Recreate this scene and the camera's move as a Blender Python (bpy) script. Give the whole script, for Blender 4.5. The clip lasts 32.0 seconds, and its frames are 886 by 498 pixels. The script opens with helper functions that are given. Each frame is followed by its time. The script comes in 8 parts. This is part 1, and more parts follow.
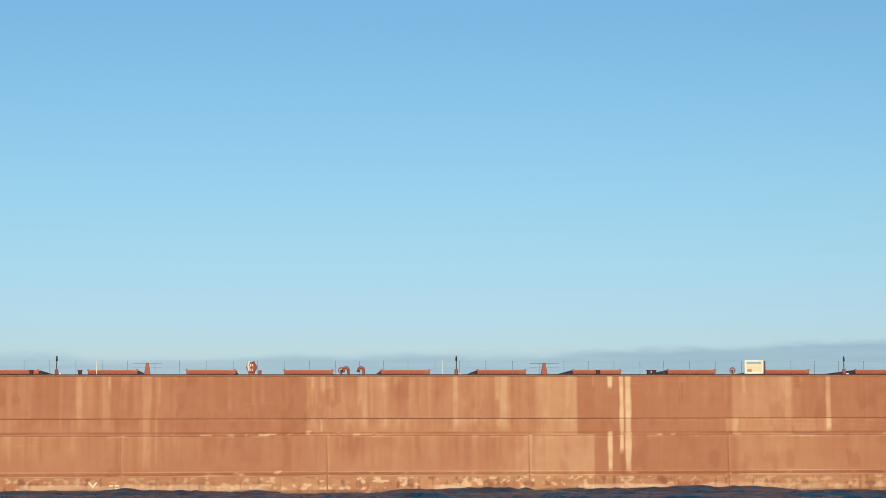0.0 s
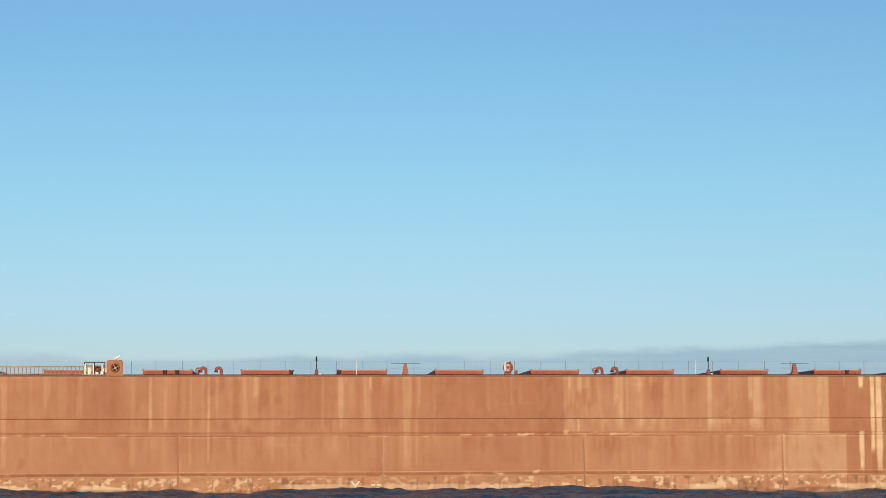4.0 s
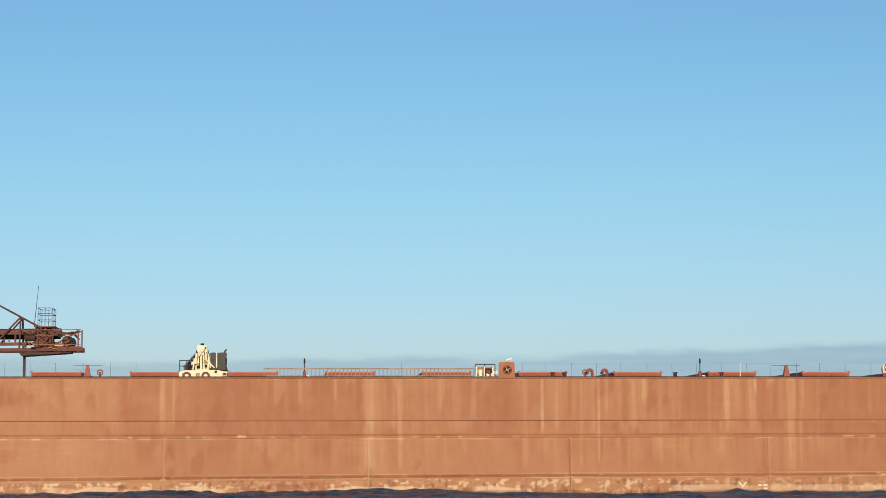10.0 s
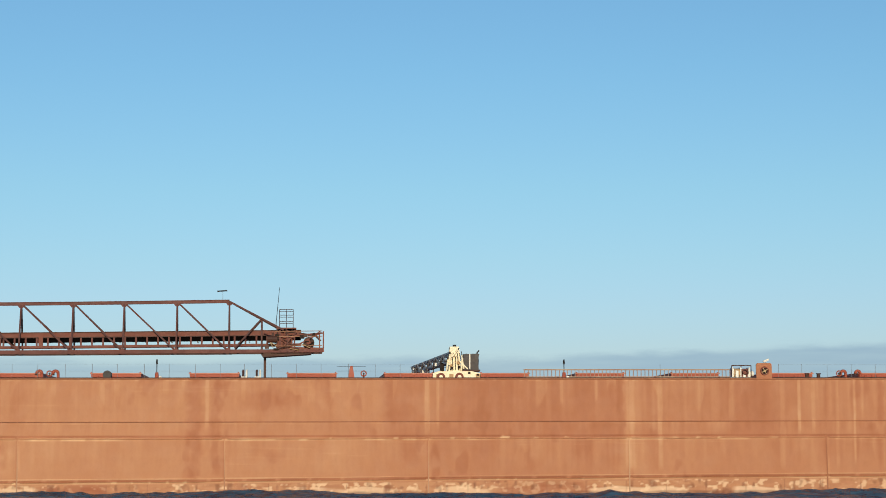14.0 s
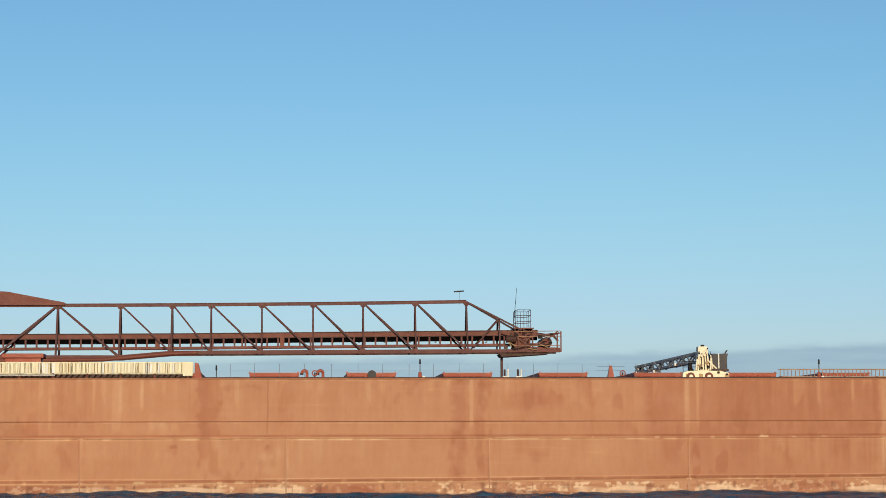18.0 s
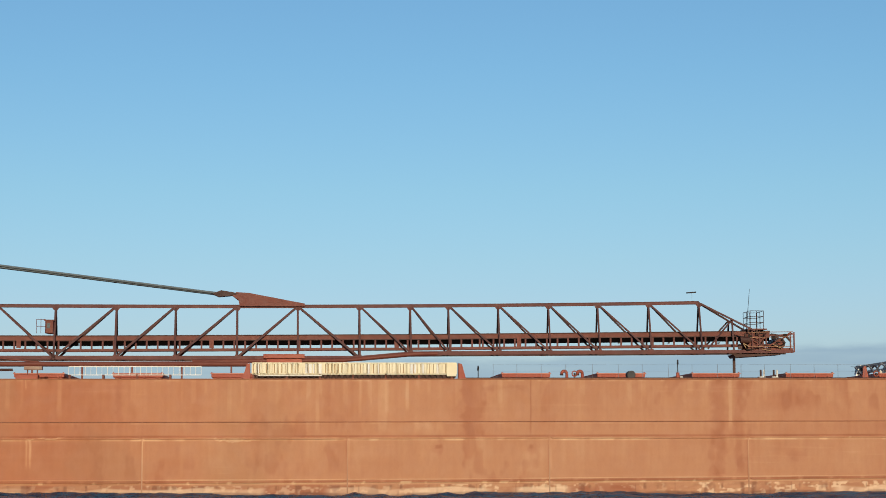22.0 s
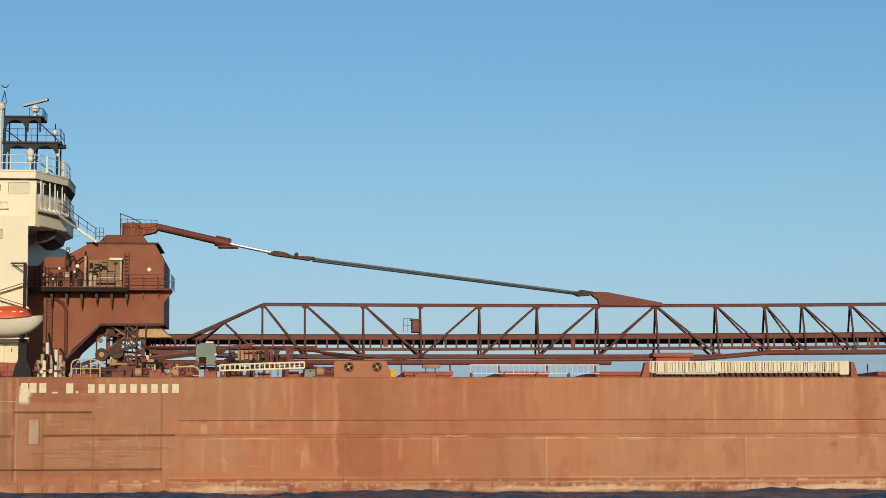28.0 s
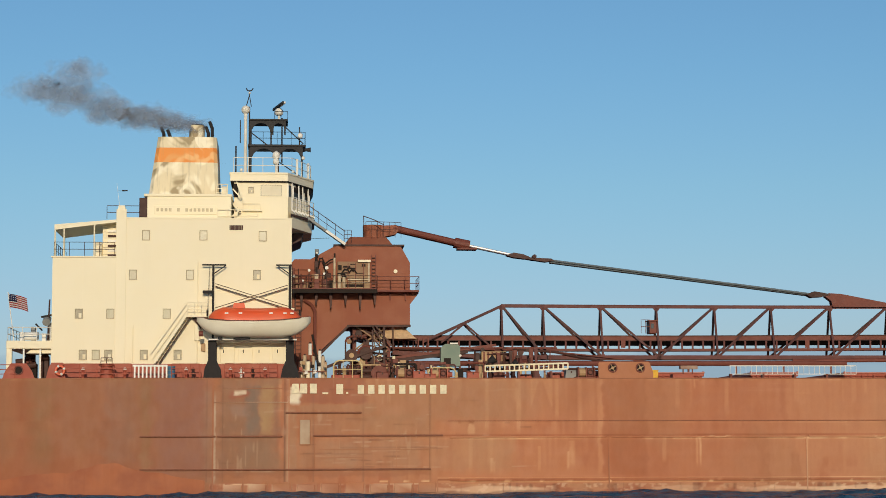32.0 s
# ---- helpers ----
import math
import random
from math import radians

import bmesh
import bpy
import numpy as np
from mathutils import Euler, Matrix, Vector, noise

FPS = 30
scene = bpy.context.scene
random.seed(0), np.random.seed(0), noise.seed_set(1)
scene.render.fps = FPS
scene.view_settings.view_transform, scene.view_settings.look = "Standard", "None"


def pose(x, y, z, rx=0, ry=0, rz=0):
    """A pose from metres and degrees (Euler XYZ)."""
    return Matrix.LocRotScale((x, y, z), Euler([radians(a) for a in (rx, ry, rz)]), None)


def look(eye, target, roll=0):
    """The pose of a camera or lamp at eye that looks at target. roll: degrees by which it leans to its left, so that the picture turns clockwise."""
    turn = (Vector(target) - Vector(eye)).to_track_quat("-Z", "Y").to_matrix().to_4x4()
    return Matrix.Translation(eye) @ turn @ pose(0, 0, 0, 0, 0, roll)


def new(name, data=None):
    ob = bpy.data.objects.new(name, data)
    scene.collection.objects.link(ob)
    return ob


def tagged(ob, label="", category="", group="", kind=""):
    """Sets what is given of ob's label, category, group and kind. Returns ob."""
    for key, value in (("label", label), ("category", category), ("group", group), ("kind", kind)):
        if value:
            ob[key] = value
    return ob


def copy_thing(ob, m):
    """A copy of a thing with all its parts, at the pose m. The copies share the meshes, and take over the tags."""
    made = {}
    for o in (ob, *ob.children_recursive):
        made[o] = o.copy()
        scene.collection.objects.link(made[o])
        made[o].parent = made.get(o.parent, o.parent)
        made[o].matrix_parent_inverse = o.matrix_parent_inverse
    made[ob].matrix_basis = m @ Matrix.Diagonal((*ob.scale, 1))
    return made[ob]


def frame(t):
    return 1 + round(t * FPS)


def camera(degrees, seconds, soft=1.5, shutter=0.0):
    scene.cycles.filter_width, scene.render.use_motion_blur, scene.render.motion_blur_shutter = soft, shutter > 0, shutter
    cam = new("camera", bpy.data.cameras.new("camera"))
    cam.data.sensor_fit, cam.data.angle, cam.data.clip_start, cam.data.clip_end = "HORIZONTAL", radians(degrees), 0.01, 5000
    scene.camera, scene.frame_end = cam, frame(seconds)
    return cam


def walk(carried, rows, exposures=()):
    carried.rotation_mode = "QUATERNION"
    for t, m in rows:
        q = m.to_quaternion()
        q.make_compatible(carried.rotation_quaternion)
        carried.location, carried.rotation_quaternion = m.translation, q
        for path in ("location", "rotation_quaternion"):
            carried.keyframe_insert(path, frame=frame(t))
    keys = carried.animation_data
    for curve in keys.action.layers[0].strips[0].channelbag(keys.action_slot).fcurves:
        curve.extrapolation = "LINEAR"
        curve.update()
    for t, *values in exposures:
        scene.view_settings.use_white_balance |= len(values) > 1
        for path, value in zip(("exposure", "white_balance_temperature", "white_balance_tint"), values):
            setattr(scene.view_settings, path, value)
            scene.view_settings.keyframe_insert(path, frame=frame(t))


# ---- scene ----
# ---- camera: stands still on the shore, with a slight sway of the tripod head ----
cam = camera(25.02, 32.0, soft=0.8)
EYE = 3.3
SWAY = [(0, 5.619), (3, 5.621), (6, 5.631), (8, 5.634), (10, 5.680), (14, 5.710), (19, 5.700), (22, 5.714), (25, 5.722), (27.5, 5.665), (30, 5.686), (32, 5.692)]
STOPS = [(0, -0.05, 6500, 10), (9, -0.05, 6500, 10), (19, -0.12, 6500, 11), (25, -0.21, 6500, 13), (28, -0.28, 6400, 13), (32, -0.36, 6350, 13)]
walk(cam, [(t, pose(0, 0, EYE, 90 + pitch, 0.172, 0)) for t, pitch in SWAY], STOPS)

# ---- sky and sun ----
SUN_HEIGHT, SUN_SIDE = 13.0, 4.0          # degrees above the lake; degrees to the right of straight behind the camera
world = bpy.data.worlds.new("sky")
scene.world = world
world.use_nodes = True
wn = world.node_tree
sky = wn.nodes.new("ShaderNodeTexSky")
sky.sky_type, sky.sun_disc = "NISHITA", False
sky.sun_elevation, sky.sun_rotation = radians(SUN_HEIGHT), radians(180 - SUN_SIDE)
sky.altitude, sky.air_density, sky.dust_density, sky.ozone_density = 100, 1.0, 0.6, 2.2
hue = wn.nodes.new("ShaderNodeMix")
hue.data_type, hue.blend_type = "RGBA", "MULTIPLY"
hue.inputs[0].default_value = 1.0
air, split, low = wn.nodes.new("ShaderNodeTexCoord"), wn.nodes.new("ShaderNodeSeparateXYZ"), wn.nodes.new("ShaderNodeMapRange")
haze = wn.nodes.new("ShaderNodeValToRGB")
AIR = [(0.0, (0.64, 0.72, 1.08)), (0.052, (0.628, 0.738, 1.00)), (0.075, (0.632, 0.756, 0.965)), (0.093, (0.634, 0.778, 0.93)), (0.129, (0.63, 0.814, 0.912)), (0.19, (0.602, 0.828, 0.93))]
while len(haze.color_ramp.elements) < len(AIR):
    haze.color_ramp.elements.new(0.5)
for el, (z, c) in zip(haze.color_ramp.elements, AIR):
    el.position, el.color = z / 0.20, (*c, 1)
low.inputs[1].default_value, low.inputs[2].default_value = 0.0, 0.20
wn.links.new(air.outputs["Generated"], split.inputs[0])
wn.links.new(split.outputs["Z"], low.inputs[0])
wn.links.new(low.outputs[0], haze.inputs[0])
wn.links.new(haze.outputs[0], hue.inputs[7])
wn.links.new(sky.outputs[0], hue.inputs[6])
wn.links.new(hue.outputs[2], wn.nodes["Background"].inputs[0])
wn.nodes["Background"].inputs[1].default_value = 0.14
sun = new("sun", bpy.data.lights.new("sun", "SUN"))
sun.data.energy, sun.data.angle, sun.data.color = 3.3, radians(0.6), (1.0, 0.83, 0.57)
side = radians(SUN_SIDE)
sun_from = Vector((math.sin(side) * math.cos(radians(SUN_HEIGHT)), -math.cos(side) * math.cos(radians(SUN_HEIGHT)), math.sin(radians(SUN_HEIGHT))))
sun.matrix_basis = look(sun_from * 400, (0, 0, 0))

# ---- the ship's way: past the camera from left to right, heading 4.45 degrees away ----
HEADING, RANGE = 4.45, 145.3
WAY = [(0, 0.0), (1, 4.7), (2, 9.37), (3, 14.02), (6, 28.14), (7, 32.86), (8, 37.58), (9, 42.3), (10, 47.0), (11, 51.7), (12, 56.47), (13, 61.25),
       (14, 66.04), (16.5, 77.96), (17, 80.35), (18, 85.13), (19, 89.87), (20, 94.61), (21, 99.4), (22, 104.21), (23, 109.02), (24, 113.83), (25, 118.66),
       (27.5, 130.9), (28, 133.32), (29, 138.13), (30, 142.94), (31, 147.77), (32, 152.62)]


def ship_pose(s):
    a = radians(HEADING)
    return pose(s * math.cos(a), RANGE + s * math.sin(a), 0, 0, 0, HEADING)


# ---- materials ----
def nodes_of(name):
    m = bpy.data.materials.new(name)
    m.use_nodes = True
    return m, m.node_tree.nodes, m.node_tree.links, m.node_tree.nodes["Principled BSDF"]


def value_mix(n, l, kind, fac, a, b):
    x = n.new("ShaderNodeMix")
    x.data_type, x.blend_type = "RGBA", kind
    for socket, v in ((x.inputs[0], fac), (x.inputs[6], a), (x.inputs[7], b)):
        if isinstance(v, (int, float)):
            socket.default_value = v
        elif isinstance(v, tuple):
            socket.default_value = (*v, 1)
        else:
            l.new(v, socket)
    return x.outputs[2]


def ramp(n, l, v, lo, hi, a=0.0, b=1.0):
    x = n.new("ShaderNodeMapRange")
    x.interpolation_type = "SMOOTHSTEP"
    l.new(v, x.inputs[0])
    for i, k in enumerate((lo, hi, a, b)):
        x.inputs[i + 1].default_value = k
    return x.outputs[0]


def noise_of(n, l, scale, size=(1, 1, 1), detail=4, rough=0.55, kind="Object", shift=(0, 0, 0)):
    c, mp, t = n.new("ShaderNodeTexCoord"), n.new("ShaderNodeMapping"), n.new("ShaderNodeTexNoise")
    mp.inputs["Scale"].default_value = size
    mp.inputs["Location"].default_value = shift
    l.new(c.outputs[kind], mp.inputs[0])
    l.new(mp.outputs[0], t.inputs["Vector"])
    t.inputs["Scale"].default_value, t.inputs["Detail"].default_value, t.inputs["Roughness"].default_value = scale, detail, rough
    return t.outputs[0]


def relief(n, l, bsdf, height, strength, dist):
    b = n.new("ShaderNodeBump")
    b.inputs["Strength"].default_value, b.inputs["Distance"].default_value = strength, dist
    l.new(height, b.inputs["Height"])
    l.new(b.outputs[0], bsdf.inputs["Normal"])


def math_node(n, l, op, a, b):
    x = n.new("ShaderNodeMath")
    x.operation = op
    for s, v in zip(x.inputs, (a, b)):
        if isinstance(v, (int, float)):
            s.default_value = v
        else:
            l.new(v, s)
    return x.outputs[0]


def tint(n, l, col, amount):
    """A slight difference from piece to piece."""
    o = n.new("ShaderNodeObjectInfo")
    v = ramp(n, l, o.outputs["Random"], 0, 1, 1 - amount, 1 + amount)
    h = n.new("ShaderNodeHueSaturation")
    l.new(v, h.inputs["Value"])
    l.new(col, h.inputs["Color"])
    return h.outputs[0]


def paint(name, base, worn, rough=0.55, streaks=0.35, rust=0.15, metal=0.0, rust_col=(0.16, 0.05, 0.025), scale=1.0, vary=0.06, spec=0.35):
    """Weathered ship's paint: blotches, running streaks, rust, fine grain."""
    m, n, l, b = nodes_of(name)
    blot = ramp(n, l, noise_of(n, l, 0.55 * scale, detail=6), 0.35, 0.7)
    col = value_mix(n, l, "MIX", blot, base, worn)
    run = ramp(n, l, noise_of(n, l, 1.0 * scale, (3.2, 3.2, 0.16), 5, 0.6), 0.5, 0.78, 0, streaks)
    col = value_mix(n, l, "MIX", run, col, tuple(0.5 * x + 0.5 * y * 0.7 for x, y in zip(worn, base)))
    spots = ramp(n, l, noise_of(n, l, 3.5 * scale, detail=8, rough=0.7, shift=(7, 3, 1)), 0.6, 0.76, 0, rust)
    col = value_mix(n, l, "MIX", spots, col, rust_col)
    l.new(tint(n, l, col, vary), b.inputs["Base Color"])
    b.inputs["Metallic"].default_value = metal
    b.inputs["Specular IOR Level"].default_value = spec
    l.new(ramp(n, l, noise_of(n, l, 2.0 * scale, detail=6), 0.3, 0.7, rough - 0.03, rough + 0.08), b.inputs["Roughness"])
    relief(n, l, b, noise_of(n, l, 5 * scale, detail=8, rough=0.65), 0.12, 0.012)
    return m


def hull_paint():
    """Sun-bleached red-brown hull paint; its runs, patches and scuffs are laid down point by point in weather()."""
    m, n, l, b = nodes_of("hull paint")
    coat = n.new("ShaderNodeAttribute")
    coat.attribute_name = "coat"
    col = coat.outputs["Color"]
    grain = ramp(n, l, noise_of(n, l, 2.2, (1, 1, 0.5), 8, 0.7), 0.3, 0.72, 0, 0.22)
    col = value_mix(n, l, "MULTIPLY", grain, col, (0.74, 0.66, 0.62))
    fine = ramp(n, l, noise_of(n, l, 9.0, (1, 1, 0.6), 6, 0.7, shift=(4, 0, 2)), 0.55, 0.75, 0, 0.25)
    col = value_mix(n, l, "MULTIPLY", fine, col, (0.70, 0.60, 0.55))
    l.new(tint(n, l, col, 0.006), b.inputs["Base Color"])
    l.new(ramp(n, l, noise_of(n, l, 1.1, detail=6), 0.3, 0.7, 0.5, 0.7), b.inputs["Roughness"])
    b.inputs["Specular IOR Level"].default_value = 0.22
    relief(n, l, b, noise_of(n, l, 0.5, (1, 1, 0.7), 5, 0.5), 0.25, 0.03)
    return m


def plain(name, base, rough=0.5, metal=0.0, emit=0.0):
    m, n, l, b = nodes_of(name)
    g = ramp(n, l, noise_of(n, l, 4, detail=6), 0.3, 0.7)
    l.new(value_mix(n, l, "MIX", g, base, tuple(0.82 * x for x in base)), b.inputs["Base Color"])
    b.inputs["Roughness"].default_value, b.inputs["Metallic"].default_value = rough, metal
    b.inputs["Specular IOR Level"].default_value = 0.25
    return m


def water_paint():
    m, n, l, b = nodes_of("lake water")
    g = ramp(n, l, noise_of(n, l, 0.6, (1, 1.6, 1), 6), 0.3, 0.7)
    l.new(value_mix(n, l, "MIX", g, (0.014, 0.050, 0.098), (0.040, 0.115, 0.190)), b.inputs["Base Color"])
    b.inputs["Roughness"].default_value, b.inputs["IOR"].default_value = 0.2, 1.33
    b.inputs["Specular IOR Level"].default_value = 0.2
    relief(n, l, b, noise_of(n, l, 1.3, (1, 1.6, 1), 8, 0.62), 1.0, 0.5)
    return m


def glass_paint():
    m, n, l, b = nodes_of("dark window glass")
    b.inputs["Base Color"].default_value = (0.035, 0.04, 0.045, 1)
    b.inputs["Roughness"].default_value, b.inputs["Specular IOR Level"].default_value = 0.08, 0.6
    relief(n, l, b, noise_of(n, l, 0.7, detail=1), 0.1, 0.02)
    return m


HULL = hull_paint()
CREAM = paint("cream paint", (0.865, 0.772, 0.552), (0.870, 0.782, 0.572), 0.5, 0.12, 0.02, scale=0.8, vary=0.01, rust_col=(0.5, 0.36, 0.2), spec=0.15)
WHITE = paint("white paint", (0.80, 0.78, 0.72), (0.72, 0.68, 0.58), 0.45, 0.2, 0.15, rust_col=(0.4, 0.22, 0.1))
RED = paint("deck red paint", (0.33, 0.065, 0.035), (0.40, 0.105, 0.06), 0.55, 0.3, 0.3)
BROWN = paint("red-brown steel paint", (0.158, 0.043, 0.028), (0.188, 0.055, 0.036), 0.6, 0.45, 0.1, rust_col=(0.09, 0.03, 0.02), scale=1.2)
TRUSS = paint("dark red-brown truss paint", (0.108, 0.034, 0.029), (0.138, 0.043, 0.035), 0.6, 0.45, 0.1, rust_col=(0.07, 0.028, 0.02), scale=1.2)
TOWER = paint("red-brown tower paint", (0.272, 0.087, 0.047), (0.308, 0.112, 0.062), 0.6, 0.5, 0.12, rust_col=(0.15, 0.05, 0.03), scale=0.9, spec=0.2)
DARKBROWN = paint("dark brown steel paint", (0.050, 0.020, 0.015), (0.082, 0.032, 0.022), 0.6, 0.3, 0.3)
LATTICE = paint("dark lattice paint", (0.076, 0.026, 0.023), (0.102, 0.034, 0.029), 0.6, 0.4, 0.1, rust_col=(0.05, 0.02, 0.016), scale=1.2)
BLACK = plain("black paint", (0.028, 0.025, 0.025), 0.75)
# near-black without gloss, for the shade inside the gallery slot
SLOT_SHADE = plain("unlit rubber", (0.004, 0.003, 0.003), 0.95)
SLOT_SHADE.node_tree.nodes["Principled BSDF"].inputs["Specular IOR Level"].default_value = 0.02
# for soot, dark fittings and places where shade is put into the colour
SOOT_SHADE = plain("soot-dark inside", (0.03, 0.022, 0.018), 0.9)
GREY = paint("grey steel", (0.20, 0.205, 0.20), (0.26, 0.26, 0.25), 0.5, 0.2, 0.1, metal=0.0)
RUSTY_PIPE = paint("rust-tan pipe paint", (0.30, 0.14, 0.08), (0.38, 0.21, 0.12), 0.6, 0.3, 0.4)
STAY = plain("dark stay rod", (0.15, 0.18, 0.195), 0.5)
CHROME = plain("bright steel rod", (0.72, 0.72, 0.73), 0.35, 0.25)
ORANGE = paint("orange-red lifeboat canopy", (0.74, 0.095, 0.025), (0.70, 0.13, 0.045), 0.4, 0.1, 0.0)
BOATWHITE = paint("off-white boat hull", (0.76, 0.70, 0.56), (0.70, 0.63, 0.48), 0.35, 0.15, 0.05, rust_col=(0.5, 0.35, 0.2))
YELLOW = plain("yellow paint", (0.75, 0.42, 0.03), 0.5)
GREEN = paint("grey-green paint", (0.17, 0.23, 0.18), (0.22, 0.27, 0.21), 0.55, 0.2, 0.15)
TAN = paint("tan machinery paint", (0.42, 0.26, 0.13), (0.5, 0.34, 0.18), 0.6, 0.3, 0.4)
LADDER = paint("cream ladder paint", (0.78, 0.66, 0.42), (0.80, 0.72, 0.52), 0.5, 0.2, 0.2, rust_col=(0.42, 0.2, 0.08))
BLUE = plain("blue drum paint", (0.06, 0.16, 0.28), 0.45)
TARP = paint("dark grey tarpaulin", (0.06, 0.055, 0.055), (0.10, 0.09, 0.085), 0.75, 0.1, 0.0)
COAL = plain("pale ore dust heap", (0.66, 0.44, 0.25), 0.9)
WATER = water_paint()
GLASS = glass_paint()

# ---- weathering of the hull: tone of the paint at each point, u forward and w above the water ----
RAMP_T = (-2.0, -1.0, 0.0, 1.0, 2.0, 3.2)
RAMP_C = ((0.27, 0.088, 0.042), (0.352, 0.129, 0.061), (0.416, 0.164, 0.084), (0.503, 0.239, 0.126), (0.605, 0.352, 0.200), (0.75, 0.51, 0.305))


TABLES = {}


def table(seed, shape):
    if (seed, shape) not in TABLES:
        TABLES[seed, shape] = np.random.RandomState(seed).rand(*shape)
    return TABLES[seed, shape]


def noise_1d(x, seed):
    t = table(seed, (4096,))
    i = np.floor(x).astype(int)
    f = x - i
    f = f * f * (3 - 2 * f)
    return t[i % 4096] * (1 - f) + t[(i + 1) % 4096] * f


def noise_2d(x, y, seed):
    t = table(seed, (256, 256))
    i, j = np.floor(x).astype(int), np.floor(y).astype(int)
    f, g = x - i, y - j
    f, g = f * f * (3 - 2 * f), g * g * (3 - 2 * g)
    low = t[i % 256, j % 256] * (1 - f) + t[(i + 1) % 256, j % 256] * f
    high = t[i % 256, (j + 1) % 256] * (1 - f) + t[(i + 1) % 256, (j + 1) % 256] * f
    return low * (1 - g) + high * g


def cloudy(x, y, seed, octaves=3):
    total, amp = 0.0, 0.0
    for k in range(octaves):
        total = total + noise_2d(x * 2 ** k, y * 2 ** k, seed + 31 * k) * 0.55 ** k
        amp += 0.55 ** k
    return total / amp


def rise(x, a, b):
    f = np.clip((x - a) / (b - a), 0, 1)
    return f * f * (3 - 2 * f)


def patch(u, w, u0, u1, w0, w1, soft_u, soft_w):
    return rise(u, u0 - soft_u, u0 + soft_u) * rise(-u, -u1 - soft_u, -u1 + soft_u) * rise(w, w0 - soft_w, w0 + soft_w) * rise(-w, -w1 - soft_w, -w1 + soft_w)


# general tone along the ship: above the second strake, and below it
TONE_HIGH = ((-192, 0.1), (-170, 0.05), (-169, 0.2), (-154, 0.45), (-148, 0.35), (-141.2, 0.3), (-137, 0.05), (-129, 0.05), (-127.4, 0.3), (-126, 0.5), (-119, 0.65), (-104, 0.72), (-102.9, 0.6), (-100, 0.75), (-86, 0.72), (-80, 0.6),
             (-72, 0.55), (-69.5, 0.3), (-67.2, 0.5), (-66, 0.1), (-53.2, 0.05), (-52.8, 0.7), (-51.7, 0.7), (-51.2, 0.35), (-46, 0.3), (-44, 0.08), (-41.5, 0.08), (-40, 0.4), (-32, 0.42), (-22, 0.35), (-20.2, 0.25), (-19, 0.05), (-9.95, -0.1),
             (-9.75, 0.8), (0.4, 0.85), (6.7, 0.65), (6.95, 1.35), (9.75, 1.45), (9.9, 0.05), (21.2, 0.0), (21.4, 1.05), (25.6, 1.15), (25.9, 0.15), (34, -0.05), (60, 0.1))
TONE_LOW = ((-192, 0.0), (-170, 0.0), (-164, 0.35), (-153, 0.45), (-148, 0.55), (-141, 0.35), (-137, 0.15), (-129, 0.15), (-126.5, 0.6), (-119, 0.85), (-104, 0.95), (-86, 0.8), (-80, 0.8), (-70, 0.6), (-66, 0.35), (-55, 0.3), (-53, 0.55), (-46, 0.45),
            (-41, 0.35), (-38, 0.6), (-32, 0.5), (-22, 0.35), (-11, 0.2), (-9, 0.55), (-7, 0.7), (3.4, 0.6), (3.6, 0.95), (5.7, 1.0), (5.9, 1.25), (11.0, 1.45), (11.15, 0.1), (21.5, 0.1), (21.8, 0.95), (26, 0.9), (31, 0.35), (60, 0.1))
STREAKY = ((-192, 0.9), (-170, 0.8), (-160, 0.7), (-142, 1.0), (-140, 0.3), (-128, 0.45), (-120, 0.5), (-98, 0.45), (-84, 0.4), (-66, 0.5), (-55, 0.8), (-47, 0.7), (-44, 0.5), (-32, 1.1), (-21, 1.0), (-18, 0.45), (-10, 0.5), (-9, 1.3), (6, 1.2), (9.8, 0.45), (20, 0.4), (26, 0.6), (60, 0.5))
# scuffed band at the waterline: how pale and how red it is
SCUFF_PALE = ((-192, 0.0), (-169, 0.1), (-168, 0.25), (-153, 0.3), (-147, 0.6), (-140, 0.35), (-131, 0.2), (-128, 0.5), (-124, 0.7), (-119, 0.45), (-108, 0.45), (-105, 1.0), (-96, 0.95), (-93, 0.25), (-87, 0.25), (-85, 0.9), (-64, 0.9), (-61, 0.35), (-56, 0.35), (-55, 0.95),
              (-44, 0.8), (-33, 0.7), (-24, 0.35), (-20, 0.4), (-11, 0.7), (-6, 1.0), (8, 0.85), (16, 0.6), (20, 0.35), (27, 0.4), (34, 0.5), (60, 0.4))
SCUFF_RED = ((-192, 1), (-153, 0.9), (-140, 0.9), (-131, 0.85), (-127, 0.4), (-120, 0.75), (-109, 0.7), (-104, 0.2), (-96, 0.4), (-94, 0.9), (-86, 0.9), (-84, 0.3), (-65, 0.3), (-62, 0.8), (-56, 0.8), (-54, 0.3), (-33, 0.2), (-28, 0.5), (-20, 0.45), (-10, 0.2), (12, 0.25), (17, 0.75), (27, 0.8), (34, 0.5), (60, 0.5))
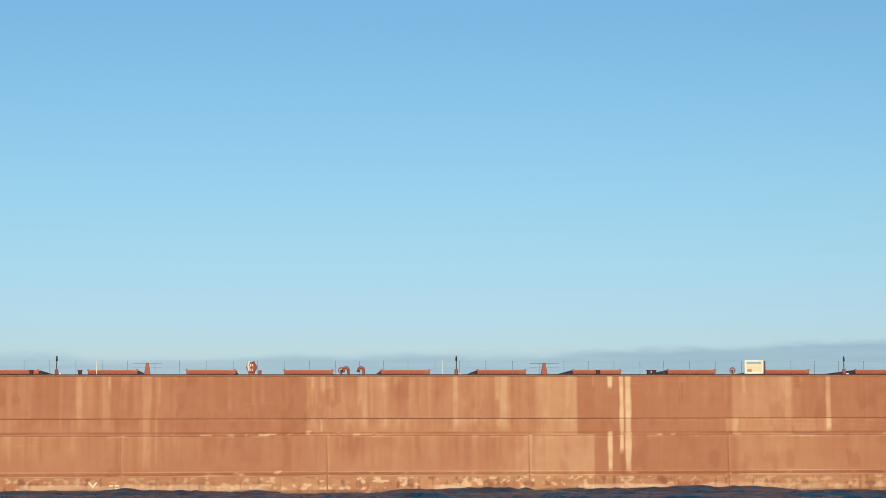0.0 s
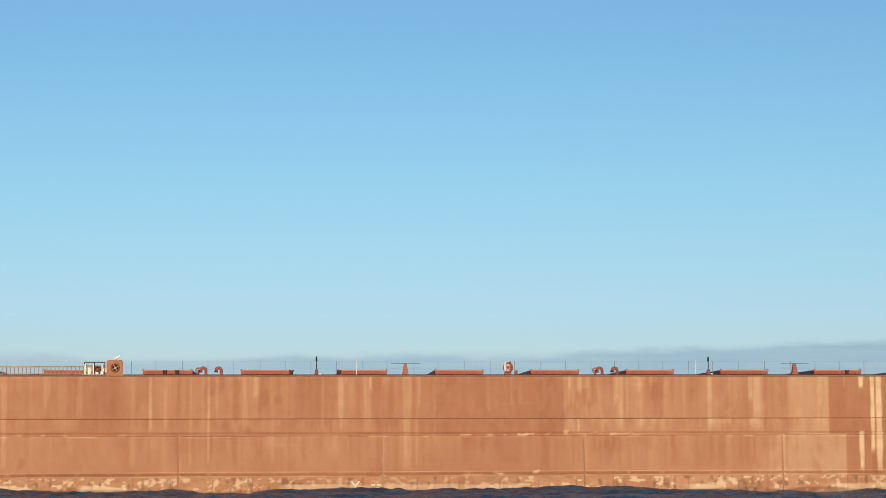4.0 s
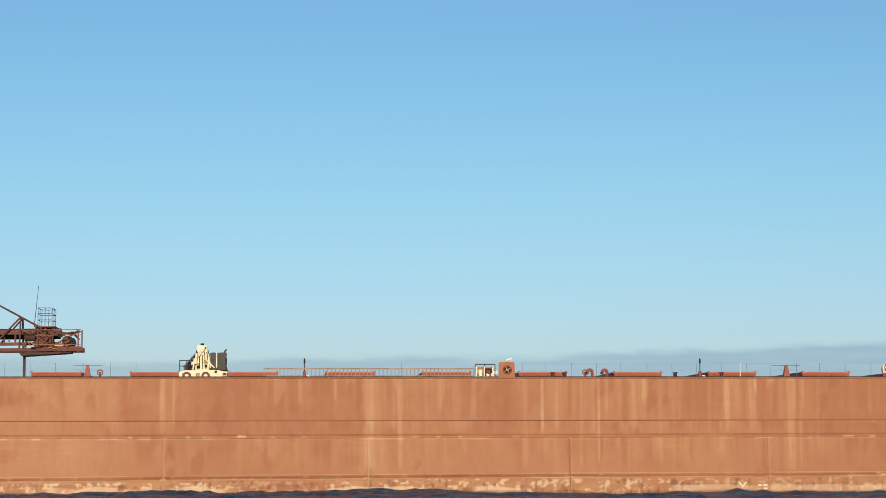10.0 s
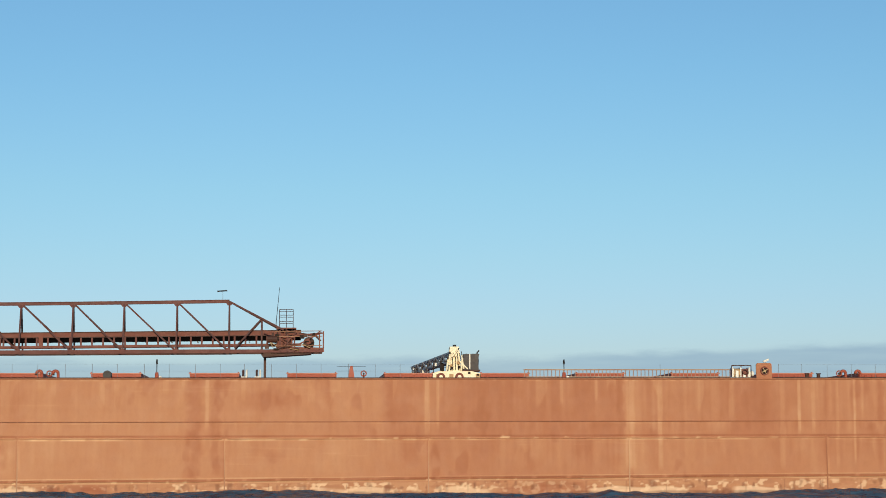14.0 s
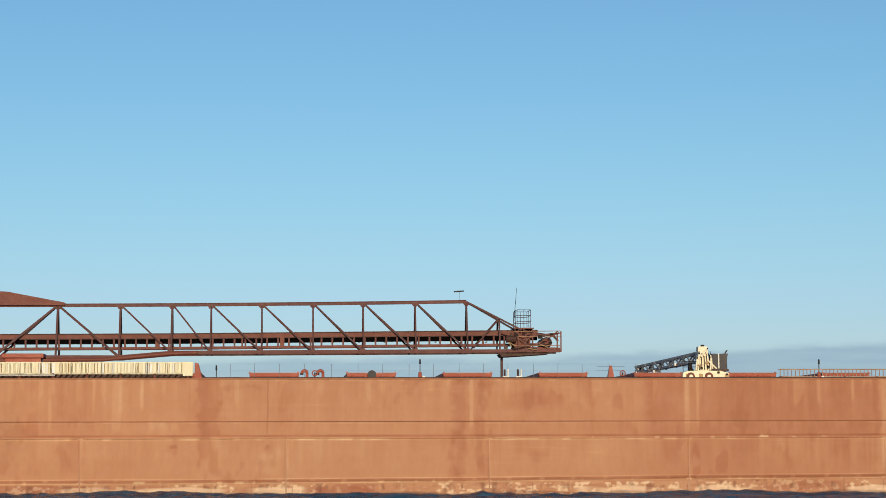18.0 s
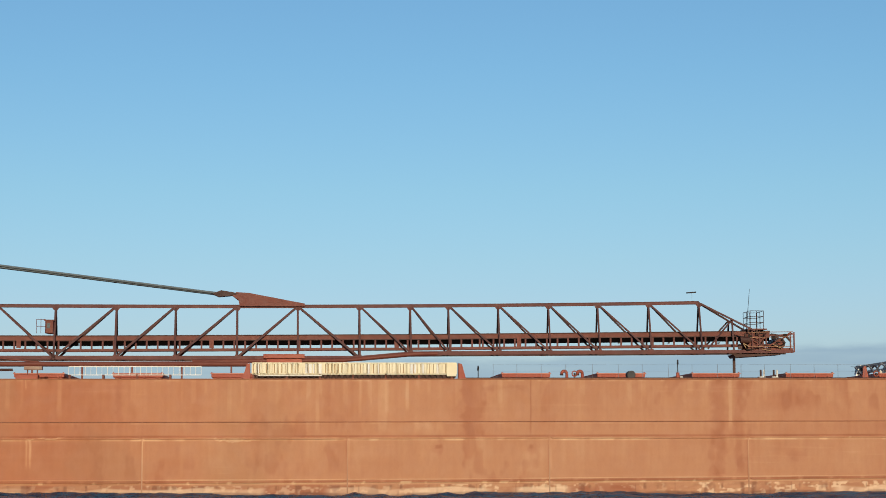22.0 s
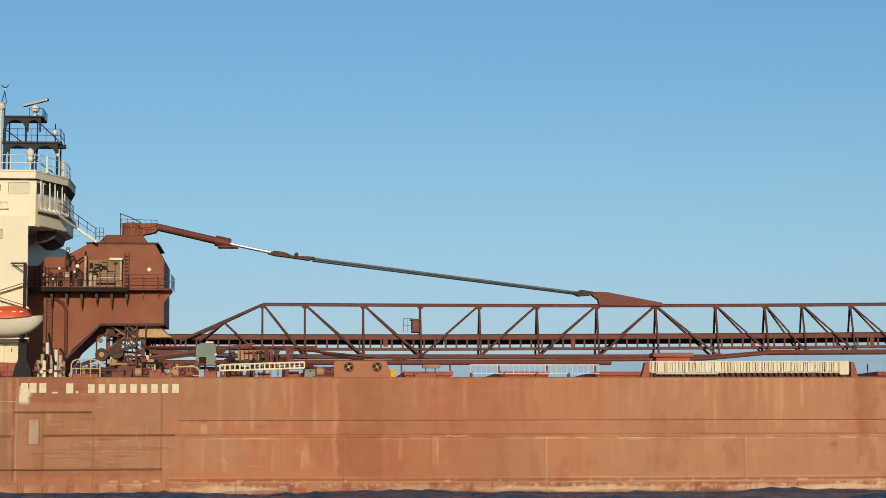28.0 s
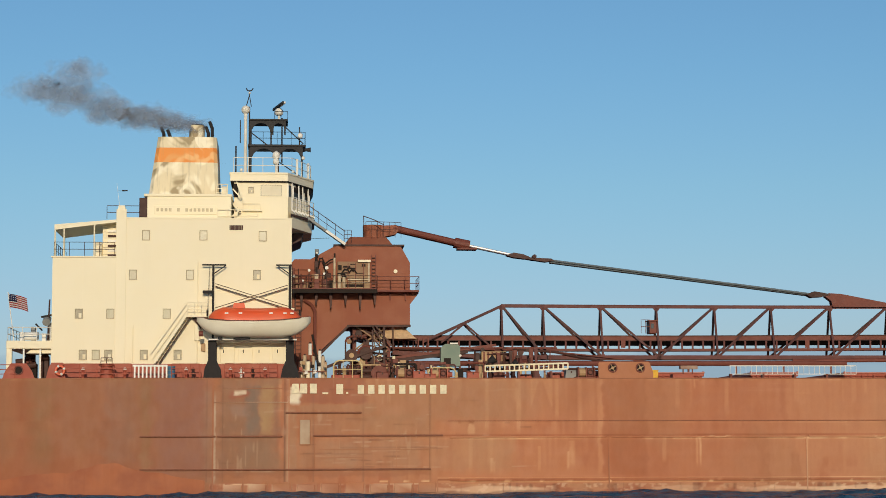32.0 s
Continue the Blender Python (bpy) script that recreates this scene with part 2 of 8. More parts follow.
# sheets of paint and stains: u0, u1, w0, w1, change of tone, softness along and up
PATCHES = ((-3.4, -2.5, 5.3, 8.4, -0.45, 0.15, 0.3), (1.5, 2.3, 4.2, 8.4, -0.5, 0.25, 0.3), (2.9, 4.0, 4.2, 8.4, -0.4, 0.2, 0.3), (5.1, 6.3, 5.5, 8.4, -0.3, 0.3, 0.5), (20.85, 28.6, 4.25, 5.22, 0.95, 0.1, 0.05), (25.95, 26.35, 7.4, 8.4, -0.6, 0.06, 0.06), (21.7, 25.9, 4.25, 5.22, -0.9, 0.1, 0.05),
           (9.85, 11.0, 4.2, 8.4, -0.2, 0.2, 0.3), (7.1, 7.6, 5.5, 8.0, -0.2, 0.1, 0.5), (-84.4, -83.4, 1.4, 8.4, -0.65, 0.3, 0.1), (-82.75, -82.15, 1.6, 8.4, -0.55, 0.15, 0.4), (-80.6, -77.6, 6.2, 7.4, -0.45, 0.5, 0.35), (-78.9, -77.7, 2.3, 3.1, -0.4, 0.3, 0.25), (-79.8, -78.6, 3.0, 5.0, -0.3, 0.4, 0.5),
           (-70.2, -67.6, 4.1, 8.4, -0.35, 0.5, 0.2), (-69.0, -67.9, 2.2, 4.0, -0.5, 0.4, 0.4), (-102.7, -101.25, 4.2, 8.4, -0.55, 0.2, 0.1), (-101.3, -98.0, 7.55, 7.85, -0.35, 0.6, 0.1), (-112.9, -112.4, 5.4, 8.2, -0.35, 0.12, 0.5), (-112.0, -111.0, 1.6, 4.0, -0.3, 0.2, 0.2), (-104.7, -104.3, 3.35, 3.6, -0.9, 0.1, 0.06),
           (-97.9, -97.6, 3.35, 3.6, -0.6, 0.1, 0.06), (-140.9, -137.7, 1.2, 9.8, -0.85, 0.18, 0.3), (-137.9, -136.2, 1.3, 8.4, -0.3, 0.5, 0.3), (-141.3, -140.95, 1.4, 8.4, 0.6, 0.08, 0.5), (-127.6, -127.2, 5.2, 8.4, -0.35, 0.15, 0.2), (-53.2, -52.75, 4.2, 8.4, -0.55, 0.12, 0.3), (-44.5, -41.4, 5.2, 8.4, -0.25, 0.4, 0.3),
           (-53.2, -51.2, 1.5, 4.0, 0.35, 0.5, 0.4), (-33.8, -33.3, 5.2, 8.4, -0.45, 0.1, 0.3), (-95.8, -87.0, 4.3, 8.4, 0.1, 2.0, 0.5), (-108.5, -103.5, 4.3, 8.2, 0.25, 0.5, 0.3), (-120.5, -113.0, 5.3, 7.5, 0.15, 0.8, 0.5), (-117.8, -117.2, 2.1, 3.4, -0.3, 0.15, 0.4), (-123.5, -119.0, 1.5, 4.0, 0.15, 0.8, 0.3),
           (-98.6, -96.8, 1.6, 3.2, 0.35, 0.5, 0.4), (-75.5, -72.0, 1.5, 4.0, 0.2, 0.8, 0.3), (-73.0, -70.5, 5.2, 8.3, 0.25, 0.6, 0.4), (-150.8, -150.3, 4.3, 5.05, 1.2, 0.08, 0.1), (-150.75, -150.35, 5.05, 5.3, -1.8, 0.08, 0.06), (-151.5, -151.3, 5.1, 5.3, -0.9, 0.05, 0.06),
           (-13.3, -12.0, 4.06, 4.16, 2.6, 0.12, 0.03), (-11.3, -10.9, 4.06, 4.14, 2.0, 0.08, 0.03), (-10.0, -9.6, 4.1, 4.32, 1.8, 0.1, 0.06), (-9.2, -4.0, 4.09, 4.17, 1.2, 0.4, 0.03), (-15.1, -14.2, 1.24, 1.38, 2.8, 0.15, 0.04), (-17.2, -15.9, 1.16, 1.26, 1.5, 0.3, 0.04), (-12.1, -11.7, 1.3, 1.5, 2.4, 0.08, 0.05),
           (-61.9, -61.2, 4.04, 4.18, 3.0, 0.1, 0.04), (-59.5, -59.1, 4.05, 4.14, 2.0, 0.1, 0.03), (-57.2, -56.8, 4.06, 4.15, 1.8, 0.1, 0.03), (-134.0, -131.5, 4.05, 4.13, 1.8, 0.3, 0.03), (-121.0, -117.5, 3.94, 4.02, 1.6, 0.5, 0.03))
# runs: middle, width, top, foot, change of tone
RUNS = ((-31.0, 0.3, 8.4, 5.0, 0.3), (-26.1, 0.35, 8.4, 4.3, 0.4), (-24.2, 0.5, 8.4, 4.2, 0.45), (-23.95, 0.2, 8.4, 4.6, 0.4), (-21.3, 0.6, 8.4, 1.5, 0.55), (-20.6, 0.2, 8.4, 1.7, 0.4), (-19.3, 0.25, 8.4, 3.0, 0.3), (-15.4, 0.25, 8.4, 5.6, 0.35), (-13.7, 0.2, 8.4, 6.0, 0.3), (-11.3, 0.25, 8.4, 6.0, 0.3),
        (-9.45, 0.2, 8.4, 6.0, 0.6), (-8.0, 0.3, 8.4, 6.3, 0.7), (-5.6, 0.3, 8.4, 4.3, 0.4), (-4.3, 0.9, 8.4, 4.2, 0.4), (-8.8, 0.12, 5.2, 4.3, 0.8), (0.9, 0.35, 8.4, 4.2, 0.6), (4.6, 0.7, 8.4, 4.2, 0.55), (12.25, 0.36, 8.4, 7.45, 2.3), (12.25, 0.34, 4.3, 1.2, 2.1), (13.1, 0.28, 8.4, 2.6, 2.4), (13.58, 0.42, 8.4, 1.2, 2.3),
        (11.0, 0.1, 8.4, 7.4, 0.6), (28.5, 0.36, 8.4, 4.2, 1.5), (17.6, 0.12, 7.8, 6.4, -0.6), (17.4, 0.08, 7.4, 6.2, -0.5), (16.0, 0.3, 8.4, 6.8, 0.3), (22.2, 0.3, 8.4, 7.0, 0.5), (-52.3, 0.7, 8.4, 1.7, 0.35), (-50.1, 0.35, 8.4, 1.6, 0.6), (-44.8, 0.35, 8.4, 5.3, 0.4), (-41.0, 0.4, 8.4, 1.6, 0.35), (-39.75, 0.22, 8.4, 4.2, 0.9),
        (-38.7, 0.3, 8.4, 4.2, 0.45), (-35.6, 0.22, 8.4, 2.0, 0.9), (-35.0, 0.2, 8.4, 5.3, 0.4), (-36.9, 0.25, 8.4, 1.7, 0.4), (-33.0, 0.35, 8.4, 4.3, 0.4), (-83.05, 0.3, 8.4, 4.5, 0.5), (-67.2, 0.35, 8.4, 4.2, 0.6), (-66.4, 0.2, 8.4, 4.6, 0.55), (-119.6, 0.35, 8.4, 5.3, 0.35), (-110.2, 0.2, 8.4, 5.6, 0.35), (-108.6, 0.6, 8.4, 4.3, 0.35),
        (-106.8, 0.25, 8.4, 6.0, 0.5), (-113.3, 0.3, 8.4, 4.2, 0.35), (-97.8, 0.1, 8.3, 4.2, -0.8), (-149.4, 0.25, 8.4, 4.3, 0.5), (-147.1, 0.35, 8.4, 4.2, 0.6), (-144.3, 0.25, 8.4, 5.3, 0.6), (-142.6, 0.4, 8.4, 4.2, 0.55), (-136.4, 0.3, 4.0, 2.2, 0.7), (-134.0, 0.15, 4.0, 1.9, 0.9), (-133.75, 0.15, 4.0, 1.9, 1.1),
        (-135.4, 0.3, 8.4, 6.0, 0.4), (-134.1, 0.1, 8.4, 7.6, 0.8), (-131.7, 0.3, 8.4, 5.3, 0.35), (-143.2, 0.4, 3.8, 1.8, 0.5), (-145.6, 0.2, 3.4, 1.5, 0.5), (-149.2, 0.4, 4.0, 1.9, 0.45), (-150.6, 0.25, 4.0, 1.6, 0.5), (-149.1, 0.2, 2.6, 1.5, 0.9), (-143.5, 0.15, 3.0, 1.7, 0.8), (-148.9, 0.14, 2.3, 1.5, 0.6))
# the stern quarter: panels with a colour of their own: u0, u1, w0, w1, colour, strength, softness along and up
STERN_COATS = ((-186, -183.6, 2.4, 8.5, (0.37, 0.19, 0.10), 0.4, 0.7, 0.8), (-182.2, -180.6, 2.2, 8.5, (0.34, 0.185, 0.09), 0.6, 0.7, 1.2), (-180.3, -177.2, 3.0, 8.5, (0.42, 0.195, 0.105), 0.5, 0.6, 0.7), (-177.0, -174.6, 2.0, 8.5, (0.375, 0.185, 0.115), 0.6, 0.5, 0.9), (-174.4, -173.6, 1.4, 8.5, (0.36, 0.20, 0.10), 0.5, 0.3, 0.9),
               (-173.3, -169.5, 1.4, 8.5, (0.375, 0.165, 0.115), 0.7, 0.6, 0.6), (-169.9, -168.7, 0.8, 7.6, (0.40, 0.25, 0.165), 0.35, 0.25, 0.4), (-169.2, -169.0, 1.0, 6.9, (0.66, 0.50, 0.35), 0.6, 0.05, 0.7), (-168.7, -164.4, 1.6, 8.5, (0.27, 0.165, 0.105), 0.55, 0.3, 0.3), (-167.2, -164.9, 1.6, 4.0, (0.30, 0.17, 0.10), 0.5, 0.4, 0.3),
               (-166.9, -165.9, 4.2, 7.8, (0.22, 0.155, 0.115), 0.7, 0.2, 0.3), (-165.8, -164.9, 4.3, 7.7, (0.46, 0.275, 0.125), 0.7, 0.2, 0.5), (-167.9, -166.6, 5.6, 6.4, (0.36, 0.21, 0.15), 0.6, 0.2, 0.2), (-168.0, -166.7, 7.0, 7.4, (0.40, 0.12, 0.07), 0.8, 0.2, 0.12), (-167.7, -166.9, 7.15, 7.42, (0.86, 0.72, 0.52), 0.9, 0.1, 0.06),
               (-163.9, -158.2, 6.55, 8.4, (0.34, 0.115, 0.066), 0.62, 0.25, 0.12), (-163.75, -162.9, 6.55, 7.45, (0.90, 0.78, 0.58), 0.95, 0.14, 0.2), (-163.6, -163.2, 7.2, 7.75, (0.88, 0.76, 0.56), 0.9, 0.1, 0.1), (-164.0, -163.2, 1.6, 6.3, (0.40, 0.24, 0.14), 0.5, 0.1, 0.3), (-163.0, -157.5, 5.85, 6.5, (0.40, 0.225, 0.125), 0.5, 0.4, 0.1),
               (-163.1, -153.4, 4.25, 5.7, (0.375, 0.20, 0.105), 0.45, 0.5, 0.2), (-158.0, -146.0, 5.3, 8.3, (0.39, 0.20, 0.105), 0.5, 1.2, 0.4), (-163.0, -154.2, 1.8, 4.0, (0.395, 0.215, 0.12), 0.45, 0.4, 0.3), (-161.0, -158.9, 2.1, 3.6, (0.45, 0.25, 0.15), 0.4, 0.3, 0.3), (-153.6, -147.5, 1.6, 4.0, (0.42, 0.235, 0.125), 0.4, 0.6, 0.3),
               (-170, -153.6, 1.25, 1.68, (0.36, 0.14, 0.07), 0.6, 0.3, 0.1))


def dip(u):
    """How far the lowest strake lies below its height at the bow."""
    return np.interp(u, (-153, -125, -100, -85, -65, -45, -15, 40), (-0.38, -0.42, -0.39, -0.33, -0.2, -0.12, -0.08, -0.08))


STERN_BARS = ((-164.0, -158.5, 5.8), (-168.9, -164.2, 4.1), (-174.4, -169.0, 4.1), (-174.4, -153.5, 1.72), (-162.0, -152.6, 4.15), (-163.0, -157.8, 2.9), (-160.0, -153.8, 3.35))


def weather(u, w):
    """The colour of the hull's paint at points u, w."""
    high, low = np.interp(u, *zip(*TONE_HIGH)), np.interp(u, *zip(*TONE_LOW))
    tone = np.where(w > 4.08, high, low)
    for u0, u1, w0, w1, d, su, sw in PATCHES:
        near = (u > u0 - 1.5 - su) & (u < u1 + 1.5 + su)
        if near.any():
            x, y = u[near], w[near]
            rag = (cloudy(x * 1.2, y * 1.6, 77) - 0.5) * min(0.9, 4 * su)
            tone[near] += d * patch(x + rag, y + rag * 0.6, u0, u1, w0, w1, su, sw) * (0.75 + 0.5 * cloudy(x * 0.9, y * 0.8, 12))
    gate = np.interp(u, *zip(*STREAKY))
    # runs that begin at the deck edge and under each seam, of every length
    sway = u + 0.05 * (noise_2d(u * 0.4, w * 0.9, 8) - 0.5)
    for top, floor_w, seed in ((8.4, 4.1, 1), (5.25, 4.1, 2), (4.05, 1.3, 3)):
        inside = (w < top) & (w > floor_w)
        for pitch, amp, k in ((1.3, 0.34, 0), (0.45, 0.38, 7), (0.2, 0.24, 13)):
            n = noise_1d(sway / pitch + 400, 100 * seed + k) - 0.5
            reach = (top - floor_w) * (0.25 + 1.1 * noise_1d(u / (1.7 * pitch) + 90, 100 * seed + k + 3))
            fade = 1 - rise(top - w, 0.45 * reach, reach + 0.2)
            tone += inside * n * 2 * amp * gate * fade
    for mid, wide, top, foot, d in RUNS:
        near = (np.abs(u - mid) < wide + 0.3)
        if near.any():
            x, y = u[near], w[near]
            x = x + 0.05 * (noise_1d(y * 1.1 + mid, 9) - 0.5)
            half = wide / 2 * (0.8 + 0.4 * noise_1d(y * 0.7 + 3 * mid, 10))
            soft = 0.03 + 0.10 * wide
            across = rise(half - np.abs(x - mid), -soft, soft)
            tone[near] += 1.25 * d * across * rise(y, foot - 0.15, foot + min(0.6, 0.25 * (top - foot))) * (y < top) * (0.8 + 0.4 * noise_1d(y * 1.9 + mid, 14))
    short = rise(noise_1d(u * 2.3, 16), 0.72, 0.82) * rise(w - 8.3 + 2.6 * noise_1d(u * 1.1, 17), 0.0, 0.5)
    tone += 0.75 * short * np.clip(gate, 0, 1) * (w > 5.3)
    smear = rise(cloudy(u * 0.9, w * 0.45, 18), 0.60, 0.74) * rise(cloudy(u * 0.12, w * 0.1, 19), 0.48, 0.62)
    tone -= 0.55 * smear
    # mottling, faint level bands and old scrapes
    tone += 0.30 * (cloudy(u * 0.35, w * 0.5, 21) - 0.5) + 0.22 * (cloudy(u * 1.5, w * 0.9, 22) - 0.5)
    tone += 0.10 * (noise_2d(u * 0.06, w * 3.1, 23) - 0.5)
    lines = noise_2d(u * 0.5, w * 9.0, 24) * noise_2d(u * 0.15, w * 0.8, 25)
    tone += 0.2 * rise(lines, 0.62, 0.8)
    # wear along the strakes and seams: dirt above, bare edges below
    worn = cloudy(u * 0.35, w * 0, 33)
    bare = rise(noise_1d(u * 1.3, 34) * 0.6 + worn * 0.6, 0.56, 0.78)
    wl = w - dip(u)
    on = u > -153
    for at, deep in ((4.21, 1.9), (5.25, 0.7)):
        tone -= on * deep * np.exp(-((w - at) / 0.055) ** 2) * (0.35 + 0.9 * noise_1d(u * 0.45, 41 + int(at)))
    for at, deep in ((3.96, 1.0), (4.09, 0.4), (5.17, 0.3)):
        tone += on * deep * (1 + 0.6 * patch(u, w, -150, -60, 3, 5, 6, 1)) * np.exp(-((w - at) / 0.05) ** 2) * (0.2 + 1.5 * bare * noise_1d(u * 0.6, 51 + int(at * 10)) + 0.5 * noise_1d(u * 0.25, 53))
    # lowest strake: pale edges, the dark of an often broken hollow painted between
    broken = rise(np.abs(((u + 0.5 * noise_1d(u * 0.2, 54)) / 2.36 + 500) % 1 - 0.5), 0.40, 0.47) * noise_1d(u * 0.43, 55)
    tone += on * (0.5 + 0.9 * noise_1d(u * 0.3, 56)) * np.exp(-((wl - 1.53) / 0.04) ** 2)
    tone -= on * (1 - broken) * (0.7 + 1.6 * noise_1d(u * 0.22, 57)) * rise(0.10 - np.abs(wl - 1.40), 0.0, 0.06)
    tone += on * (0.5 + 1.3 * noise_1d(u * 0.35, 58)) * np.exp(-((wl - 1.25) / 0.05) ** 2)
    tone += 0.9 * np.exp(-((w - 8.22) / 0.05) ** 2) * rise(noise_1d(u * 0.9, 64) * noise_1d(u * 3.1, 65), 0.22, 0.5)
    chip = rise(noise_1d(u * 1.9, 61), 0.78, 0.86) * rise(noise_1d(u * 0.12, 62), 0.45, 0.6)
    tone += 2.2 * chip * np.exp(-((w - 4.07) / 0.07) ** 2) * (u > -153)
    chip = rise(noise_1d(u * 2.4, 63), 0.80, 0.88)
    tone += 2.6 * chip * np.exp(-((wl - 1.30) / 0.08) ** 2) * (u > -158) * rise(-u, 20, 110)
    # butt joints below the second strake: shaded left, sunlit right, put into the colour
    for k in range(-9, 4):
        at = -23.05 + 14.68 * k
        tone += rise(4.2 - w, 0, 0.2) * (-0.6 * np.exp(-((u - at + 0.05) / 0.06) ** 2) + 0.45 * np.exp(-((u - at - 0.1) / 0.07) ** 2)) * (0.4 + 0.8 * noise_2d(u * 0, w * 1.3 + k, 71))
        tone -= rise(w - 4.2, 0, 0.2) * 0.12 * np.exp(-((u - at) / 0.05) ** 2)
    col = np.stack([np.interp(tone, RAMP_T, [c[k] for c in RAMP_C]) for k in range(3)], 1)
    # after plating: older, browner paint
    old = rise(-u + 30 * (noise_1d(u * 0.05, 81) - 0.5), 96, 165)[:, None]
    col = col * (1 - old * np.array([-0.07, 0.05, 0.15]))
    olive = (rise(cloudy(u * 0.22, w * 0.12, 83), 0.45, 0.7) * rise(-u, 84, 120) * 0.22)[:, None]
    col = col * (1 - olive) + olive * np.array([0.365, 0.205, 0.105])
    for u0, u1, w0, w1, c, d, su, sw in STERN_COATS:
        near = (u > u0 - 1 - su) & (u < u1 + 1 + su)
        if near.any():
            x, y = u[near], w[near]
            rag = (cloudy(x * 1.6, y * 2.2, 91) - 0.5) * min(0.8, 3 * su)
            k = (d * patch(x + rag, y + 0.7 * rag, u0, u1, w0, w1, su, sw) * (0.65 + 0.6 * cloudy(x * 2.2, y * 1.4, 92)))[:, None]
            col[near] = col[near] * (1 - np.clip(k, 0, 1)) + np.clip(k, 0, 1) * np.array(c)
    col = col * (1 - 0.10 * rise(-u, 152, 164) - 0.14 * rise(-u, 166, 171))[:, None]
    for u0, u1, at in STERN_BARS:
        soot = (0.7 * patch(u, w, u0, u1, at - 0.02, at + 0.02, 0.2, 0.09) * (0.5 + 0.7 * noise_1d(u * 1.1 + at, 99)))[:, None]
        col = col * (1 - soot) + soot * np.array([0.14, 0.062, 0.038])
    # scratches left by quays and fenders, dark and bare, level and upright
    dice = random.Random(17)
    for k in range(80):
        u0, w0 = (dice.uniform(-169, -146), dice.uniform(1.5, 7.8)) if k < 45 else (dice.uniform(-163, -154), dice.uniform(1.7, 4.0))
        level, long = dice.random() < 0.6, dice.uniform(0.3, 2.2)
        lift, shade, bend = dice.uniform(0.15, 0.5), dice.random() < 0.5, dice.uniform(-0.05, 0.05)
        u1, w1 = (u0 + long, w0) if level else (u0, w0 + 0.7 * long)
        near = (u > u0 - 0.3) & (u < u1 + 0.3) & (w > w0 - 0.4) & (w < w1 + 0.4)
        if near.any():
            x, y = u[near], w[near]
            off = np.abs(y - w0 - bend * (x - u0)) if level else np.abs(x - u0 - bend * (y - w0))
            line = lift * rise(0.075 - off, 0.0, 0.05) * patch(x, y, u0 - 0.02, u1 + 0.02, w0 - 0.1, w1 + 0.1, 0.06, 0.06) * noise_2d(x * 2.5, y * 2.5, 120)
            line = np.clip(1.3 * line, 0, 0.8)[:, None]
            col[near] = col[near] * (1 - line) + line * np.array((0.20, 0.085, 0.05) if shade else (0.60, 0.41, 0.27))
    for at, wide, c, d in ((-164.05, 0.07, (0.19, 0.085, 0.05), 0.75), (-163.85, 0.09, (0.50, 0.32, 0.20), 0.4), (-169.65, 0.05, (0.22, 0.10, 0.06), 0.5), (-168.5, 0.05, (0.22, 0.10, 0.06), 0.5), (-162.0, 0.05, (0.22, 0.10, 0.06), 0.5), (-158.4, 0.06, (0.24, 0.11, 0.065), 0.45), (-153.55, 0.06, (0.20, 0.09, 0.05), 0.55)):
        line = (d * np.exp(-((u - at) / wide) ** 2) * (w > 0.9) * (0.35 + 0.9 * noise_1d(w * 1.3 + at, 121)))
        line = np.clip(line, 0, 0.85)[:, None]
        col = col * (1 - line) + line * np.array(c)
    # rubbed framing of the stern quarter
    rub = rise(noise_2d(u * 1.1, w * 7, 95) * noise_2d(u * 0.5, w * 0.8, 96), 0.60, 0.75) * patch(u, w, -163.5, -153.5, 1.7, 6.0, 0.3, 0.2)
    rub = rub + rise(noise_2d(u * 7, w * 0.9, 97) * noise_2d(u * 0.8, w * 0.5, 98), 0.60, 0.75) * patch(u, w, -169, -153.5, 1.7, 6.0, 0.3, 0.2)
    rub = np.clip(0.4 * rub, 0, 0.6)[:, None]
    col = col * (1 - rub) + rub * np.array([0.50, 0.31, 0.19])
    # scuffed band between the lowest strake and the water
    band = (rise(1.20 - wl + 0.08 * (noise_1d(u * 0.8, 101) - 0.5), 0.0, 0.12) * (u > -169.4))[:, None]
    pale, red = np.interp(u, *zip(*SCUFF_PALE)), np.interp(u, *zip(*SCUFF_RED))
    wander = w + 0.25 * (noise_1d(u * 0.25, 115) - 0.5)
    cell = np.floor((u + 0.8 * noise_1d(u * 0.07, 118)) / 2.9)
    mood = noise_1d(cell * 3.7 + 0.5, 119)
    ground = np.array([0.455, 0.203, 0.104]) * (0.80 + 0.40 * cloudy(u * 1.1, wander * 3, 103))[:, None]
    r = np.clip(red * rise(cloudy(u * 0.45, wander * 1.4, 104) + 0.30 * (mood - 0.5) + 0.2 * (0.6 - wander), 0.40, 0.62), 0, 0.85)[:, None]
    scuff = ground * (1 - r) + r * np.array([0.335, 0.098, 0.048])
    wash = np.clip(pale * (0.25 + 0.9 * rise(cloudy(u * 0.8, wander * 2.6, 105, 4) + 0.35 * (mood - 0.5), 0.38, 0.72)), 0, 0.85)[:, None]
    scuff = scuff * (1 - wash) + wash * np.array([0.535, 0.268, 0.143])
    fleck = np.clip(0.85 * pale * rise(cloudy(u * 2.6, w * 4.0, 107, 2), 0.56, 0.72), 0, 0.75)[:, None]
    scuff = scuff * (1 - fleck) + fleck * np.array([0.80, 0.56, 0.36])
    drip = np.clip(rise(noise_2d(u * 4.0, w * 1.8, 108) * 0.6 + 0.6 * cloudy(u * 1.3, w * 2, 122), 0.66, 0.90) * 0.7, 0, 0.75)[:, None]
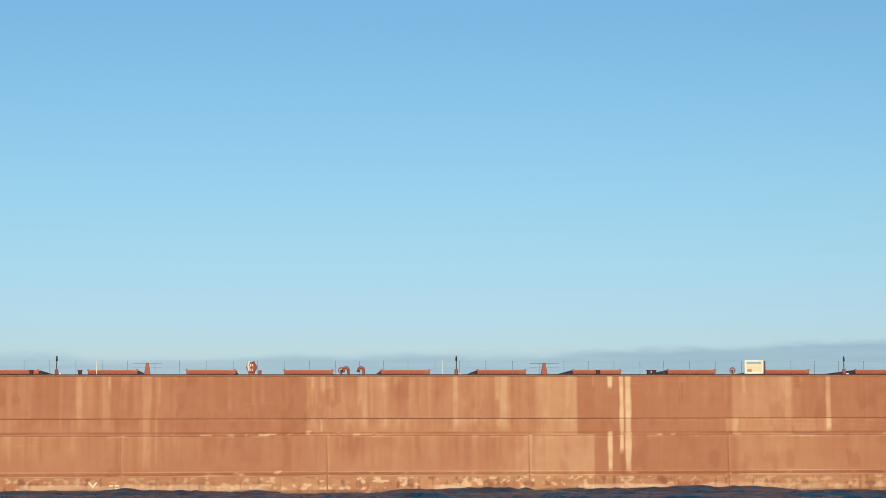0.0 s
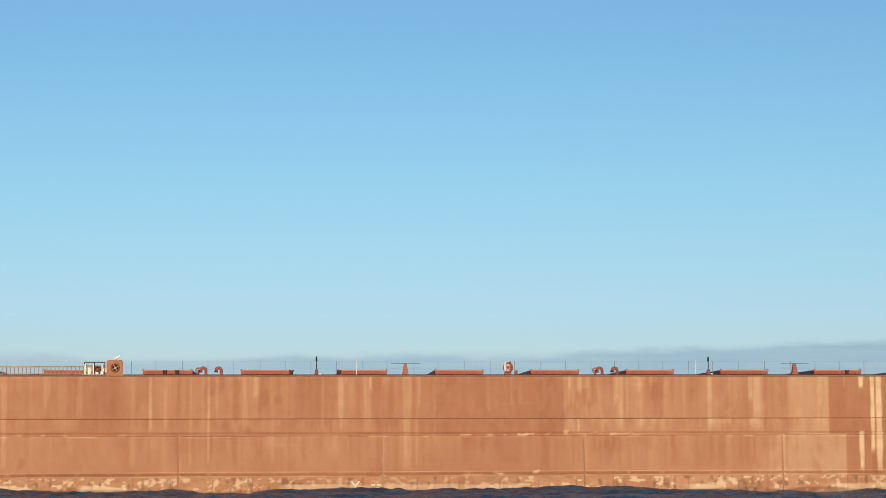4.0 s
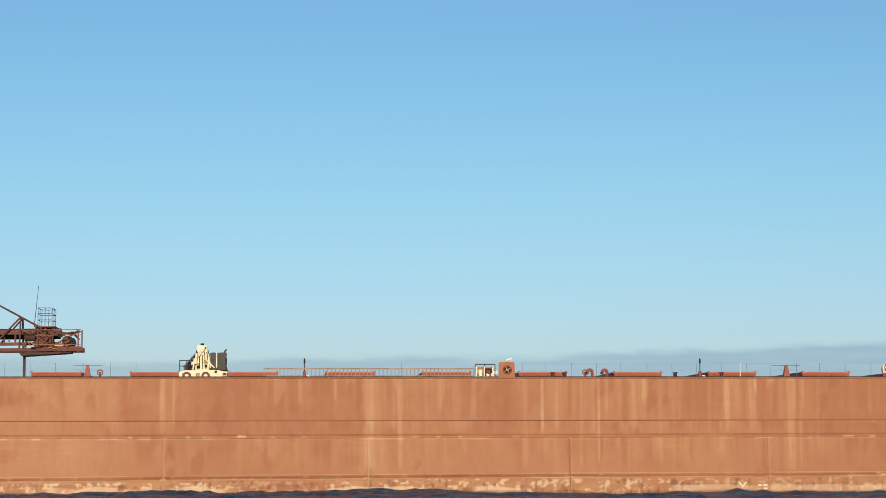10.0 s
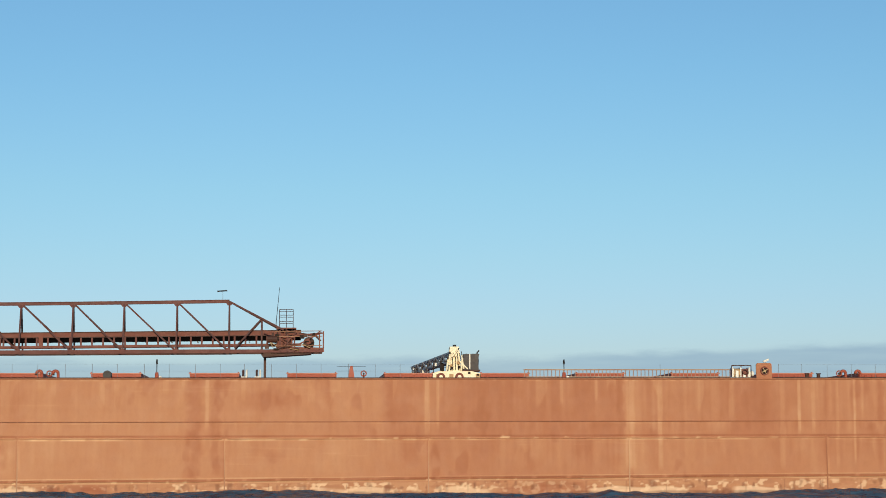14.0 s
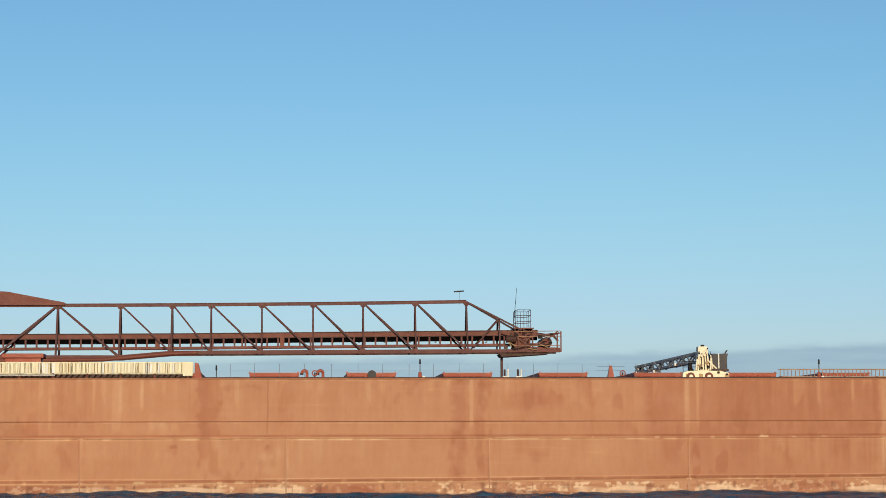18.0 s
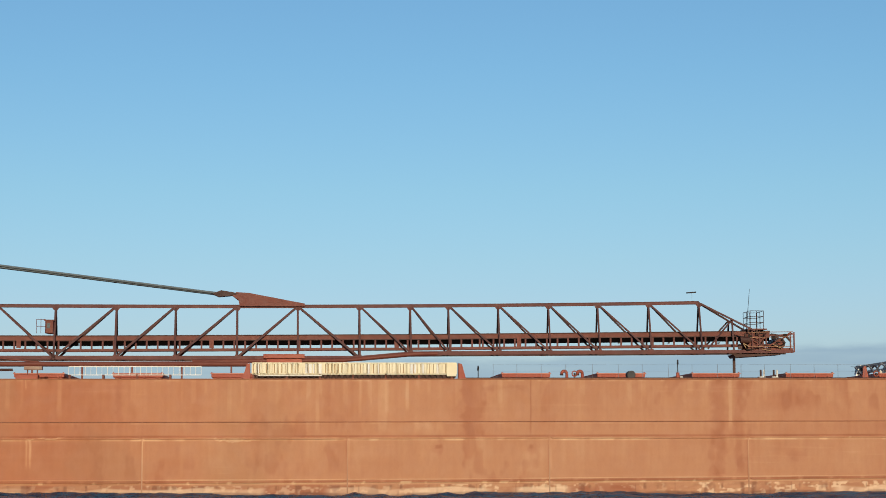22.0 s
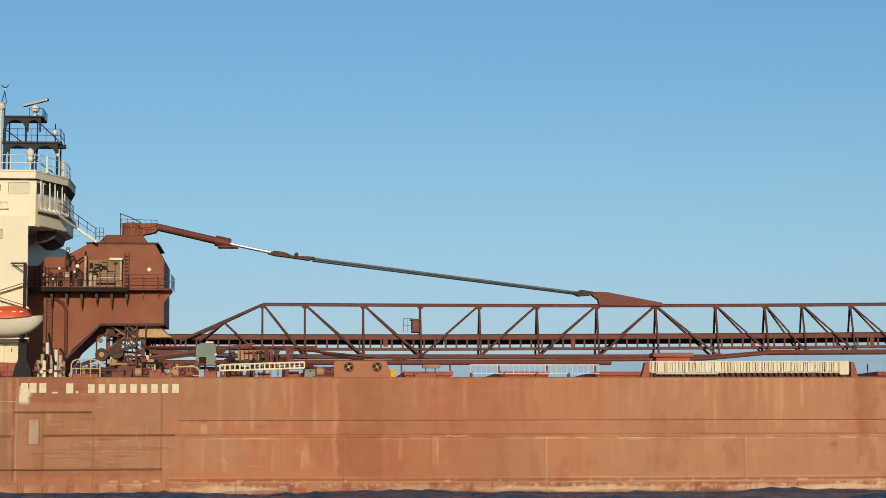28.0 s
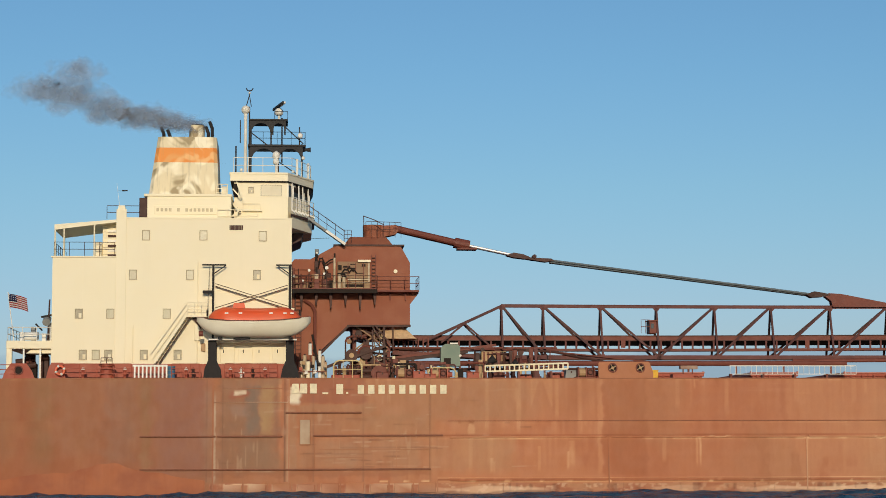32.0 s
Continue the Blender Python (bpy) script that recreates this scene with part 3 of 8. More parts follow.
    scuff = scuff * (1 - drip) + drip * np.array([0.23, 0.085, 0.046])
    lick = np.clip(pale * rise(noise_1d(u * 0.28, 123) + 0.3 * (noise_1d(u * 1.2, 124) - 0.5), 0.35, 0.7) * rise(0.42 + 0.25 * noise_1d(u * 0.6, 125) - w, 0.0, 0.14), 0, 0.7)[:, None]
    scuff = scuff * (1 - lick) + lick * np.array([0.80, 0.56, 0.37])
    edge = np.abs(((u + 0.8 * noise_1d(u * 0.07, 118)) / 2.9 + 500) % 1 - 0.5)
    lap = (0.6 * rise(edge, 0.475, 0.495) * (wl < 1.15) * noise_2d(u * 0.4, w * 2.2, 110))[:, None]
    scuff = scuff * (1 - lap) + lap * np.array([0.24, 0.09, 0.05])
    blocks = patch(u, w, -168.6, -153.4, 0.1, 0.85, 0.1, 0.06)
    seam = np.abs(((u + 168.4) / 1.75) % 1 - 0.5)
    face = (0.75 * blocks * (0.6 + 0.6 * cloudy(u * 1.2, w * 2.5, 116)))[:, None].clip(0, 0.9)
    scuff = scuff * (1 - face) + face * np.array([0.37, 0.125, 0.063])
    rim = (blocks * np.clip(rise(seam, 0.445, 0.475) * 0.6 * noise_2d(u * 0.7, w * 3, 114) + np.exp(-((w - 0.74) / 0.06) ** 2) * rise(noise_1d(u * 2, 111), 0.4, 0.9) * 0.9, 0, 0.85))[:, None]
    scuff = scuff * (1 - rim) + rim * np.array([0.74, 0.52, 0.34])
    col = col * (1 - band) + band * scuff
    wet = (0.6 * rise(0.22 + 0.25 * (noise_1d(u * 0.5, 112) - 0.5) - w, 0.0, 0.16) * (0.6 + 0.5 * noise_1d(u * 1.5, 113)))[:, None]
    col = col * (1 - wet) + wet * np.array([0.16, 0.062, 0.037])
    return np.clip(col, 0.01, 0.95)


def lay_coat(me):
    """Lays the weathered paint on a mesh given in ship's metres."""
    co = np.empty(3 * len(me.vertices))
    me.vertices.foreach_get("co", co)
    co = co.reshape(-1, 3)
    c = np.ones((len(co), 4))
    c[:, :3] = weather(co[:, 0], co[:, 2])
    me.attributes.new("coat", "FLOAT_COLOR", "POINT").data.foreach_set("color", c.ravel())


# ---- building tools: everything on the ship is given in ship's metres: u forward, v inboard, w above the water ----
RIDERS, ORIGIN = [], {}
random.seed(5)


def thing(name, u, v, w, label, category, group="", kind="", turn=0):
    ob = tagged(new(name), label, category, group, kind)
    ORIGIN[ob] = Vector((u, v, w))
    m = pose(u, v, w, 0, 0, turn)
    ob.matrix_basis = ship_pose(0) @ m
    RIDERS.append((ob, m))
    return ob


def again(ob, u, v, w, turn=0):
    m = pose(u, v, w, 0, 0, turn)
    c = copy_thing(ob, ship_pose(0) @ m)
    ORIGIN[c] = Vector((u, v, w))
    RIDERS.append((c, m))
    return c


def part(name, bm, material, parent, label="", smooth=False):
    o = ORIGIN[parent]
    bmesh.ops.translate(bm, verts=bm.verts, vec=-o)
    bmesh.ops.recalc_face_normals(bm, faces=bm.faces)
    me = bpy.data.meshes.new(name)
    bm.to_mesh(me)
    bm.free()
    me.materials.append(material)
    if material is HULL:
        lay_coat(me)
    if smooth:
        for p in me.polygons:
            p.use_smooth = True
    ob = new(name, me)
    ob.parent = parent
    ORIGIN[ob] = o
    if label:
        tagged(ob, label)
    return ob


def kin(ob, parent, shift):
    """A part that repeats another one's mesh, moved by shift."""
    c = new(ob.name.split(".")[0], ob.data)
    c.parent = parent
    c.location = shift
    if "label" in ob:
        c["label"] = ob["label"]
    return c


def box(bm, u0, u1, v0, v1, w0, w1, bevel=0.0):
    r = bmesh.ops.create_cube(bm, size=1)
    for vt in r["verts"]:
        vt.co = Vector(((u0 + u1) / 2 + vt.co.x * (u1 - u0), (v0 + v1) / 2 + vt.co.y * (v1 - v0), (w0 + w1) / 2 + vt.co.z * (w1 - w0)))
    if bevel:
        es = list({e for vt in r["verts"] for e in vt.link_edges})
        bmesh.ops.bevel(bm, geom=es, offset=bevel, segments=1, affect="EDGES")
    return bm


def tube(bm, p, q, r, sides=8, r2=None):
    p, q = Vector(p), Vector(q)
    d = q - p
    g = bmesh.ops.create_cone(bm, cap_ends=True, segments=sides, radius1=r, radius2=r if r2 is None else r2, depth=d.length)
    m = Matrix.Translation((p + q) / 2) @ d.to_track_quat("Z", "Y").to_matrix().to_4x4()
    bmesh.ops.transform(bm, matrix=m, verts=g["verts"])
    return bm


def pipe(bm, pts, r, sides=8):
    """A bent pipe: one tube swept along the points, mitred at the bends."""
    pts = [Vector(p) for p in pts]
    ways = [(b - a).normalized() for a, b in zip(pts, pts[1:])]
    ref = Vector((0, 1, 0)) if max(abs(d.y) for d in ways) < 0.9 else Vector((0.3, 0.2, 1)).normalized()
    rows = []
    for i, p in enumerate(pts):
        d = ways[0] if i == 0 else ways[-1] if i == len(ways) else (ways[i - 1] + ways[i]).normalized()
        x = d.cross(ref).normalized()
        y = x.cross(d).normalized()
        grow = 1.0 if i in (0, len(ways)) else 1 / max(0.5, d.dot(ways[i]))
        rows.append([bm.verts.new(p + x * r * grow * math.cos(2 * math.pi * k / sides) + y * r * math.sin(2 * math.pi * k / sides)) for k in range(sides)])
    for p, q in zip(rows, rows[1:]):
        for k in range(sides):
            bm.faces.new((p[k], p[(k + 1) % sides], q[(k + 1) % sides], q[k]))
    bm.faces.new(rows[0][::-1])
    bm.faces.new(rows[-1])
    return bm


def beam(bm, p, q, wide, high):
    """A square bar from p to q; wide across the ship, high in the upright plane."""
    p, q = Vector(p), Vector(q)
    d = (q - p).normalized()
    side_way = Vector((0, 1, 0)) if abs(d.y) < 0.9 else Vector((1, 0, 0))
    up = d.cross(side_way).normalized()
    side_way = up.cross(d).normalized()
    vs = [bm.verts.new(c + side_way * a * wide / 2 + up * b * high / 2) for c in (p, q) for a, b in ((-1, -1), (1, -1), (1, 1), (-1, 1))]
    for f in ((0, 1, 2, 3), (4, 7, 6, 5), (0, 4, 5, 1), (1, 5, 6, 2), (2, 6, 7, 3), (3, 7, 4, 0)):
        bm.faces.new([vs[i] for i in f])
    return bm


def prism(bm, outline, v0, v1):
    """A plate or block with the given outline (u, w), from v0 to v1."""
    a = [bm.verts.new((u, v0, w)) for u, w in outline]
    b = [bm.verts.new((u, v1, w)) for u, w in outline]
    bm.faces.new(a)
    bm.faces.new(b[::-1])
    for i in range(len(a)):
        j = (i + 1) % len(a)
        bm.faces.new((a[i], b[i], b[j], a[j]))
    return bm


def upright(bm, outline, w0, w1, scale_top=1.0):
    """A block with the given plan (u, v), from w0 to w1."""
    cu = sum(p[0] for p in outline) / len(outline)
    cv = sum(p[1] for p in outline) / len(outline)
    a = [bm.verts.new((u, v, w0)) for u, v in outline]
    b = [bm.verts.new((cu + (u - cu) * scale_top, cv + (v - cv) * scale_top, w1)) for u, v in outline]
    bm.faces.new(a[::-1])
    bm.faces.new(b)
    for i in range(len(a)):
        j = (i + 1) % len(a)
        bm.faces.new((a[i], a[j], b[j], b[i]))
    return bm


def ball(bm, c, r, squash=1.0, sub=2):
    g = bmesh.ops.create_icosphere(bm, subdivisions=sub, radius=1)
    for vt in g["verts"]:
        vt.co = Vector((c[0] + vt.co.x * r, c[1] + vt.co.y * r, c[2] + vt.co.z * r * squash))
    return bm


def ring(bm, c, r, thick, n=20, k=6):
    """An upright ring that faces the ship's side."""
    vs = []
    for i in range(n):
        a = 2 * math.pi * i / n
        row = []
        for j in range(k):
            b = 2 * math.pi * j / k
            rr = r + thick * math.cos(b)
            row.append(bm.verts.new((c[0] + rr * math.cos(a), c[1] + thick * math.sin(b), c[2] + rr * math.sin(a))))
        vs.append(row)
    for i in range(n):
        for j in range(k):
            bm.faces.new((vs[i][j], vs[(i + 1) % n][j], vs[(i + 1) % n][(j + 1) % k], vs[i][(j + 1) % k]))
    return bm


def bm_new():
    return bmesh.new()


def railing(parent, pts, height, gap, r=0.025, material=None, rails=2):
    """Posts and rails along a line of (u, v, w) points on a deck edge."""
    material = material or BROWN
    for p, q in zip(pts, pts[1:]):
        p, q = Vector(p), Vector(q)
        n = max(1, round((q - p).length / gap))
        for i in range(n + 1):
            c = p.lerp(q, i / n)
            part("rail_post", tube(bm_new(), c, c + Vector((0, 0, height)), r, 6), material, parent)
        for k in range(rails):
            h = Vector((0, 0, height * (k + 1) / rails))
            part("rail", tube(bm_new(), p + h, q + h, r, 6), material, parent)
DECK = 8.35


# ---- the lake and the far sky ----
def lake():
    bm = bm_new()
    for x0, x1, y0, y1 in ((-4500, 4500, -4500, 4500),):
        vs = [bm.verts.new(c) for c in ((x0, y0, -0.45), (x1, y0, -0.45), (x1, y1, -0.45), (x0, y1, -0.45))]
        bm.faces.new(vs)
    me = bpy.data.meshes.new("lake")
    bm.to_mesh(me)
    bm.free()
    me.materials.append(WATER)
    tagged(new("water", me), "dark blue rippled lake water out to the horizon", "water", kind="structure")


def wave_band(y0, y1, height, seed, drift):
    """A band of short steep waves along the ship, one rigid piece that drifts."""
    wide = 78.0 + 16 * abs(drift)
    nx, ny, x0, x1 = int(11 * wide), 16, -wide, wide
    us, fs = np.meshgrid(np.linspace(x0, x1, nx + 1), np.linspace(0, 1, ny + 1))
    x, f = us.ravel(), fs.ravel()
    y = y0 + (y1 - y0) * f
    n = int(seed * 10)
    swell = cloudy(x * 0.14 + 300, y * 0.2 + 50, n, 2) - 0.5
    chop = cloudy(x * 0.5 + 300, y * 0.6 + 50, n + 1, 2) - 0.5
    ripple = cloudy(x * 1.9 + 300, y * 2.2 + 50, n + 2, 3) - 0.5
    h = 2.3 * swell + 0.9 * (0.5 - np.abs(2 * chop)) + 0.35 * ripple
    z = -0.6 + np.sin(np.pi * f) ** 0.6 * (0.66 + height * h)
    k = np.arange(ny)[:, None] * (nx + 1) + np.arange(nx)[None, :]
    quads = np.stack([k, k + 1, k + nx + 2, k + nx + 1], -1).reshape(-1, 4)
    me = bpy.data.meshes.new("wave")
    me.from_pydata(np.stack([x, y, z], 1).tolist(), [], quads.tolist())
    me.polygons.foreach_set("use_smooth", [True] * len(me.polygons))
    me.materials.append(WATER)
    ob = tagged(new("wave", me), "band of small dark blue waves along the hull", "wave", "waves along the hull", "structure")
    WAVES.append((ob, drift, seed))


WAVES = []
lake()
for k, (y0, y1, h) in enumerate(((118, 124, 0.30), (122.5, 128, 0.28), (126.5, 131.5, 0.30), (130, 135, 0.32), (133.5, 138, 0.34), (136.5, 141, 0.36))):
    wave_band(y0, y1, h, 3.7 * k + 1, (-0.9, -0.7, -1.2, -1.4, -1.8, -2.2)[k])


def cloud_bank():
    """A long low bank of haze far over the lake."""
    m, n, l, b = nodes_of("far cloud")
    c, s = n.new("ShaderNodeTexCoord"), n.new("ShaderNodeSeparateXYZ")
    l.new(c.outputs["Object"], s.inputs[0])
    top = n.new("ShaderNodeMapRange")
    top.interpolation_type = "SMOOTHERSTEP"
    l.new(s.outputs["X"], top.inputs[0])
    for i, k in enumerate((60, 900, 186, 213)):
        top.inputs[i + 1].default_value = k
    puff = ramp(n, l, noise_of(n, l, 0.012, (0.35, 1, 1.6), 6, 0.55), 0.25, 0.75, -9, 9)
    thin = ramp(n, l, noise_of(n, l, 0.02, (0.12, 1, 2.2), 5, 0.6, shift=(5, 0, 2)), 0.3, 0.7, 0.7, 1.0)
    d = math_node(n, l, "SUBTRACT", math_node(n, l, "ADD", top.outputs[0], puff), s.outputs["Z"])
    a = math_node(n, l, "MULTIPLY", ramp(n, l, d, -6, 16), thin)
    right = ramp(n, l, s.outputs["X"], -900, 700, 0.7, 0.88)
    a = math_node(n, l, "MULTIPLY", a, right)
    e, t, mx = n.new("ShaderNodeEmission"), n.new("ShaderNodeBsdfTransparent"), n.new("ShaderNodeMixShader")
    e.inputs[0].default_value = (0.325, 0.48, 0.60, 1)
    l.new(a, mx.inputs[0])
    l.new(t.outputs[0], mx.inputs[1])
    l.new(e.outputs[0], mx.inputs[2])
    l.new(mx.outputs[0], n["Material Output"].inputs[0])
    me = bpy.data.meshes.new("cloud_bank")
    vs, fs = [], []
    for i in range(25):
        x = -2400 + 200 * i
        y = 4000 - x * x / 12000
        vs += [(x, y, -20), (x, y, 330)]
    for i in range(24):
        fs.append((2 * i, 2 * i + 2, 2 * i + 3, 2 * i + 1))
    me.from_pydata(vs, [], fs)
    me.materials.append(m)
    ob = tagged(new("backdrop", me), "low bank of blue-grey cloud far over the lake", "cloud", kind="structure")
    ob.visible_shadow = False


cloud_bank()

# ---- the freighter: hull, deck, deckhouse ----
freighter = thing("freighter", 0, 0, 0, "long rust-red lake freighter with a cream deckhouse aft", "ship")
STERN, BOW = -191.0, 117.0
ROWS_W = (-1.5, 4.04, 5.25, DECK)
SEAMS = [-170.0, -152.3] + [-23.05 + 14.68 * k for k in range(-8, 4)] + [36.0]


def plan_half(u):
    """How far the near side has drawn in at u, towards bow and stern."""
    if u > 92:
        return 15.2 * ((u - 92) / (BOW - 92)) ** 2.2
    if u < -180:
        return 2.4 * ((-180 - u) / 11) ** 2
    return 0.0


bm = bm_new()
near = [(u, plan_half(u)) for u in [STERN, -187, -184, -180] + [-160 + 20 * i for i in range(13)] + [92, 98, 104, 109, 113, 116, BOW]]
plan = [(u, v + 0.06) for u, v in near] + [(u, 32 - v - 0.06) for u, v in near[::-1]]
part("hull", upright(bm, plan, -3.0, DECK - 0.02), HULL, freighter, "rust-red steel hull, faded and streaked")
bm = bm_new()
box(bm, -180, 92, 0.35, 31.65, DECK - 0.015, DECK + 0.012)
part("deck", bm, RED, freighter, "worn red-painted steel deck")


def hull_plate(u0, u1, w0, w1):
    """One strake of shell plating as a fine sheet, slightly buckled, with a turned-in rim."""
    proud = random.uniform(0.0, 0.006) if 1.5 < w1 < 4.1 else 0.0
    g = 0.003 if 1.5 < w1 < 4.1 else 0.0005
    step = 0.075 if -190 < u0 < 34 else 0.6
    cols = max(2, round((u1 - u0) / step))
    us = np.linspace(u0 + g, u1 - g, cols + 1)
    lift = 0.065 if w1 < 4.2 else 0.10
    rows = max(2, round((w1 - max(w0, -0.5)) / lift))
    ws = np.linspace(max(w0, -0.5) + g, w1 - g, rows + 1)
    uu, ww = (k.ravel() for k in np.meshgrid(us, ws))
    vv = np.array([plan_half(u) for u in us])[None, :].repeat(rows + 1, 0).ravel() - proud
    vv += 0.024 * (noise_2d(uu * 0.45, ww * 0.7, 2) - 0.5)
    pts = np.stack([uu, vv, ww], 1)
    k = np.arange(rows)[:, None] * (cols + 1) + np.arange(cols)[None, :]
    quads = np.stack([k, k + 1, k + cols + 2, k + cols + 1], -1).reshape(-1, 4)
    rim = np.concatenate([np.arange(cols + 1), (np.arange(1, rows + 1) * (cols + 1) + cols), rows * (cols + 1) + np.arange(cols - 1, -1, -1), np.arange(rows - 1, 0, -1) * (cols + 1)])
    back = pts[rim] + np.array([0, 0.06, 0])
    j = np.arange(len(rim))
    nxt = (j + 1) % len(rim)
    sides = np.stack([rim[nxt], rim[j], len(pts) + j, len(pts) + nxt], -1)
    me = bpy.data.meshes.new("hull_plate")
    me.from_pydata(np.concatenate([pts, back]).tolist(), [], np.concatenate([quads, sides]).tolist())
    me.materials.append(HULL)
    lay_coat(me)
    ob = new("hull_plate", me)
    ob.parent = freighter
    ORIGIN[ob] = ORIGIN[freighter]


edges = sorted(set([STERN + 1, -181] + SEAMS + [50.7, 65.4, 80.0, 92.0]))
for u0, u1 in zip(edges, edges[1:]):
    rows = ROWS_W if u0 > -152 else (-1.5, 4.1, DECK) if u0 > -172 else (-1.5, DECK)
    for w0, w1 in zip(rows, rows[1:]):
        hull_plate(u0, u1, w0, w1)

# rubbing strakes: flattened half-round bars with chamfered ends at each butt
SEAM = plain("brown weld seam", (0.25, 0.098, 0.056), 0.7)
bars = [e for e in edges if -153 < e <= 51]


def strake(u0, u1, w0, w1, out):
    """A half-round bar, cut slantwise at both ends."""
    bm = bm_new()
    h = w1 - w0
    fall = w1 < 2
    sect = [(0.02, w0 - 0.01), (-0.7 * out, w0), (-out, w0 + 0.25 * h), (-out, w0 + 0.65 * h), (-0.5 * out, w1), (0.02, w1)]
    n = max(4, round((u1 - u0) / 0.16))
    rings = []
    for i in range(n + 1):
        d = 0.32 if i == 0 else -0.32 if i == n else 0.0
        u = u0 + (u1 - u0) * i / n
        rub = 1 + 0.9 * noise.noise(Vector((u * 0.9, w0, 3.0))) * noise.noise(Vector((u * 0.11, w0, 5.0)))
        dent = 0.03 * noise.noise(Vector((u * 0.5, w0, 9.0))) + (float(dip(u)) if fall else 0.0)
        rings.append([bm.verts.new((u + d * (w1 - w) / h, v * rub if v < 0 else v, w + dent)) for v, w in sect])
    for p, q in zip(rings, rings[1:]):
        for k in range(6):
            bm.faces.new((p[k], p[(k + 1) % 6], q[(k + 1) % 6], q[k]))
    bm.faces.new(rings[0][::-1])
    bm.faces.new(rings[-1])
    return bm


for u0, u1 in zip(bars, bars[1:]):
    part("rubbing_strake", strake(u0 + 0.04, u1 - 0.04, 4.0, 4.2, 0.085), HULL, freighter)
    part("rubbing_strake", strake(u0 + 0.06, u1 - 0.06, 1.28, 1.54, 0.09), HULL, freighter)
    part("hull_seam", box(bm_new(), u0 + 0.02, u1 - 0.02, -0.045, 0.02, 5.232, 5.272), SEAM, freighter)
    part("butt_strap", box(bm_new(), u1 - 0.045, u1 + 0.045, -0.032, 0.02, -0.5, 4.0), HULL, freighter)
part("sheer_strake", box(bm_new(), -180, 92, -0.05, 0.35, DECK - 0.06, DECK + 0.03, 0.015), HULL, freighter)
for u0, u1, w in STERN_BARS[:5]:
    part("rubbing_strake", box(bm_new(), u0, u1, -0.10, 0.02, w, w + 0.13, 0.04), SEAM, freighter)


# the stern's orange-red bottom paint with a ragged hump
BOOT = paint("orange-red bottom paint", (0.385, 0.118, 0.045), (0.300, 0.086, 0.036), 0.6, 0.5, 0.2, scale=0.8)
LINE = ((-190.0, 1.1), (-187.0, 1.1), (-184.2, 1.15), (-181.8, 1.5), (-179.5, 1.65), (-178.1, 1.9), (-177.3, 2.3), (-175.9, 2.2), (-174.6, 1.8), (-173.2, 1.6), (-171.5, 1.25), (-169.4, 1.0))
bm = bm_new()
rim = []
for (ua, wa), (ub, wb) in zip(LINE, LINE[1:]):
    rim += [(ua + (ub - ua) * k / 6, wa + (wb - wa) * k / 6) for k in range(6)]
strip = [[bm.verts.new((u, plan_half(u) - 0.100, w)) for w in (-1.5, w1 + 0.12 * noise.noise(Vector((u * 0.9, 3, 1))))] for u, w1 in rim]
for x, y in zip(strip, strip[1:]):
    bm.faces.new((x[0], y[0], y[1], x[1]))
r = bmesh.ops.extrude_face_region(bm, geom=list(bm.faces))
bmesh.ops.translate(bm, verts=[x for x in r["geom"] if isinstance(x, bmesh.types.BMVert)], vec=(0, 0.08, 0))
part("bottom_paint", bm, BOOT, freighter, "orange-red paint below a ragged line")


# welded framing and fenders on the after plating
for u, w0, w1, wide in ((-163.75, 0.4, 8.25, 0.09), (-169.2, 0.3, 8.3, 0.12), (-153.6, 1.7, 7.9, 0.05), (-158.4, 1.7, 4.0, 0.05), (-156.0, 1.8, 4.0, 0.04), (-161.9, 1.7, 5.7, 0.05)):
    part("weld_strip", box(bm_new(), u - wide / 2, u + wide / 2, -0.06, 0.02, w0, w1), HULL, freighter)
for u0, u1, w in ((-161.9, -153.6, 3.2), (-161.9, -158.4, 2.6), (-169.2, -163.8, 6.6), (-168.4, -164.2, 7.6)):
    part("weld_strip", box(bm_new(), u0, u1, -0.055, 0.02, w, w + 0.05), HULL, freighter)
for k in range(9):
    u = -168.4 + 1.75 * k
    part("fender_block", box(bm_new(), u, u + 1.25, -0.09, 0.02, 0.1, 0.72 + 0.06 * (k % 3), 0.03), HULL, freighter)
    part("fender_strap", box(bm_new(), u + 1.32, u + 1.42, -0.10, 0.02, 0.0, 1.0), HULL, freighter)

# fairlead plates: bulwark plates with round chocks
def chock_plate(u0, u1, top, holes, r, skirt=0.25):
    pl = part("chock_plate", prism(bm_new(), [(u0, DECK - 0.05), (u0, top - 0.1), (u0 + 0.1, top), (u1 - 0.1, top), (u1, top - 0.1), (u1 + skirt, DECK + 0.4), (u1 + skirt, DECK - 0.05)], -0.015, 0.14), HULL, freighter, "upstanding hull-coloured plate with round mooring chocks")
    for u, w in holes:
        part("chock_ring", ring(bm_new(), (u, -0.02, w), r, 0.06), BROWN, pl)
        part("chock_hole", tube(bm_new(), (u, -0.025, w), (u, -0.019, w), r, 18), SOOT_SHADE, pl)
        bm = bm_new()
        for k in range(4):
            a = k * math.pi / 2 + 0.5
            tube(bm, (u, -0.05, w), (u + r * math.cos(a), -0.05, w + r * math.sin(a)), 0.03, 6)
        tube(bm, (u, -0.09, w), (u, -0.03, w), r * 0.35, 10)
        part("chock_roller", bm, TAN, pl)


chock_plate(-42.9, -41.75, 9.5, ((-42.28, 8.92),), 0.27, 0.02)
chock_plate(-141.2, -137.4, 9.55, ((-140.15, 9.1), (-138.1, 9.1)), 0.3)

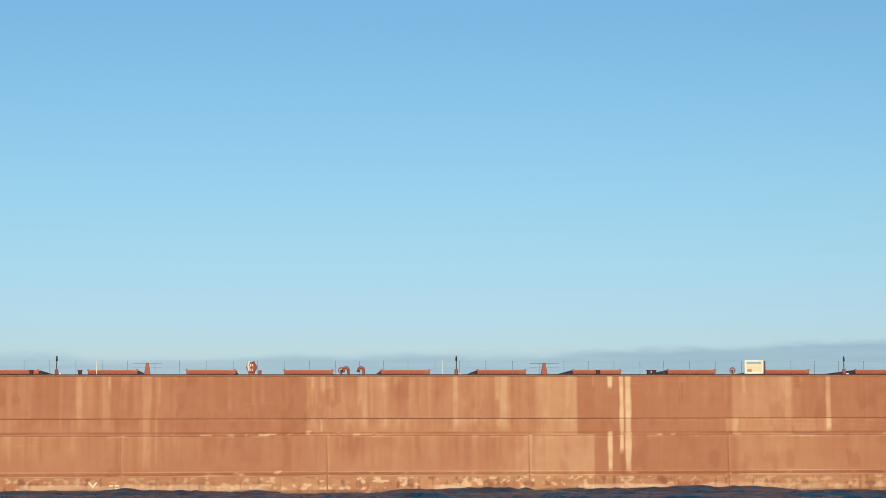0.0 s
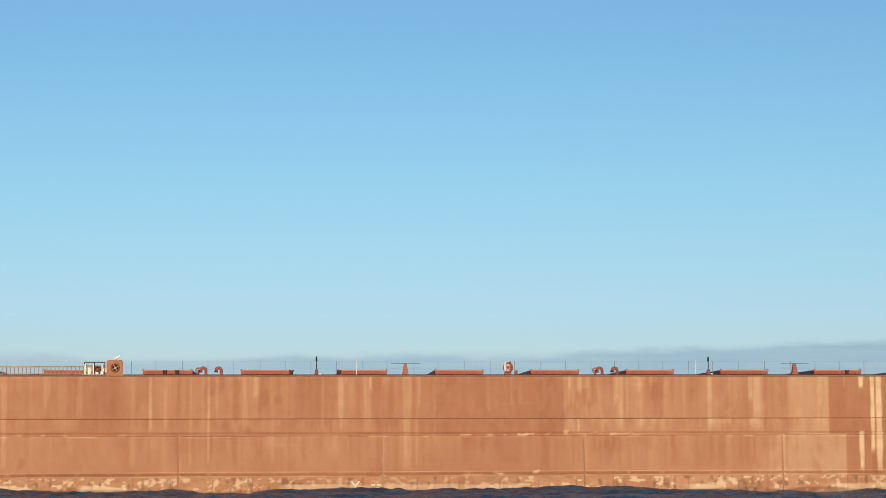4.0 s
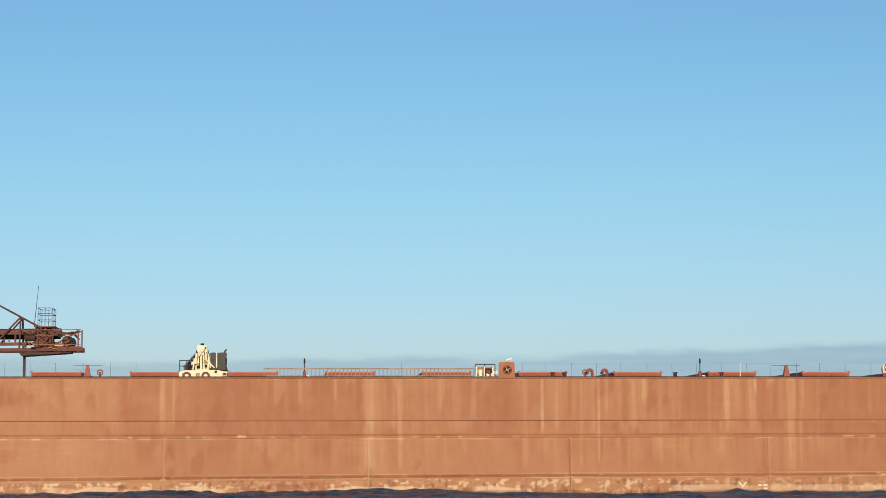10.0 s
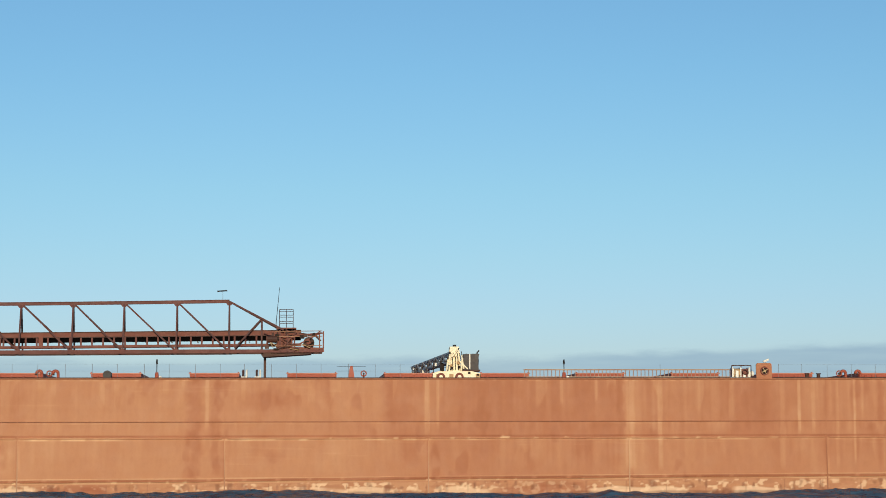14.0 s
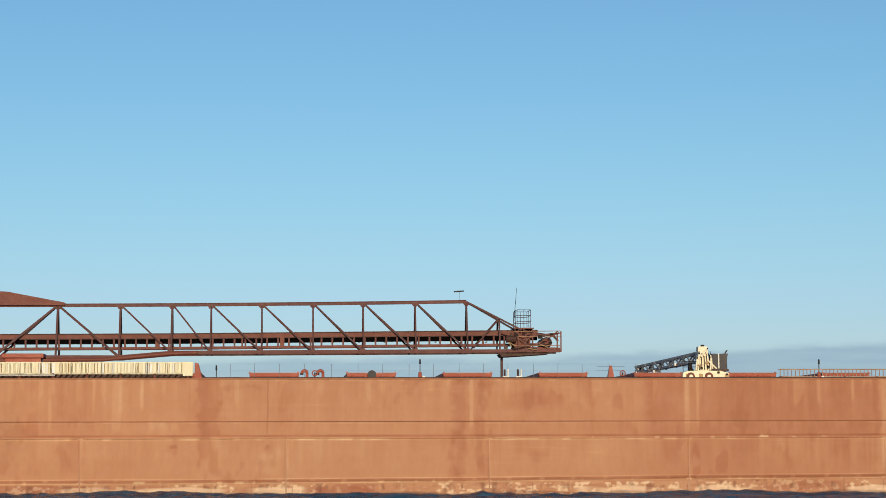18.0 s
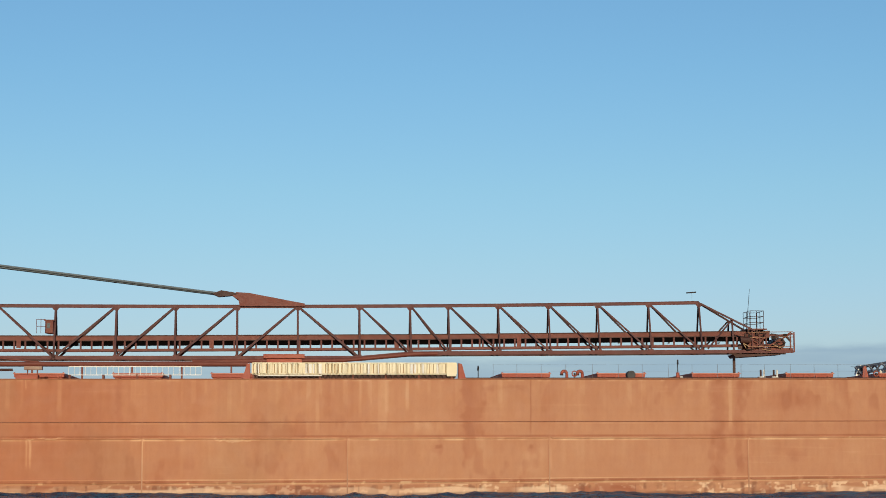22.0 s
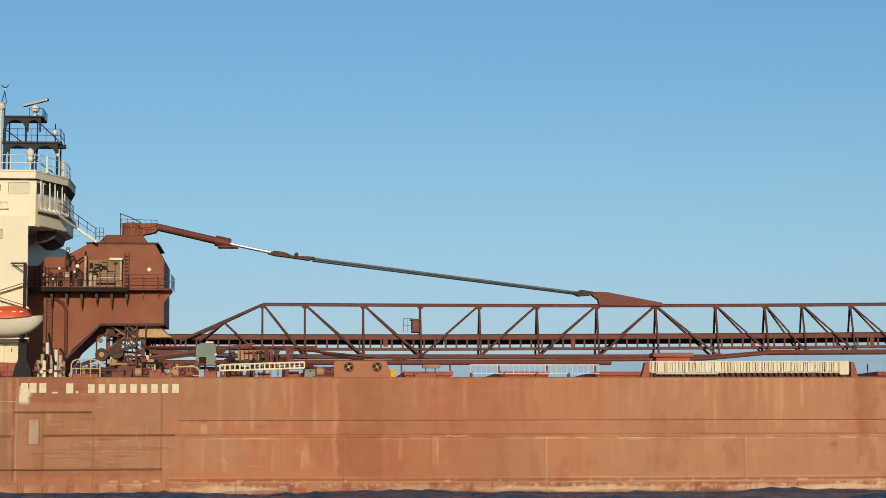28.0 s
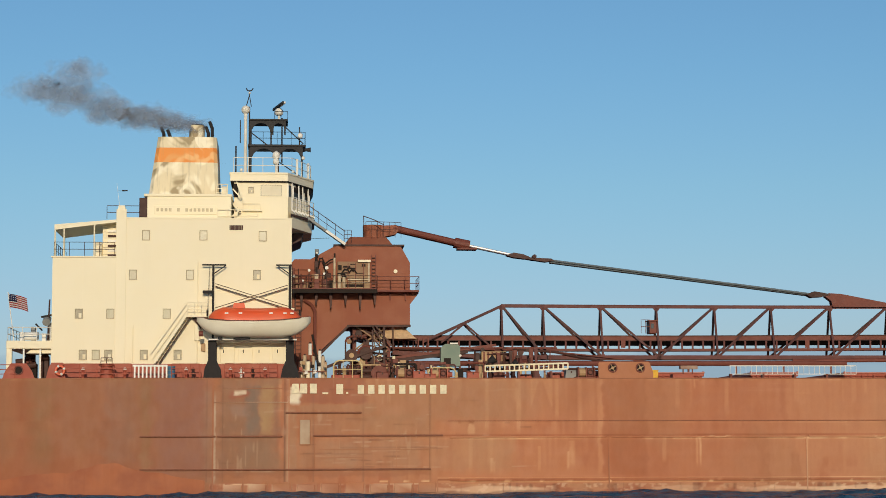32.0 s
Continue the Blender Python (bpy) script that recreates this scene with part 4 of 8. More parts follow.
# the ship's name, lettering as plain bars
BARS = plain("cream lettering", (0.84, 0.73, 0.50), 0.6)
def bar(u, wide, w0, w1, mat=BARS, v=-0.086):
    part("name_bar", box(bm_new(), u, u + wide, v - 0.004, v, w0, w1), mat, freighter)


for k, u in enumerate((-163.55, -162.95, -162.25, -161.35)):
    bar(u, 0.5 if k < 3 else 0.42, 7.25 if k < 3 else 7.2, 7.95 if k < 3 else 7.32)
bar(-160.35, 0.5, 7.2, 7.92)
bar(-159.65, 0.16, 7.2, 7.36)
for k in range(9):
    bar(-158.8 + 0.748 * k, 0.46, 7.22, 7.86)
part("load_mark", prism(bm_new(), [(-25.4, 0.75), (-25.25, 0.75), (-25.05, 0.5), (-24.85, 0.75), (-24.7, 0.75), (-25.05, 0.3)], -0.11, -0.106), BARS, freighter)
for u, w in ((-23.9, 0.45), (-23.5, 0.45), (-23.5, 0.2)):
    part("load_mark", box(bm_new(), u, u + 0.3, -0.11, -0.106, w, w + 0.12), BARS, freighter)
DOOR = paint("worn tan door paint", (0.46, 0.33, 0.22), (0.38, 0.24, 0.15), 0.6, 0.3, 0.4)
part("shell_door", box(bm_new(), -162.95, -162.25, -0.09, 0, 3.6, 5.35, 0.02), DOOR, freighter, "worn pale door in the hull side")
part("door_frame", box(bm_new(), -163.02, -162.18, -0.072, 0, 3.53, 5.42, 0.02), HULL, freighter)

# ---- hatches ----
# pinkish highlight on the lid's upper edge, put into the paint
LIP_HIGHLIGHT = paint("faded pink-red lid paint", (0.46, 0.16, 0.11), (0.52, 0.22, 0.16), 0.5, 0.3, 0.2)
hatch = thing("hatch_cover", -24.28, 6.15, DECK, "red steel hatch cover on a low coaming", "hatch cover", "hatch covers along the deck")
part("coaming", box(bm_new(), -26.0, -22.56, 6.25, 25.75, DECK, DECK + 0.36, 0.02), RED, hatch)
bm = bm_new()
box(bm, -26.13, -22.43, 6.15, 25.85, DECK + 0.34, DECK + 0.66, 0.03)
part("cover", bm, RED, hatch)
part("lip", box(bm_new(), -26.2, -22.36, 6.08, 6.2, DECK + 0.58, DECK + 0.66, 0.015), LIP_HIGHLIGHT, hatch)
# dark strip stands in for the shadow along the coaming's foot
part("foot_plate", box(bm_new(), -26.1, -22.46, 6.12, 6.25, DECK, DECK + 0.09), DARKBROWN, hatch)
for k in range(9):
    part("stiffener", box(bm_new(), -25.95 + 0.41 * k, -25.91 + 0.41 * k, 6.09, 6.16, DECK + 0.08, DECK + 0.5), RED, hatch)
for k in range(4):
    part("clamp", box(bm_new(), -25.7 + 0.93 * k, -25.58 + 0.93 * k, 6.02, 6.12, DECK + 0.3, DECK + 0.46, 0.01), RED, hatch)
for u in (-26.1, -22.5):
    part("corner_post", box(bm_new(), u - 0.05, u + 0.05, 6.1, 6.25, DECK + 0.6, DECK + 0.72), RED, hatch)
for k in list(range(-16, 0)) + list(range(1, 9)):
    again(hatch, -24.28 + 7.31 * k, 6.15, DECK)

# added dark strip: the red deck and its shadow along the edge in one colour
part("deck_edge_bar", box(bm_new(), -103.0, 60.0, 0.22, 0.34, DECK + 0.03, DECK + 0.11, 0.01), DARKBROWN, freighter)

# ---- guard rail along the near deck edge ----
RAILGREY = plain("weathered rail paint", (0.20, 0.20, 0.21), 0.6)
guard = thing("guard_rail", -50, 0.3, DECK, "thin dark wire guard rail on slim posts along the deck edge", "railing")
post = part("rail_post", tube(bm_new(), (-50, 0.3, DECK), (-50, 0.3, 9.44), 0.014, 6), RAILGREY, guard)
u = -100.5
spots = []
while u < 36:
    spots.append(u)
    u += 1.86 + 0.12 * random.uniform(-1, 1)
for u in spots:
    if not (-67.5 < u < -41.4):
        kin(post, guard, (u + 50, 0, 0))
for w in (9.42, 8.92):
    for u0, u1 in ((-100.5, -67.0), (-41.2, 36.0)):
        part("wire", tube(bm_new(), (u0, 0.3, w), (u1, 0.3, w), 0.004, 5), RAILGREY, guard)


# ---- self-unloading boom on the centreline ----
boom = thing("unloading_boom", -110, 16, 10, "long red-brown lattice conveyor boom stowed above the hatches", "conveyor boom")
NODES_U = (-146.6, -143.2, -138.5, -133.9, -129.1, -124.4, -119.5, -114.65, -109.7, -105.6, -102.5, -98.45, -94.35, -90.32, -86.12, -81.96)


def chord_w(u):
    return 14.70 + (u + 125) ** 2 * (0.00022 if u > -125 else 0.0001)


def foot_w(u):
    return 10.55 if u < -108.5 else 10.62 + min(1, (u + 108.5) / 3.0) * 0.3 + 0.006 * max(0, u + 105)


# three-cornered truss: one top chord, two bottom chords, splayed legs and diagonals between
RIDGE = 16.0
for a, b in zip(NODES_U, NODES_U[1:]):
    part("top_chord", beam(bm_new(), (a, RIDGE, chord_w(a)), (b, RIDGE, chord_w(b)), 0.24, 0.23), TRUSS, boom)
    part("chord_flange", beam(bm_new(), (a, RIDGE, chord_w(a) + 0.13), (b, RIDGE, chord_w(b) + 0.13), 0.34, 0.04), TRUSS, boom)
for u in NODES_U:
    part("ridge_plate", prism(bm_new(), [(u - 0.3, chord_w(u) - 0.1), (u + 0.3, chord_w(u) - 0.1), (u + 0.14, chord_w(u) - 0.32), (u - 0.14, chord_w(u) - 0.32)], RIDGE - 0.16, RIDGE - 0.13), TRUSS, boom)
# the far side is coloured darker to stand in for its shade
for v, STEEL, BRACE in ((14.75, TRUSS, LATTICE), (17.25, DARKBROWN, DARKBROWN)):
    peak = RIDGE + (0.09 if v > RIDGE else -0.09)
    for a, b in zip(NODES_U, NODES_U[1:]):
        lo_a, lo_b = foot_w(a), foot_w(b)
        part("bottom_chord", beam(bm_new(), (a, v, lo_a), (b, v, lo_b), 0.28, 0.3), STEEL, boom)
        if a < -134.5 or a >= -114.8:
            d = ((a + 0.15, peak, chord_w(a) - 0.1), (b, v, lo_b))
        else:
            d = ((b - 0.15, peak, chord_w(b) - 0.1), (a, v, lo_a))
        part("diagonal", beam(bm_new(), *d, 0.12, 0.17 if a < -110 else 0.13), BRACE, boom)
        u, w = d[1][0], d[1][2]
        part("gusset", prism(bm_new(), [(u - 0.22, w - 0.16), (u + 0.22, w - 0.16), (u + 0.12, w + 0.24), (u - 0.12, w + 0.24)], v - 0.165, v - 0.145), STEEL, boom)
    for u in NODES_U:
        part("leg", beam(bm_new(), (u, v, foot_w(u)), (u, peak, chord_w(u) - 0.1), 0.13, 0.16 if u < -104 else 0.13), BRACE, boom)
    # sloping ends
    mid = RIDGE + 0.5 * (v - RIDGE)
    part("end_chord", beam(bm_new(), (-81.96, peak, chord_w(-81.96)), (-77.6, v, 12.75), 0.13, 0.14), BRACE, boom)
    part("end_chord", beam(bm_new(), (-146.6, peak, chord_w(-146.6)), (-153.0, v, 11.8), 0.18, 0.21), BRACE, boom)
    part("diagonal", beam(bm_new(), (-79.4, mid, 13.65), (-81.5, v, 11.3), 0.11, 0.12), BRACE, boom)
    part("diagonal", beam(bm_new(), (-149.6, mid, 13.25), (-147.6, v, 11.4), 0.13, 0.14), BRACE, boom)
    part("diagonal", beam(bm_new(), (-149.7, mid, 13.25), (-151.6, v, 11.7), 0.13, 0.14), BRACE, boom)
    part("leg", beam(bm_new(), (-79.36, v, 11.0), (-79.36, mid, 13.7), 0.12, 0.13), BRACE, boom)
    part("bottom_chord", beam(bm_new(), (-81.96, v, foot_w(-81.96)), (-74.5, v, 11.1), 0.28, 0.26), STEEL, boom)
    part("bottom_chord", beam(bm_new(), (-146.6, v, 10.55), (-155.5, v, 10.9), 0.28, 0.3), STEEL, boom)
# conveyor gallery: upper band, dark slot with posts, lower band; its after end sags a little
def sag(u):
    return -0.15 * min(1.0, max(0.0, (-105 - u) / 27)) + 0.011 * max(0.0, u + 105)


def run_box(u0, u1, v0, v1, w0, w1):
    return prism(bm_new(), [(u0, w0 + sag(u0)), (u1, w0 + sag(u1)), (u1, w1 + sag(u1)), (u0, w1 + sag(u0))], v0, v1)


STRETCH = ((-156.0, -132.0), (-132.0, -105.0), (-105.0, -76.2))
for v in (15.6, 16.4):
    for u0, u1 in STRETCH:
        part("gallery_beam", run_box(u0 + 0.01, u1 - 0.01, v - 0.06, v + 0.06, 12.1, 12.46), BROWN, boom)
        part("gallery_lip", run_box(u0 + 0.01, u1 - 0.01, v - 0.14, v + 0.05, 12.44, 12.5), DARKBROWN, boom)
        part("gallery_lip", run_box(u0 + 0.01, u1 - 0.01, v - 0.10, v + 0.05, 12.04, 12.1), DARKBROWN, boom)
        part("gallery_beam", run_box(u0 + 0.01, u1 - 0.01, v - 0.07, v + 0.07, 11.22, 11.42), BROWN, boom)
gp = part("gallery_post", box(bm_new(), -100.07, -99.93, 15.55, 15.65, 11.4, 12.14), TRUSS, boom)
for k in range(91):
    u = -155.3 + 0.868 * k
    if abs(u + 100) > 0.2:
        kin(gp, boom, (u + 100, 0, sag(u)))
for u0, u1 in STRETCH:
    part("conveyor_belt", run_box(u0, u1, 15.7, 16.3, 11.95, 12.05), BLACK, boom, "black rubber conveyor belt")
    part("belt_cover", run_box(u0, u1, 15.68, 16.32, 12.06, 12.2), BROWN, boom)
    # dark strip put in for the shade under the belt cover
    part("skirt_plate", run_box(u0 + 0.03, u1 - 0.03, 15.67, 15.7, 11.66, 12.1), SLOT_SHADE, boom)
roller = part("idler_roller", tube(bm_new(), (-100, 15.7, 11.84), (-100, 16.3, 11.84), 0.06, 8), GREY, boom)
for k in range(38):
    kin(roller, boom, (-54.5 + 2.06 * k, 0, 0))
for u in (-136.9, -121.7, -106.9, -97.0):
    part("gallery_plate", box(bm_new(), u, u + 0.36, 15.48, 15.53, 11.35, 12.3), BROWN, boom)
# bent tail pipe under the gallery
bm = pipe(bm_new(), [(-123, 14.6, 10.25), (-111.0, 14.6, 10.35), (-105.5, 14.6, 10.85), (-103.5, 14.6, 10.9)], 0.16, 10)
part("cable_pipe", bm, BROWN, boom)
bm = pipe(bm_new(), [(-155, 14.5, 11.15), (-147, 14.5, 11.25), (-142.5, 14.5, 10.95), (-138.2, 14.5, 10.1)], 0.1, 8)
part("cable_pipe", bm, DARKBROWN, boom)
part("service_pipe", pipe(bm_new(), [(-142, 14.4, 10.9), (-134.6, 14.4, 10.15), (-121, 14.4, 10.2)], 0.06, 6), BROWN, boom)
# head end: pulley, guards, look-out cage
part("head_frame", prism(bm_new(), [(-78.2, 11.0), (-74.5, 11.0), (-74.5, 11.35), (-76.9, 11.4), (-76.9, 12.25), (-78.2, 12.4)], 14.75, 14.85), BROWN, boom)
part("head_frame", prism(bm_new(), [(-78.2, 11.0), (-74.5, 11.0), (-74.5, 11.35), (-76.9, 11.4), (-76.9, 12.25), (-78.2, 12.4)], 17.15, 17.25), BROWN, boom)
part("head_pulley", tube(bm_new(), (-75.6, 14.62, 11.75), (-75.6, 17.3, 11.75), 0.44, 20), DARKBROWN, boom)
part("pulley_hub", tube(bm_new(), (-75.6, 14.5, 11.75), (-75.6, 14.7, 11.75), 0.2, 12), BROWN, boom)
for u in (-77.9, -77.3, -76.75):
    part("head_upright", beam(bm_new(), (u, 14.55, 11.05), (u, 14.55, 12.75), 0.1, 0.12), TRUSS, boom)
part("gear_case", box(bm_new(), -77.75, -77.0, 14.75, 15.2, 11.3, 12.0, 0.05), BROWN, boom)
part("belt_guard", prism(bm_new(), [(-76.6, 12.35), (-76.3, 12.55), (-75.0, 12.35), (-74.6, 11.9), (-74.75, 11.85), (-75.1, 12.22), (-76.3, 12.38)], 14.6, 14.75), DARKBROWN, boom)
for w in (11.45, 12.2, 12.62):
    part("head_rail", tube(bm_new(), (-78.3, 14.45, w), (-74.55, 14.45, w + 0.05), 0.028, 6), RUSTY_PIPE, boom)
for a, b in (((-78.6, 12.5), (-76.8, 11.3)), ((-76.6, 12.6), (-77.8, 11.2)), ((-76.6, 11.5), (-74.6, 12.55)), ((-79.2, 12.7), (-77.4, 12.1)), ((-74.45, 11.0), (-74.45, 12.65)), ((-76.9, 12.3), (-74.5, 12.5)), ((-76.6, 12.75), (-76.9, 12.1)), ((-75.3, 12.2), (-74.7, 12.65)), ((-74.75, 11.2), (-74.75, 12.5))):
    part("head_brace", beam(bm_new(), (a[0], 14.55, a[1]), (b[0], 14.55, b[1]), 0.09, 0.1), BROWN, boom)
part("drive_motor", tube(bm_new(), (-78.9, 14.5, 12.0), (-78.1, 14.5, 12.0), 0.28, 12), DARKBROWN, boom)
part("spill_tray", prism(bm_new(), [(-79.4, 10.85), (-79.2, 10.6), (-75.4, 10.85), (-75.4, 10.95)], 14.9, 17.1), DARKBROWN, boom)
part("platform", box(bm_new(), -78.2, -76.6, 14.8, 17.5, 12.86, 12.95), BROWN, boom)
RUSTY_STUB = (TRUSS, SOOT_SHADE, BROWN, DARKBROWN)
head_rng = random.Random(21)
for k in range(26):
    u, w = head_rng.uniform(-79.2, -75.0), head_rng.uniform(11.1, 12.5)
    if k % 2:
        part("head_fitting", box(bm_new(), u, u + head_rng.uniform(0.12, 0.4), 14.4, 14.55, w, w + head_rng.uniform(0.08, 0.3), 0.01), RUSTY_STUB[k % 4], boom)
    else:
        part("head_pipe", tube(bm_new(), (u, 14.45, w), (u + head_rng.uniform(-0.8, 0.8), 14.45, w + head_rng.uniform(-0.5, 0.5)), 0.035, 6), (TAN, SOOT_SHADE, DARKBROWN)[k % 3], boom)
CAGE = [(-77.95, 14.9), (-77.4, 14.9), (-76.85, 14.9), (-76.85, 16.15), (-76.85, 17.4), (-77.4, 17.4), (-77.95, 17.4), (-77.95, 16.15), (-77.95, 14.9)]
for (u0, v0), (u1, v1) in zip(CAGE, CAGE[1:]):
    part("cage_post", tube(bm_new(), (u0, v0, 12.95), (u0, v0, 14.4), 0.024, 6), DARKBROWN, boom)
    for w in (13.45, 13.95, 14.4):
        part("cage_hoop", tube(bm_new(), (u0, v0, w), (u1, v1, w), 0.022, 6), DARKBROWN, boom)
part("platform_leg", beam(bm_new(), (-77.4, 15, 12.2), (-77.4, 15, 12.9), 0.12, 0.12), DARKBROWN, boom)
part("platform_leg", beam(bm_new(), (-78.1, 15, 12.2), (-78.1, 15, 12.9), 0.12, 0.12), DARKBROWN, boom)
part("antenna", tube(bm_new(), (-78.25, 15, 12.9), (-77.95, 15, 16.2), 0.03, 6, 0.015), BLACK, boom)
part("light_pole", tube(bm_new(), (-82.5, 16, 14.9), (-82.5, 16, 15.9), 0.012, 5), GREY, boom)
part("light", beam(bm_new(), (-82.95, 16, 15.93), (-82.15, 16, 15.99), 0.12, 0.1), BLACK, boom)
# control cabin half way along
cab = part("cabin", box(bm_new(), -134.6, -134.0, 15.2, 16.6, 12.5, 13.5, 0.04), BROWN, boom, "small rusty control cabin")
part("cabin_roof", box(bm_new(), -134.7, -133.9, 15.1, 16.7, 13.5, 13.58), BROWN, cab)
part("cabin_window", box(bm_new(), -134.5, -134.25, 15.17, 15.2, 12.9, 13.3), GLASS, cab)
railing(boom, [(-135.3, 15.1, 12.5), (-134.6, 15.1, 12.5)], 1.1, 0.35, 0.02, BROWN, 2)
# fin on the top chord that takes the stays
for v in (15.7, 16.3):
    part("fin", prism(bm_new(), [(-119.9, 15.58), (-119.6, 15.85), (-118.6, 15.80), (-114.1, 14.95), (-114.1, 14.72), (-119.3, 14.72), (-119.4, 15.2)], v - 0.08, v + 0.08), BROWN, boom)
    part("stay", tube(bm_new(), (-142.6, v, 18.47), (-120.9, v, 15.75), 0.085, 8), STAY, boom, "grey steel stay rod")
    part("stay", tube(bm_new(), (-142.6, v + 0.15, 18.33), (-120.9, v + 0.15, 15.67), 0.07, 8), STAY, boom)
    bm = bm_new()
    prism(bm, [(-121.5, 15.72), (-120.8, 16.00), (-119.9, 15.86), (-119.4, 15.72), (-120.1, 15.56), (-121.0, 15.48)], v - 0.12, v + 0.12)
    part("clevis", bm, DARKBROWN, boom)
    bm = bm_new()
    prism(bm, [(-146.2, 18.85), (-145.6, 19.08), (-144.8, 18.95), (-144.2, 18.68), (-142.5, 18.60), (-142.3, 18.43), (-143.0, 18.33), (-144.5, 18.55), (-145.6, 18.68)], v - 0.14, v + 0.14)
    tube(bm, (-143.9, v - 0.2, 18.78), (-143.9, v + 0.2, 18.66), 0.17, 10)
    part("clevis", bm, DARKBROWN, boom)
    part("cylinder_rod", tube(bm_new(), (-149.6, v, 19.72), (-145.6, v, 18.88), 0.10, 10), CHROME, boom, "hydraulic piston rod")
    bm = bm_new()
    tube(bm, (-155.4, v, 21.05), (-149.6, v, 19.72), 0.27, 12)
    box(bm, -150.2, -148.6, v - 0.3, v + 0.3, 19.3, 19.44)
    tube(bm, (-150.4, v, 19.90), (-149.2, v, 19.65), 0.4, 10)
    part("cylinder", bm, BROWN, boom, "red-brown hydraulic cylinder")
# boom rest
rest = thing("boom_rest", -79.1, 16, DECK, "slim dark steel post holding the boom tip", "support post")
part("post", beam(bm_new(), (-79.1, 16, DECK), (-79.1, 16, 10.6), 0.16, 0.2), DARKBROWN, rest)
part("foot", box(bm_new(), -79.4, -78.8, 15.7, 16.3, DECK + 0.01, DECK + 0.1, 0.02), DARKBROWN, rest)

# ---- elevator house ahead of the deckhouse ----
tower = thing("elevator_house", -158, 16, DECK, "big red-brown steel elevator house that feeds the boom", "elevator house")
bm = bm_new()
prism(bm, [(-164.8, DECK), (-162.9, DECK), (-161.3, 11.0), (-159.2, 12.95), (-154.25, 12.95), (-154.25, 17.9), (-155.0, 19.25), (-160.1, 19.25), (-162.2, 18.1), (-162.6, 17.5), (-164.8, 17.45)], 12.2, 19.8)
bmesh.ops.bevel(bm, geom=[e for e in bm.edges if abs(e.verts[0].co.y - e.verts[1].co.y) < 0.1 and e.calc_length() > 1.5], offset=0.06, segments=2, affect="EDGES")
part("casing", bm, TOWER, tower)
part("casing_rim", box(bm_new(), -160.3, -154.7, 12.1, 19.9, 19.2, 19.33), DARKBROWN, tower)
part("cap", upright(bm_new(), [(-159.5, 13), (-155.5, 13), (-155.5, 19), (-159.5, 19)], 19.3, 20.1, 0.72), TOWER, tower)
part("pivot_drum", tube(bm_new(), (-157.0, 16, 19.9), (-157.0, 16, 21.25), 0.85, 18), TOWER, tower)
for v in (15.7, 16.3):
    part("pivot_lug", prism(bm_new(), [(-156.6, 20.2), (-156.6, 21.2), (-155.2, 21.25), (-154.9, 20.9), (-155.2, 20.5)], v - 0.25, v + 0.25), TOWER, tower)
railing(tower, [(-157.7, 13.2, 20.1), (-154.9, 13.2, 20.0)], 1.2, 0.5, 0.02, DARKBROWN, 2)
part("ladder_rail", pipe(bm_new(), [(-157.8, 14, 19.9), (-157.85, 14, 21.8), (-157.0, 14, 21.5), (-156.2, 14, 21.1)], 0.035, 6), DARKBROWN, tower)
part("lifting_eye", tube(bm_new(), (-155.4, 12.1, 17.2), (-155.4, 12.2, 17.2), 0.16, 10), CREAM, tower)
# walkway with brackets
walkway = part("walkway", box(bm_new(), -164.6, -156.9, 10.6, 12.2, 15.45, 15.68, 0.02), DARKBROWN, tower)
# edge coloured dark for the shade below the lit walkway rim
part("walkway_edge", box(bm_new(), -164.5, -156.9, 10.5, 10.6, 15.34, 15.68, 0.02), SOOT_SHADE, tower)
part("walkway", box(bm_new(), -156.9, -153.6, 11.2, 12.2, 15.5, 15.66, 0.02), BROWN, tower)
for k in range(6):
    u = -162.9 + 1.15 * k
    part("bracket", prism(bm_new(), [(u - 0.06, 15.45), (u + 0.24, 15.45), (u + 0.13, 14.2 + 0.3 * (k % 2)), (u + 0.05, 14.2 + 0.3 * (k % 2))], 11.2, 12.2), DARKBROWN, tower)
for u in (-155.9, -154.7):
    part("bracket", prism(bm_new(), [(u, 15.5), (u + 0.15, 15.5), (u + 0.1, 14.9), (u + 0.05, 14.9)], 11.9, 12.2), BROWN, tower)
railing(tower, [(-156.9, 11.2, 15.66), (-153.6, 11.2, 15.66), (-153.6, 15, 15.66)], 1.05, 1.1, 0.025, BROWN, 2)
railing(tower, [(-164.4, 10.7, 15.68), (-156.9, 10.7, 15.68)], 1.05, 1.1, 0.02, DARKBROWN, 2)
part("gusset", prism(bm_new(), [(-154.25, 14.6), (-153.55, 15.5), (-154.25, 15.5)], 12.2, 12.6), TOWER, tower)
# machinery standing on the walkway
RUSTY = paint("rusty tan paint", (0.27, 0.15, 0.08), (0.37, 0.235, 0.125), 0.6, 0.3, 0.5)
GRIMY = paint("grimy cream paint", (0.62, 0.50, 0.34), (0.42, 0.30, 0.19), 0.6, 0.4, 0.3, scale=3.0)
part("machinery_box", box(bm_new(), -160.0, -157.45, 11.4, 12.15, 15.68, 17.9, 0.03), RUSTY, tower, "rusty tan machinery housing")
part("roof_plate", box(bm_new(), -158.4, -157.4, 11.15, 12.15, 17.84, 18.02, 0.01), CREAM, tower)
part("corner_post", box(bm_new(), -157.6, -157.48, 11.3, 11.4, 16.3, 17.84), GRIMY, tower)
part("box_shelf", box(bm_new(), -159.2, -157.6, 11.25, 11.4, 16.42, 16.52), GRIMY, tower)
part("box_shelf", box(bm_new(), -158.9, -157.6, 11.28, 11.4, 16.2, 16.26), GRIMY, tower)
